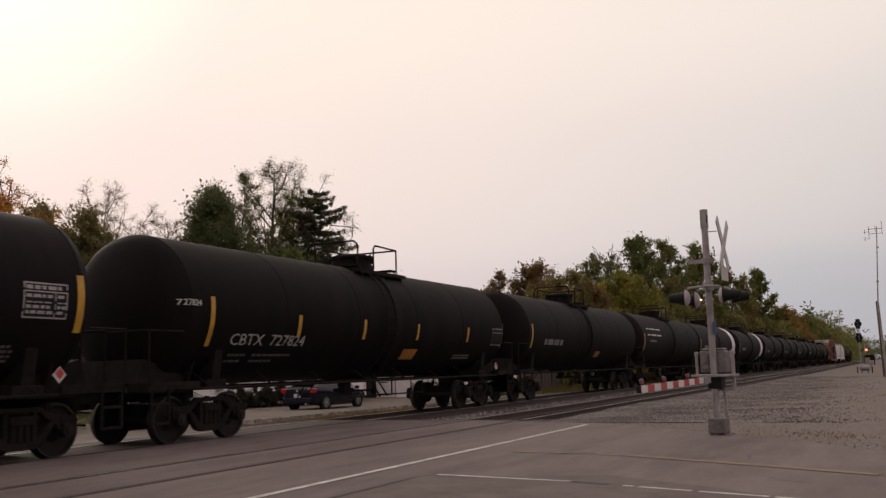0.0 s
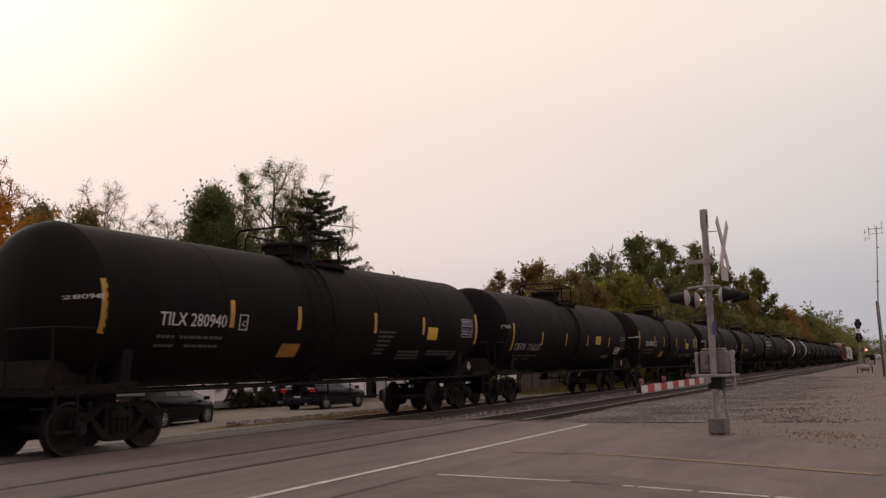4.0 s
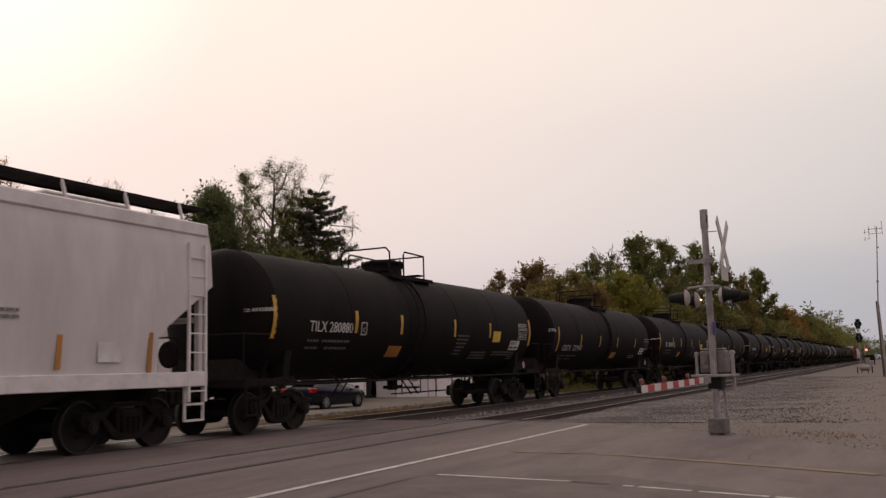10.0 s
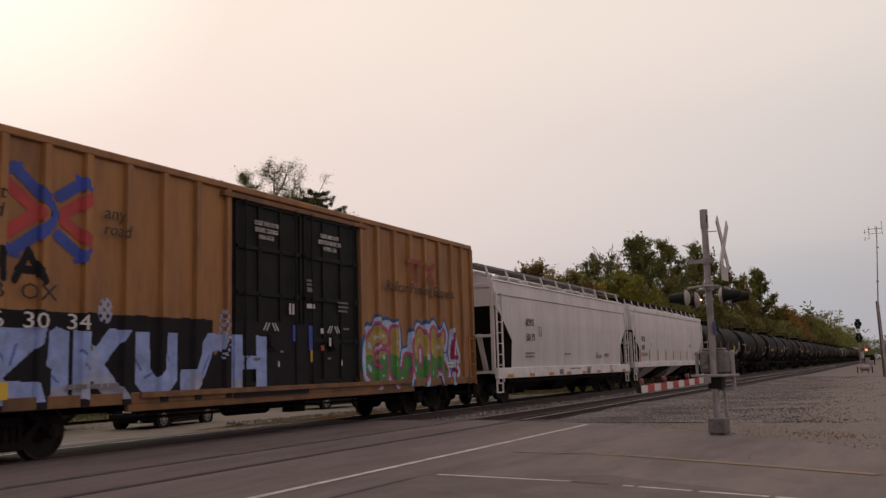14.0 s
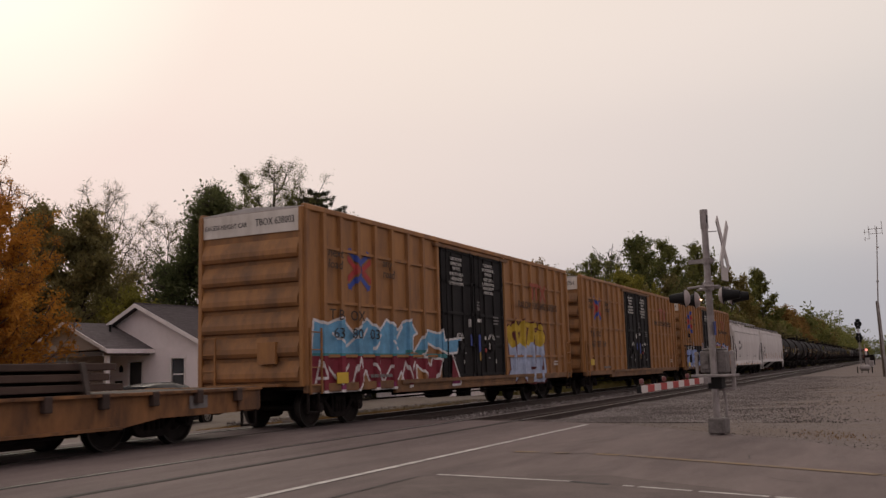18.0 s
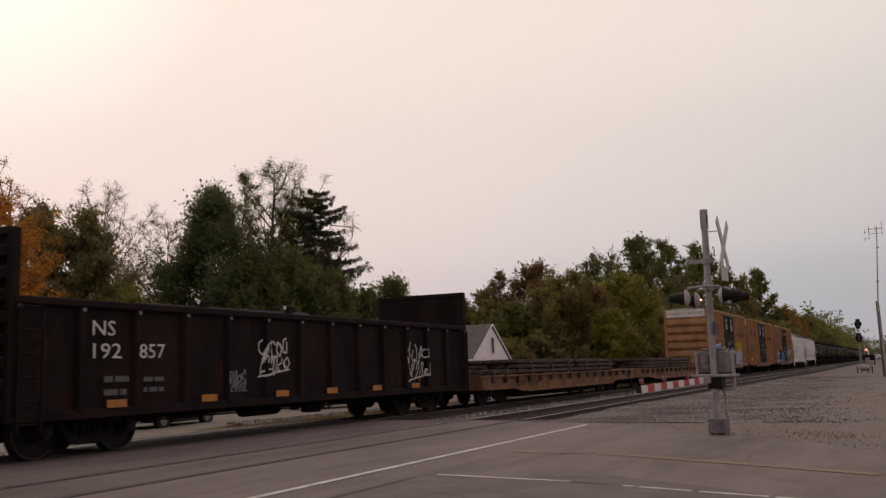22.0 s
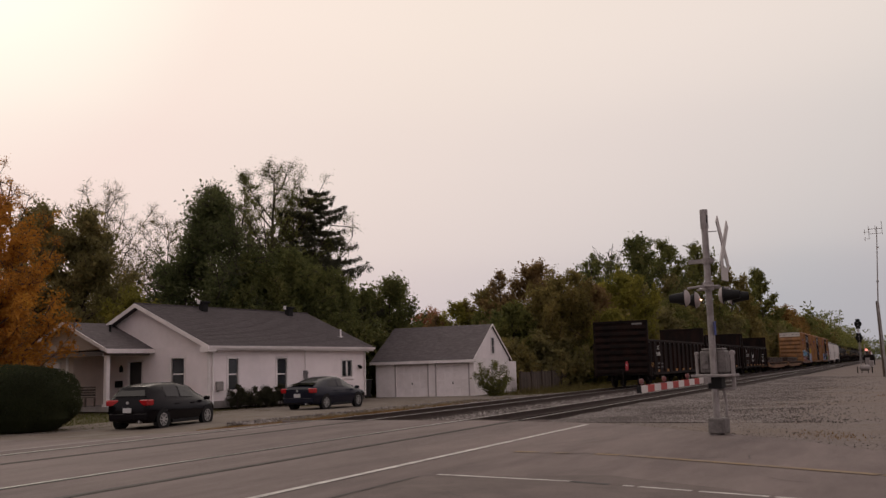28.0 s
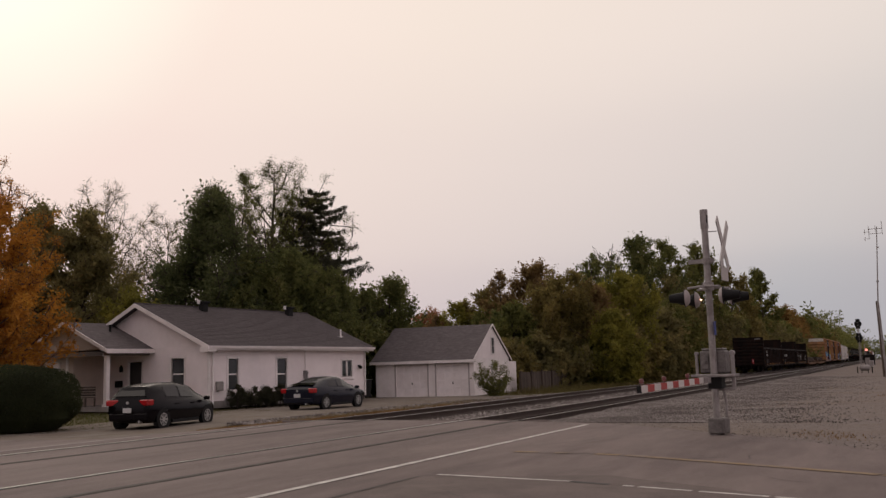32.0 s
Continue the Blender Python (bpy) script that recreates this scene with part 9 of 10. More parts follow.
    part("floor_frame", Shape().box((0, 0, 0.95), (2 * a - 0.1, 2.9, 0.1)).box((0, 0, 0.80), (2 * a - 1.0, 0.7, 0.26)).box((0, -1.0, 0.72), (9.0, 0.05, 0.2)), STEEL_DARK, car)
    ag = Shape().cyl((-1.5, -0.6, 0.62), (-0.2, -0.6, 0.62), 0.2, 12).box((0.8, -0.7, 0.6), (0.5, 0.3, 0.4)).tube([(-6, -0.9, 0.55), (6, -0.9, 0.55)], 0.025)
    part("brake_gear", ag, STEEL_DARK, car)
    # side lettering
    y = -1.581
    off = 0.0
    faint = mat("faded_dark_stencil", (0.065, 0.036, 0.022), 0.7, var=0.3, bump=0)
    dark = mat("dark_stencil", (0.030, 0.021, 0.017), 0.7, var=0.3, bump=0)
    write("next", 0.31, dark, car, (-8.50, y, 4.02), 0.68, shear=0.15)
    write("load", 0.31, dark, car, (-8.50, y, 3.74), 0.64, shear=0.15)
    write("any", 0.31, dark, car, (-5.90, y, 3.98), 0.5, shear=0.15)
    write("road", 0.31, dark, car, (-5.90, y, 3.70), 0.62, shear=0.15)
    write("T B  OX", 0.36, dark, car, (-8.45, y, 2.52), 1.62)
    write(number[:2] + "  " + number[2:4] + "  " + number[4:], 0.36, WHITE_INK if kind == 1 else BLACK_INK, car, (-8.32, y - 0.022, 2.08), 2.15)
    write("RAILCAR POOLING EXPERTS" if kind != 1 else "Railcar Pooling Experts", 0.36 if kind != 1 else 0.40, dark, car, (3.75, y, 3.38), 4.1)
    part_emblem(car, kind)
    lg = Shape()
    for x0, x1, z0, z1 in ((4.95, 5.9, 4.22, 4.34), (5.15, 5.28, 3.72, 4.28), (5.55, 5.68, 3.72, 4.28)):
        lg.box(((x0 + x1) / 2, y, (z0 + z1) / 2), (x1 - x0, 0.008, z1 - z0))
    lg.box((6.3, y, 4.0), (0.85, 0.008, 0.13), 0, 45, 0).box((6.3, y, 4.0), (0.85, 0.008, 0.13), 0, -45, 0)
    part("side_mark", lg, mat("faded_red_mark", (0.28, 0.06, 0.03), 0.7, var=0.3, bump=0), car, "faded red mark")
    part("yellow_card", Shape().box((-7.95 if kind != 2 else -8.35, y - 0.02, 1.14 if kind != 2 else 1.4), (0.5, 0.01, 0.26)), YELLOW_PANEL, car, "small yellow card")
    yd = -1.606
    for x, lines in ((-1.42, ("CLOSE THIS DOOR", "BEFORE CLOSING", "MAIN DOOR")), (1.03, ("CLOSE AND LOCK", "BOTH DOORS BEFORE", "MOVING CAR"))):
        for i, q in enumerate(lines):
            write(q, 0.14, WHITE_INK, car, (x, yd, (4.40 if kind == 1 else 4.55) - 0.145 * i), 0.056 * len(q), align="CENTER")
    if kind != 1:
        for x, lines in ((-1.42, ("CIERRE ESTA PUERTA", "ANTES DE CERRAR", "LA PUERTA PRINCIPAL")), (1.03, ("CIERRE Y PONGA", "EL SEGURO EN AMBAS", "PUERTAS ANTES DE", "MOVER EL CARRO"))):
            for i, q in enumerate(lines):
                write(q, 0.14, WHITE_INK, car, (x, yd, 4.09 - 0.145 * i), 0.054 * len(q), align="CENTER")
    door_marks(car, yd)
    write("TBOX " + number, 0.24, BLACK_INK, car, (-a - 0.037, -0.15, 4.74), 1.1, rz=-90)
    write("EXCESS HEIGHT CAR", 0.16, BLACK_INK, car, (-a - 0.037, 1.35, 4.74), 1.25, rz=-90)
    bars([(0, 0, 1.1, 0.08)], GREY_INK, car, (-6.6, y, 1.16))
    bars([(0, 0.1, 0.5, 0.06), (0, 0, 0.5, 0.06)], WHITE_INK, car, (7.3, y, 1.35))
    return car


LETTERS_A = [
    [(-8.5, 2.05), (-7.0, 2.10), (-7.05, 1.85), (-7.75, 1.30), (-7.1, 1.25), (-7.0, 0.95), (-8.55, 0.92), (-8.5, 1.2), (-7.85, 1.72), (-8.5, 1.75)],
    [(-6.95, 2.0), (-6.75, 2.12), (-6.5, 2.05), (-6.5, 0.95), (-6.85, 0.92), (-6.82, 1.45), (-7.0, 1.5)],
    [(-6.42, 2.08), (-6.1, 2.05), (-6.08, 1.66), (-5.65, 2.12), (-5.2, 2.10), (-5.75, 1.52), (-5.2, 0.93), (-5.7, 0.92), (-6.08, 1.35), (-6.1, 0.95), (-6.42, 0.98)],
    [(-5.05, 2.08), (-4.72, 2.08), (-4.68, 1.42), (-4.52, 1.28), (-4.38, 1.42), (-4.34, 2.08), (-4.0, 2.08), (-4.0, 1.2), (-4.25, 0.95), (-4.82, 0.95), (-5.05, 1.2)],
    [(-3.92, 1.02), (-3.6, 0.95), (-3.25, 1.25), (-3.0, 1.75), (-2.7, 1.78), (-2.66, 2.08), (-3.15, 2.10), (-3.35, 1.85), (-3.55, 1.40), (-3.9, 1.42)],
    [(-2.55, 2.08), (-2.22, 2.08), (-2.22, 1.66), (-1.78, 1.66), (-1.78, 2.08), (-1.42, 2.05), (-1.42, 1.0), (-1.78, 0.98), (-1.78, 1.38), (-2.22, 1.38), (-2.22, 0.96), (-2.55, 0.96)]]


def paint_boxcars(cars):
    prof = functools.partial(box_profile, posts=BOX_POSTS)

    def wob(X, Z, k=1.0):
        return 0.06 * np.sin(X * 5.1 * k + 1) + 0.05 * np.sin(X * 11.3 * k + Z * 3)

    def big_blue(X, Z):
        C = np.full(X.shape, -1)
        W = wob(X, Z)
        C[(Z < 2.36 + W * 0.15) & (Z > 0.84) & (X > -8.95) & (X < 0.1 + W * 2)] = 0
        C[in_poly(X, Z, [(-3.0, 2.5), (-2.5, 2.5), (-2.45, 2.1), (-2.95, 1.65), (-3.0, 2.0)])] = -1
        C[in_poly(X, Z, [(-2.15, 1.05), (-1.78, 1.02), (-1.75, 1.55), (-1.9, 1.5)])] = -1
        tag = [(-8.55, 3.28, -8.5, 2.80), (-8.55, 3.28, -8.15, 3.18), (-8.15, 3.18, -8.1, 2.9), (-8.1, 2.9, -8.5, 2.80), (-7.85, 3.25, -7.82, 2.82), (-7.55, 2.82, -7.32, 3.28), (-7.32, 3.28, -7.05, 2.82), (-7.5, 2.98, -7.12, 2.98)]
        C[stroke_dist(X, Z, tag) < 0.062] = 0
        for p in LETTERS_A:
            C[in_poly(X, Z, p)] = 1
        lo = (C == 1) & (Z < 1.25 + 0.10 * np.sin(X * 3.0)) & (np.sin(X * 1.9 + 0.4) > -0.3)
        C[lo] = 2
        scr = [(q + 0.18 * math.cos(k * 2.1), 1.55 + 0.28 * math.sin(k * 1.7), q + 0.22 * math.cos(k * 2.1 + 1.6), 1.5 + 0.25 * math.sin(k * 1.7 + 1.3)) for k, q in enumerate((-7.9, -7.4, -6.9, -6.2, -6.1, -5.1, -4.8, -4.15, -3.7, -3.3, -2.6, -2.1, -1.4, -0.8))]
        C[(stroke_dist(X, Z, scr) < 0.022) & (C >= 1)] = 3
        C[(np.hypot((X + 5.75) / 0.16, (Z - 2.42) / 0.22) < 1) & (np.sin(X * 40) * np.sin(Z * 33) > -0.4)] = 2
        C[(np.hypot((X + 2.7) / 0.14, (Z - 2.1) / 0.5) < 1) & (np.sin(X * 45 + Z * 9) * np.sin(Z * 38) > 0.1)] = 2
        C[(np.hypot((X + 6.0) / 0.2, (Z - 1.5) / 0.35) < 1) & (np.sin(X * 45 + Z * 9) * np.sin(Z * 38) > 0.0)] = 2
        return C

    spray(cars[0], "spray_painting", "large pale blue block letters sprayed on black", -9.1, 0.4, 0.8, 3.45, [sp("black", (0.014, 0.013, 0.016)), sp("pale_blue", (0.28, 0.36, 0.62)), sp("grey_blue", (0.33, 0.36, 0.47)), sp("thin_blue", (0.10, 0.16, 0.40))], big_blue, prof)

    def bubbles(X, Z):
        C = np.full(X.shape, -1)
        W = wob(X, Z)
        g = [(3.75, 2.12, 3.35, 2.28), (3.35, 2.28, 2.98, 1.95), (2.98, 1.95, 2.95, 1.4), (2.95, 1.4, 3.3, 1.12), (3.3, 1.12, 3.72, 1.22), (3.72, 1.22, 3.74, 1.62), (3.74, 1.62, 3.45, 1.62)]
        u = [(4.25, 2.25, 4.2, 1.35), (4.2, 1.35, 4.4, 1.12), (4.4, 1.12, 4.85, 1.15), (4.85, 1.15, 4.95, 1.5)]
        o = [(5.75, 2.25, 5.42, 1.95), (5.42, 1.95, 5.42, 1.4), (5.42, 1.4, 5.75, 1.12), (5.75, 1.12, 6.1, 1.4), (6.1, 1.4, 6.1, 1.95), (6.1, 1.95, 5.75, 2.25)]
        k = [(6.62, 2.28, 6.6, 1.12), (6.65, 1.6, 7.15, 2.25), (6.8, 1.75, 7.25, 1.15)]
        d = stroke_dist(X, Z, g + u + o + k)
        C[(d < 0.46 + W) & (Z > 0.82) & (X < 7.75)] = 0
        C[d < 0.38 + W] = 1
        C[d < 0.28 + 0.3 * W] = 2
        C[d < 0.205] = 3
        C[d < 0.175] = 4
        C[(d < 0.175) & (Z < 1.68 + W)] = 5
        C[(d < 0.08) & (np.sin(X * 9.0) * np.sin(Z * 11.0 + X * 4) > 0.55)] = 1
        m = stroke_dist(X, Z, [(7.85, 2.3, 7.75, 1.7), (7.9, 2.3, 8.15, 1.7), (7.75, 1.62, 8.2, 1.62), (7.95, 1.6, 7.95, 1.3), (7.8, 1.25, 8.15, 1.2), (7.95, 1.2, 7.9, 0.95)])
        C[(m < 0.2) & (C < 0)] = 1
        C[m < 0.07] = 6
        return C

    spray(cars[0], "spray_painting", "rounded green and pink lettering sprayed with a blue edge", 2.45, 8.4, 0.8, 2.8,
          [sp("deep_blue", (0.05, 0.10, 0.22)), sp("pale_sky", (0.36, 0.44, 0.60)), sp("pink", (0.42, 0.10, 0.14)), sp("violet", (0.16, 0.07, 0.22)), sp("olive", (0.36, 0.27, 0.08)), sp("green", (0.08, 0.22, 0.06)), sp("crimson", (0.24, 0.02, 0.05))], bubbles, prof)

    def two_tone(X, Z):
        C = np.full(X.shape, -1)
        shapes = [
            (0, [(-4.15, 1.82), (-4.13, 2.20), (-3.88, 2.29), (-4.3, 2.65), (-4.7, 2.58), (-5.0, 2.35), (-5.6, 2.62), (-6.0, 2.3), (-6.6, 2.60), (-7.3, 2.25), (-7.8, 2.58), (-8.5, 2.4), (-9.0, 2.5), (-9.1, 1.72), (-4.6, 1.72)]),
            (0, [(-4.10, 1.78), (-3.32, 2.40), (-2.62, 2.32), (-2.38, 2.42), (-2.30, 2.12), (-1.12, 2.21), (-1.50, 1.76), (-2.13, 1.72), (-2.86, 1.92), (-3.21, 2.02), (-3.60, 1.70)]),
            (2, [(-9.1, 1.66), (-4.28, 1.66), (-3.45, 1.62), (-3.08, 1.39), (-2.98, 1.62), (-2.45, 1.56), (-2.86, 0.82), (-3.3, 0.92), (-3.44, 1.17), (-3.97, 1.41), (-3.93, 0.86), (-4.6, 0.84), (-4.85, 1.25), (-5.2, 0.84), (-6.4, 0.84), (-6.7, 1.3), (-7.1, 0.84), (-9.1, 0.84)]),
            (2, [(-1.85, 1.76), (-1.26, 0.90), (-1.3, 0.80), (-1.86, 0.80)])]
        for c, p in shapes:
            C[in_poly(X, Z, p)] = c
        C[(C == 0) & (Z < 1.84) & (X > -4.6) & (X < -2.1)] = 1
        C[(Z > 1.60) & (Z < 1.72) & (X < -2.2) & (X > -9.1) & (C < 0)] = 1
        C[(C == 2) & (Z < 0.98) & (np.sin(X * 3) > 0.2)] = 4
        for c, p in shapes:
            d = stroke_dist(X, Z, [(*q, *r) for q, r in zip(p, p[1:]) if not (q[1] > 1.55 and r[1] > 1.55 and q[1] < 1.8 and r[1] < 1.8 and abs(q[0] - r[0]) > 1.5)])
            C[d < 0.033] = 3
        d = stroke_dist(X, Z, [(-8.2, 2.2, -7.6, 1.9), (-7.6, 1.9, -7.1, 2.15), (-6.3, 1.85, -5.9, 2.2), (-8.4, 1.4, -7.9, 1.0), (-7.9, 1.0, -7.5, 1.45), (-6.3, 1.45, -5.8, 1.0), (-5.8, 1.0, -5.4, 1.4), (-5.35, 2.05, -5.0, 1.85),
                                (-9.0, 0.86, -8.75, 1.55), (-8.75, 1.55, -8.35, 0.86), (-8.85, 1.15, -8.6, 1.15), (-7.35, 0.9, -7.05, 1.6), (-7.05, 1.6, -6.75, 0.9), (-6.1, 1.5, -5.95, 1.15),
                                (-4.9, 0.9, -4.6, 1.5), (-4.6, 1.5, -4.3, 1.05), (-4.3, 1.05, -4.05, 1.5), (-5.1, 2.1, -4.75, 2.45), (-6.9, 2.05, -6.6, 2.35)])
        C[d < 0.035] = 3
        return C

    spray(cars[2], "spray_painting", "jagged blue and dark red lettering sprayed with white outlines", -9.3, -0.5, 0.78, 2.85,
          [sp("sky_blue", (0.14, 0.34, 0.52)), sp("teal", (0.06, 0.22, 0.24)), sp("dark_red", (0.19, 0.03, 0.045)), sp("white", (0.62, 0.60, 0.60)), sp("magenta", (0.22, 0.04, 0.12))], two_tone, prof)

    def upright(X, Z):
        C = np.full(X.shape, -1)
        segs = [(3.0, 2.5, 3.3, 1.3), (3.3, 1.3, 3.7, 1.0), (3.55, 2.7, 3.9, 1.4), (3.9, 1.4, 3.1, 0.95), (4.3, 2.6, 4.05, 2.0), (4.05, 2.0, 4.5, 1.8), (4.5, 1.8, 4.1, 1.2), (4.1, 1.2, 4.5, 0.95),
                (5.1, 2.6, 4.8, 1.9), (4.8, 1.9, 5.3, 1.85), (4.9, 1.5, 5.25, 1.5), (4.75, 1.8, 4.8, 0.95), (4.8, 0.95, 5.3, 0.95), (5.5, 2.3, 6.4, 2.35), (5.9, 2.4, 5.75, 0.95), (5.6, 0.95, 6.2, 0.92), (6.2, 2.3, 6.45, 1.0)]
        d = stroke_dist(X, Z, segs)
        W = wob(X, Z)
        C[d < 0.30 + W * 0.4] = 0
        C[d < 0.225] = 1
        C[(d < 0.225) & (Z > 2.05 + W)] = 2
        y = stroke_dist(X, Z, [(3.2, 2.55, 3.5, 2.85), (3.5, 2.85, 3.9, 2.6), (3.9, 2.6, 4.3, 2.85), (4.3, 2.85, 4.6, 2.6), (4.7, 2.8, 5.2, 2.75), (5.3, 2.8, 5.7, 2.8), (6.0, 2.75, 6.5, 2.4), (6.5, 2.4, 6.3, 2.0)])
        C[(y < 0.16) & (C < 1)] = 0
        C[y < 0.10] = 2
        return C

    spray(cars[2], "spray_painting", "pale blue and yellow upright lettering sprayed with a dark red edge", 2.6, 7.0, 0.65, 3.1,
          [sp("maroon", (0.10, 0.03, 0.03)), sp("ice_blue", (0.36, 0.42, 0.56)), sp("golden", (0.46, 0.32, 0.04))], upright, prof)


def tag_gondola(car, x, z, k, pen, seed):
    rr = random.Random(seed)
    segs = []
    for row in range(2):
        for i in range(5):
            # one looping, leaning letter
            cx, cz = x + k * (i * 0.21 + 0.06 * row), z - row * 0.36 * k + 0.05 * math.sin(i * 1.7)
            n = rr.randint(5, 9)
            a0, turn = rr.uniform(0, 6.28), rr.choice((-1, 1)) * rr.uniform(0.7, 1.1)
            pts = []
            for j in range(n):
                a = a0 + j * turn
                r = k * (0.10 + 0.05 * math.sin(j * 1.9 + i))
                pts.append((cx + r * 0.8 * math.cos(a) + 0.10 * k * math.sin(a) * 0.5, cz + 1.5 * r * math.sin(a)))
            segs += [(*p, *q) for p, q in zip(pts, pts[1:])]
    segs.append((x - 0.1, z - 0.62 * k, x + 1.0 * k, z - 0.48 * k))

    def scribble(X, Z):
        C = np.full(X.shape, -1)
        C[stroke_dist(X, Z, segs) < 0.017] = 0
        return C

    def prof(q):
        a = 8.18
        posts = [-a + 0.10 + i * (2 * a - 0.2) / 13 for i in range(14)]
        d = min(abs(q - p) for p in posts)
        return 1.532 if d < 0.07 else (1.42 + 0.11 * (0.11 - d) / 0.04 if d < 0.11 else 1.424)

    spray(car, "spray_tag", "thin white sprayed scribble", x - 0.4, x + 1.9 * k, 0.95, 2.4, [pen], scribble, prof, 0.014)


def flatcar(numbers, seed):
    """Bulkhead-free flat loaded with stacked timbers held by stakes and straps."""
    rr = random.Random(seed)
    a = 9.45
    car = thing("flatcar", "rusty yellow flatcar with stake pockets along its sides", "flatcar", "cars of the train")
    part("deck", Shape().box((0, 0, 0.97), (2 * a - 0.2, 2.8, 0.10)), TIMBER, car)
    for sy in (-1, 1):
        poly = [(-a, 1.02), (a, 1.02), (a, 0.55), (6.6, 0.55), (5.6, 0.42), (-5.6, 0.42), (-6.6, 0.55), (-a, 0.55)]
        part("side_sill", Shape().prism(poly, sy * 1.42, sy * 1.50), RUST, car)
        part("sill_flange", Shape().box((0, sy * 1.50, 1.0), (2 * a, 0.2, 0.05)).box((0, sy * 1.50, 0.445), (11.2, 0.18, 0.05)), RUST, car)
        for i in range(16):
            x = -a + 0.75 + i * (2 * a - 1.5) / 15
            part("stake_pocket", Shape().box((x, sy * 1.56, 0.90), (0.16, 0.13, 0.26)), TIMBER, car, bevel=0.015)
    for e in (-1, 1):
        part("end_sill", Shape().box((e * (a - 0.06), 0, 0.80), (0.16, 3.0, 0.48)).box((e * (a - 0.35), -1.5, 0.80), (0.7, 0.1, 0.46)), RUST, car, bevel=0.015)
        st = Shape()
        for dx in (0, -0.42):
            st.box((e * (a - 0.15 + dx), -1.52, 0.5), (0.04, 0.05, 0.5))
        st.box((e * (a - 0.36), -1.52, 0.27), (0.44, 0.06, 0.04))
        part("sill_step", st, STEEL_DARK, car)
        coupler(car, e * (a + 0.25), e)
        truck(car, e * 6.9)
    part("centre_sill", Shape().box((0, 0, 0.66), (2 * a - 1.4, 0.7, 0.5)), STEEL_DARK, car)
    part("underframe", Shape().prism([(-5.4, 0.50), (5.4, 0.50), (4.6, 0.20), (-4.6, 0.20)], -0.9, 0.9).tube([(-5, -1.2, 0.36), (5, -1.2, 0.36)], 0.03), STEEL_DARK, car)
    y = -1.507
    write(numbers[0], 0.30, GREY_INK if seed == 1 else BLACK_INK, car, (-6.35, y, 0.62), 0.95)
    write(numbers[1], 0.30, BLACK_INK, car, (-5.2, y, 0.62), 1.05)
    part("routing_panel", Shape().box((7.6, y - 0.002, 0.80), (0.5, 0.01, 0.24)), GREY_INK, car)
    # timber stacks: each timber a part of its stack, which rests on the deck
    loads = []
    stacks = ((-7.1, -0.7, 3), (-0.4, 5.9, 3)) if seed == 1 else ((-8.0, -6.0, 1), (-5.6, 0.9, 3), (1.3, 6.9, 3))
    for x0, x1, tiers in stacks:
        st = thing("timber_stack", "stack of weathered heavy timbers lying on a flatcar", "timber", "timber loads")
        loads.append(st)
        for lay in range(tiers):
            z = 1.02 + 0.055 + lay * 0.175
            for b in (0.12, 0.5, 0.88):
                part("spacer", Shape().box((x0 + (x1 - x0) * b, 0, z - 0.028), (0.14, 2.5, 0.05)), TIMBER, st)
            for i in range(8):
                w = 0.29
                j = rr.uniform(-0.28, 0.28)
                tm = Shape().box(((x0 + x1) / 2 + j, -1.08 + i * 0.31, z + 0.060), (x1 - x0 + rr.uniform(-0.7, 0.2), w, 0.12), 0, 0, rr.uniform(-0.25, 0.25))
                part("timber", tm, TIMBER, st, bevel=0.012)
        top = 1.02 + tiers * 0.175 + 0.01
        for b in (0.16, 0.5, 0.84) if tiers > 1 else (0.5,):
            x = x0 + (x1 - x0) * b
            bd = Shape().box((x, 0, top + 0.012), (0.07, 2.5, 0.012))
            bd.box((x + 0.10, -1.36, 1.02 + (top - 1.02) / 2), (0.09, 0.05, top - 1.0), rr.uniform(-6, 0), rr.uniform(-16, -6), 0)
            part("tie_down", bd, mat("worn_strap", (0.06, 0.047, 0.04), 0.7, var=0.3), st)
    return car, loads


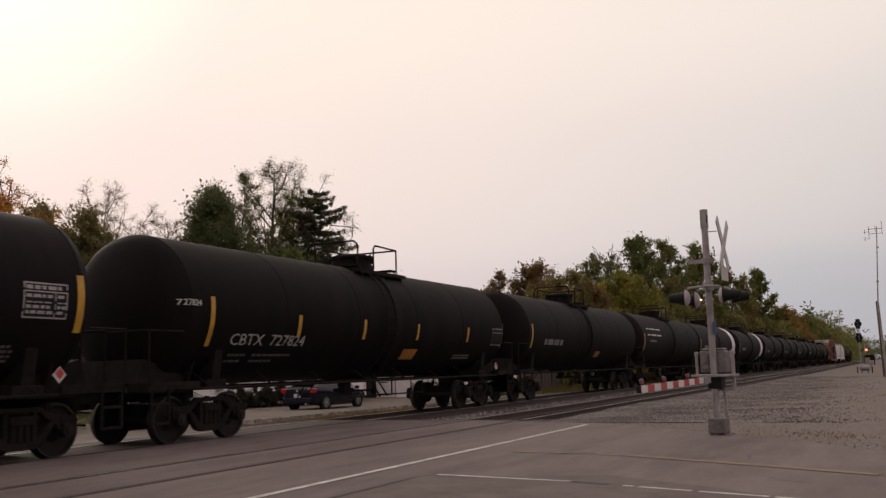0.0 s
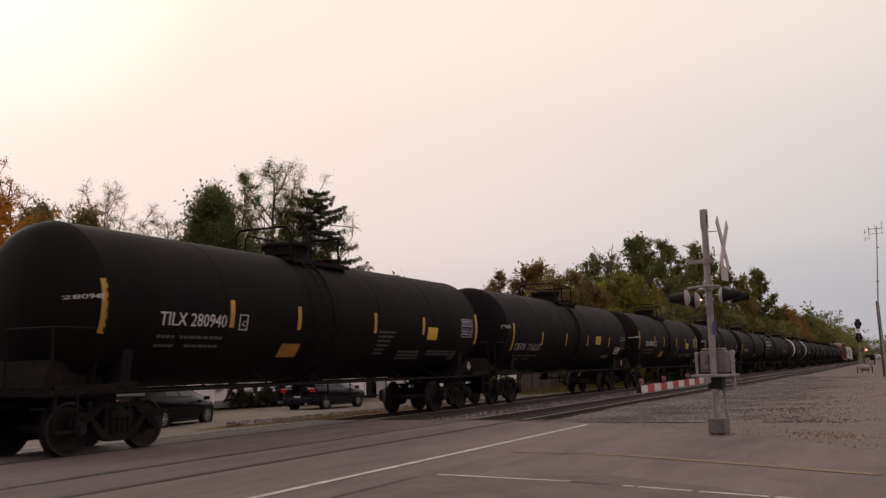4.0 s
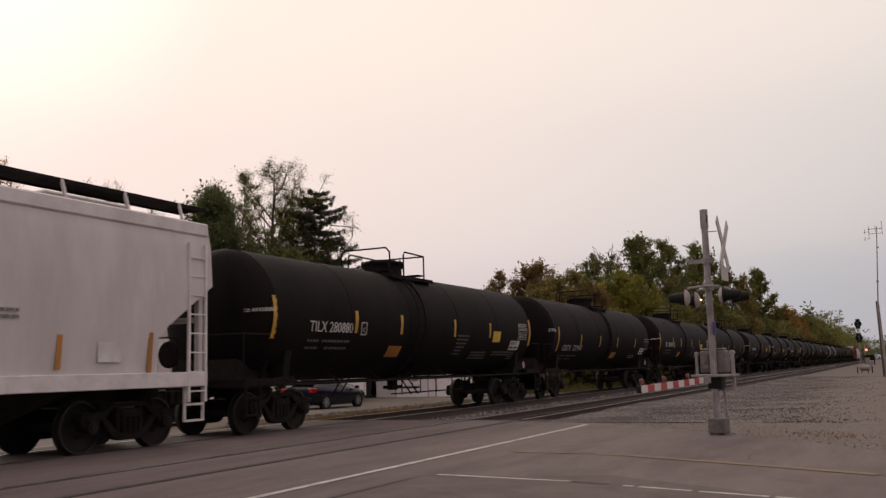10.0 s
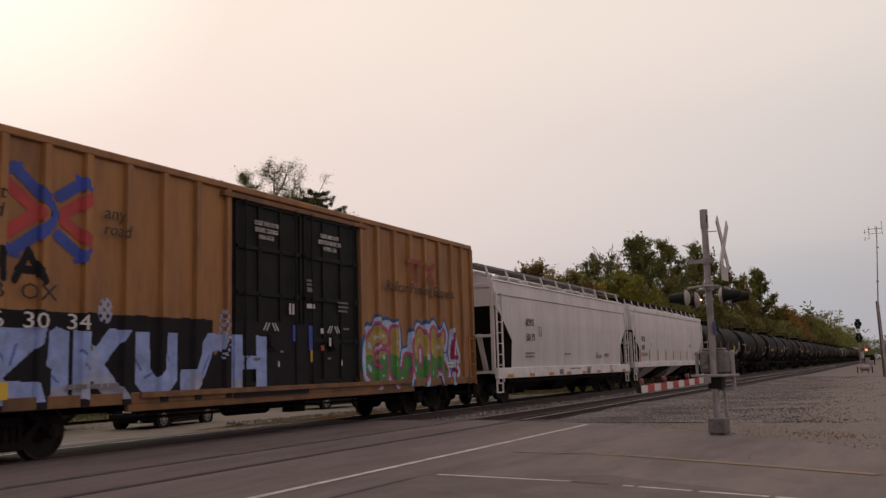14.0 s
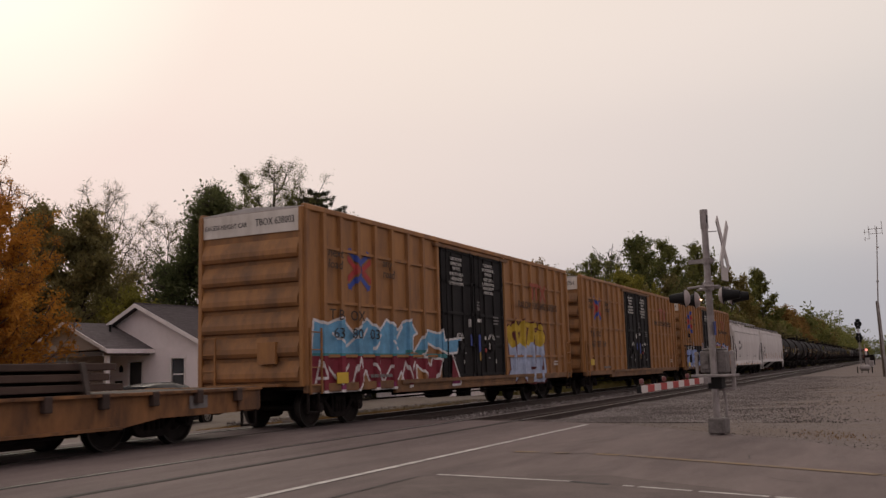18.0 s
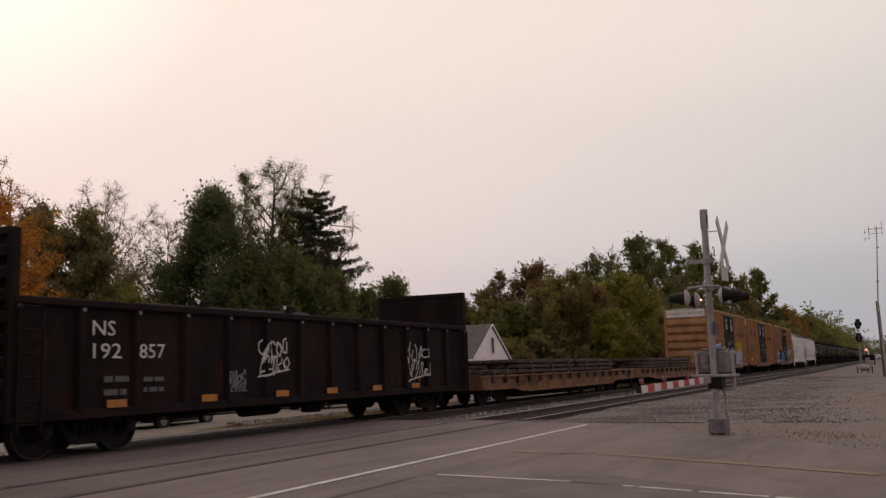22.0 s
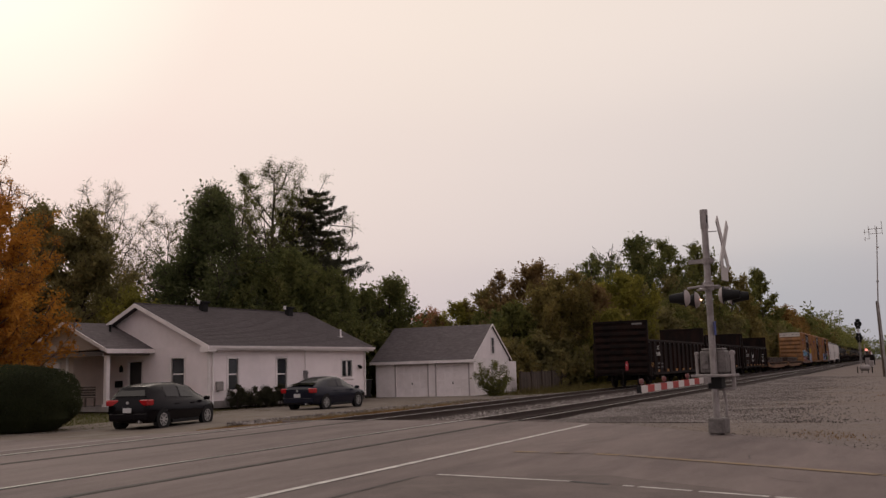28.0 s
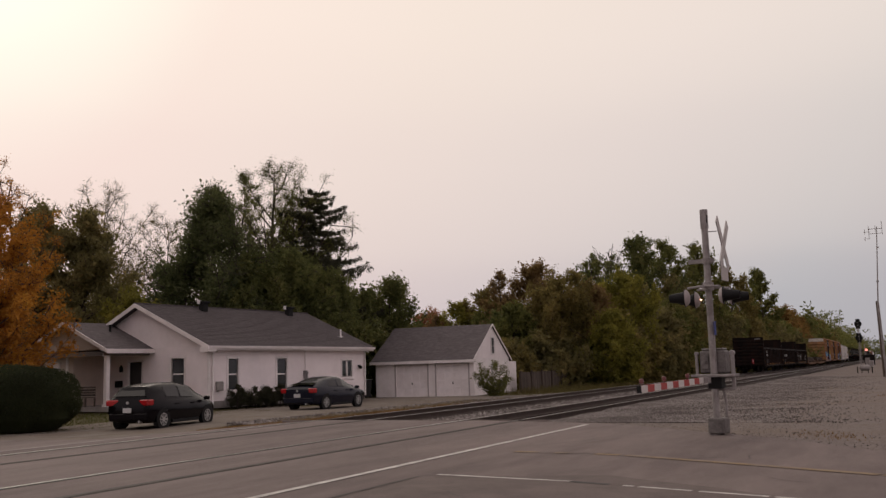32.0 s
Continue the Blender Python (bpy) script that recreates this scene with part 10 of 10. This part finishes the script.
def gondola(marks, rear_h, front_h, seed):
    a, zb, zt = 8.18, 0.66, 2.54
    car = thing("gondola", "rust-stained black steel gondola car with raised end bulkheads", "gondola car", "cars of the train")
    for sy in (-1, 1):
        part("side_wall", Shape().box((0, sy * 1.40, (zb + zt) / 2), (2 * a, 0.04, zt - zb)), GONDOLA, car)
        part("top_chord", Shape().box((0, sy * 1.44, zt - 0.02), (2 * a, 0.16, 0.13)), GONDOLA, car, bevel=0.02)
        part("bottom_chord", Shape().box((0, sy * 1.44, zb + 0.06), (2 * a, 0.12, 0.16)), GONDOLA, car, bevel=0.01)
        for i in range(14):
            x = -a + 0.10 + i * (2 * a - 0.2) / 13
            post = Shape().prism([(x - 0.11, sy * 1.415), (x - 0.07, sy * 1.53), (x + 0.07, sy * 1.53), (x + 0.11, sy * 1.415)], zb + 0.1, zt - 0.08, "z")
            part("side_post", post, GONDOLA, car)
            part("lashing_ring", Shape().cyl((x, sy * 1.52, zt - 0.13), (x, sy * 1.55, zt - 0.13), 0.035, 8), GREY_INK, car)
    for e, h in ((-1, rear_h), (1, front_h)):
        part("bulkhead", Shape().box((e * (a - 0.05), 0, (zb + h) / 2), (0.08, 2.96, h - zb)), GONDOLA, car)
        n = int((h - zb) / 0.34)
        for i in range(n):
            z = zb + 0.22 + i * 0.34
            part("bulkhead_rib", Shape().prism([(-1.44, z - 0.10), (1.44, z - 0.10), (1.44, z + 0.10), (-1.44, z + 0.10)], e * (a - 0.01), e * (a + 0.09), "x"), GONDOLA, car, bevel=0.03)
        part("bulkhead_cap", Shape().box((e * (a - 0.02), 0, h - 0.03), (0.20, 3.0, 0.12)), GONDOLA, car, bevel=0.015)
        for sy in (-1, 1):
            if h > 3:
                # sloping bulkhead braces along the side
                part("corner_post", Shape().box((e * (a - 0.02), sy * 1.46, (zb + h) / 2), (0.18, 0.10, h - zb)), GONDOLA, car, bevel=0.01)
            la = Shape()
            x0 = e * (a - 0.06)
            for dx in (0, -0.44):
                la.box((x0 + e * dx, sy * 1.58, 1.45), (0.04, 0.04, 1.9))
            for i in range(6):
                la.cyl((x0, sy * 1.58, 0.62 + i * 0.36), (x0 - e * 0.44, sy * 1.58, 0.62 + i * 0.36), 0.014, 5)
            part("ladder", la, GONDOLA, car)
        coupler(car, e * (a + 0.22), e)
        truck(car, e * 6.25)
    if rear_h > 3 and seed == 3:
        part("end_number", Shape().box((-a - 0.10, -0.95, 3.44), (0.012, 0.55, 0.10)), GREY_INK, car)
    part("floor", Shape().box((0, 0, zb + 0.03), (2 * a, 2.8, 0.06)).box((0, 0, 0.62), (2 * a - 1, 0.66, 0.26)), STEEL_DARK, car)
    part("brake_rigging", Shape().cyl((-1.6, -0.6, 0.55), (-0.4, -0.6, 0.55), 0.18, 10).box((0.9, -0.7, 0.5), (0.4, 0.3, 0.3)).tube([(-5, -0.9, 0.5), (5, -0.9, 0.5)], 0.02), STEEL_DARK, car)
    y = -1.545
    ink = WHITE_INK
    if seed == 3:
        write("NS", 0.34, ink, car, (-6.27, y, 2.02), 0.42)
        write(marks, 0.32, ink, car, (-6.62, y, 1.68), 0.95)
    elif seed == 1:
        write("NS", 0.36, ink, car, (-6.70, y, 2.0), 0.5)
        write(marks[:3], 0.36, ink, car, (-6.75, y, 1.62), 0.62)
        write(marks[3:], 0.36, ink, car, (-5.62, y, 1.62), 0.62)
    else:
        write("NW", 0.38, ink, car, (-6.4, y, 1.62), 0.7)
        write(marks[:3], 0.38, ink, car, (-5.1, y, 1.62), 0.85)
        write(marks[3:], 0.38, ink, car, (-3.95, y, 1.62), 0.5)
    bars([(0, 0.12, 0.55, 0.10), (0, -0.1, 0.5, 0.10), (0.9, 0.1, 0.6, 0.08), (0.9, -0.08, 0.5, 0.08)], DIM_INK, car, (-6.4, y, 1.15))
    if seed != 1:
        part("reflective_panel", Shape().box((-7.25, -1.47, 1.20), (0.42, 0.012, 0.26)), ORANGE_BRIGHT, car, "orange reflective panel")
    for x in (-6.1, -3.75, -1.4, 0.55, 2.65, 4.75):
        part("reflective_panel", Shape().box((x, -1.539, 0.86), (0.44, 0.012, 0.13)), ORANGE_PANEL, car, "worn orange reflective panel")
    if seed != 1:
        part("reflective_panel", Shape().box((7.1, -1.47, 1.34), (0.36, 0.012, 0.28)), ORANGE_BRIGHT, car, "orange reflective panel")
        bars([(-0.18, 0.10, 0.36, 0.05), (-0.18, 0.02, 0.3, 0.05)], DIM_INK, car, (7.1, -1.45, 1.62))
        for dx, dz, w, h in ((0, 0.15, 0.40, 0.03), (0, -0.15, 0.40, 0.03), (-0.185, 0, 0.03, 0.30), (0.185, 0, 0.03, 0.30)):
            part("routing_frame", Shape().box((6.0 + dx, -1.44, 1.66 + dz), (w, 0.012, h)), WHITE_INK, car)
        part("routing_card", Shape().box((6.0, -1.438, 1.66), (0.22, 0.010, 0.13)), DIM_INK, car)
        bars([(0, 0, 0.22, 0.05), (0, -0.09, 0.26, 0.05)], DIM_INK, car, (5.9, -1.44, 1.12))
    rr = random.Random(seed * 5)
    for k in range(9):
        x = rr.uniform(-7.8, 7.6)
        part("rust_streak", Shape().add([(x - 0.12, -1.424, 2.3 - rr.uniform(0, 1.0)), (x + 0.15, -1.424, 2.2 - rr.uniform(0, 0.9)), (x + 0.10, -1.424, 0.85), (x - 0.05, -1.424, 0.8 + rr.uniform(0, 0.4))], [(0, 1, 2, 3)]), RUST_FILM, car)
    return car


# ---- the train, front to rear: (car, centre along the track at 15 s) ----
TRAIN = []


def assemble_train():
    add = TRAIN.append
    for n, x in (("280880", 88.1), ("280944", 124.65), ("280940", 161.2), ("280810", 197.75)):
        add((tank_a(n), x))
    for n, x, sg in (("727947", 106.2, True), ("727831", 142.3, False), ("716215", 179.25, True), ("727824", 215.8, False)):
        add((tank_b(n, sg), x))
    plain = tank_c("plain")
    add((plain, 233.9))
    add((tank_c("name"), 251.0))
    band = tank_c("band")
    add((band, 267.0))
    add((copy_thing(band, pose(0, 0, 0)), 285.1))
    x = 303.2
    for i in range(6):
        add((copy_thing(plain, pose(0, 0, 0)), x))
        x += 18.1
    h1, h2 = hopper(0, 1), hopper(0, 2)
    add((h1, 68.6))
    add((h2, 49.6))
    b = [boxcar(1, "663034"), boxcar(2, "672754"), boxcar(3, "638003")]
    paint_boxcars(b)
    for car, x0 in zip(b, (29.95, 9.2, -11.5)):
        add((car, x0))
    for (car, loads), x0 in ((flatcar(("BYRT", "02149"), 1), -32.0), (flatcar(("BYRT", "62134"), 2), -52.07)):
        add((car, x0))
        for q in loads:
            add((q, x0))
    gons = [gondola("192857", 3.6, 3.6, 1), gondola("990871", 3.1, 3.6, 2), gondola("192686", 3.6, 3.6, 3)]
    tag_gondola(gons[0], -2.0, 1.85, 1.0, WHITE_INK, 4)
    tag_gondola(gons[0], 4.45, 1.75, 1.25, WHITE_INK, 9)
    tag_gondola(gons[0], -3.1, 1.25, 0.6, GREY_INK, 12)
    for car, x0 in zip(gons, (-70.85, -88.25, -105.65)):
        add((car, x0))
    # end-of-train marker hung on the last coupler
    last = gons[2]
    eot = part("end_marker", Shape().box((-9.05, -0.5, 1.13), (0.13, 0.14, 0.40)).cyl((-9.05, -0.5, 1.33), (-9.05, -0.5, 1.42), 0.045, 10), mat("marker_red", (0.33, 0.03, 0.04), 0.5, var=0.2), last, "red end-of-train marker", bevel=0.015)
    part("marker_lens", Shape().cyl((-9.125, -0.5, 1.22), (-9.114, -0.5, 1.22), 0.035, 10), WHITE_INK, eot)
    part("marker_clamp", Shape().box((-9.0, -0.25, 0.92), (0.08, 0.6, 0.08)), STEEL_DARK, eot)
    part("brake_hose", Shape().tube([(-8.95, -0.25, 0.95), (-9.15, -0.3, 0.6), (-9.25, -0.32, 0.3), (-9.38, -0.32, 0.14)], 0.03, 8), STEEL_DARK, last)
    # head of the train, far ahead
    red = copy_thing(b[1], pose(0, 0, 0))
    tagged(red, "dull red boxcar far ahead in the train")
    rm = mat("dull_red_car", (0.16, 0.04, 0.035), 0.7, var=0.2)
    for o in red.children_recursive:
        if o.data and o.data.materials and o.data.materials[0] == BOX_YELLOW:
            o.data = o.data.copy()
            o.data.materials[0] = rm
    add((red, x + 1.5))
    add((copy_thing(h1, pose(0, 0, 0)), x + 22.5))
    add((copy_thing(h2, pose(0, 0, 0)), x + 42.0))
    x += 61.0
    for i in range(3):
        add((copy_thing(plain, pose(0, 0, 0)), x))
        x += 18.1


assemble_train()
SPEED, EASE = 12.7595, -0.02782


def along(t):
    return SPEED * (t - 15) + 0.5 * EASE * (t - 15) ** 2


# ---- what moves ----


def motions():
    for car, x in TRAIN:
        walk(car, [(t, pose(x + along(t), CENTRE_FAR, 0)) for t in range(33)])
    # wheels: one turn for each 2.88 m of track; all of the same place on a truck share the keys
    first = {}
    for w in WHEELS + [o for c, _ in TRAIN for o in c.children_recursive if o.name.startswith("wheelset") and o not in WHEELS]:
        k = round(w.location.x, 2)
        if k not in first:
            rows = []
            for i in range(961):
                t = i / 30
                rows.append((t, Matrix.Translation((k, 0, 0.458)) @ Matrix.Rotation((along(t) - along(0)) / 0.458, 4, "Y")))
            walk(w, rows)
            first[k] = w
        else:
            src = first[k].animation_data
            w.rotation_mode = "QUATERNION"
            w.animation_data_create()
            w.animation_data.action = src.action
            w.animation_data.action_slot = src.action_slot


motions()
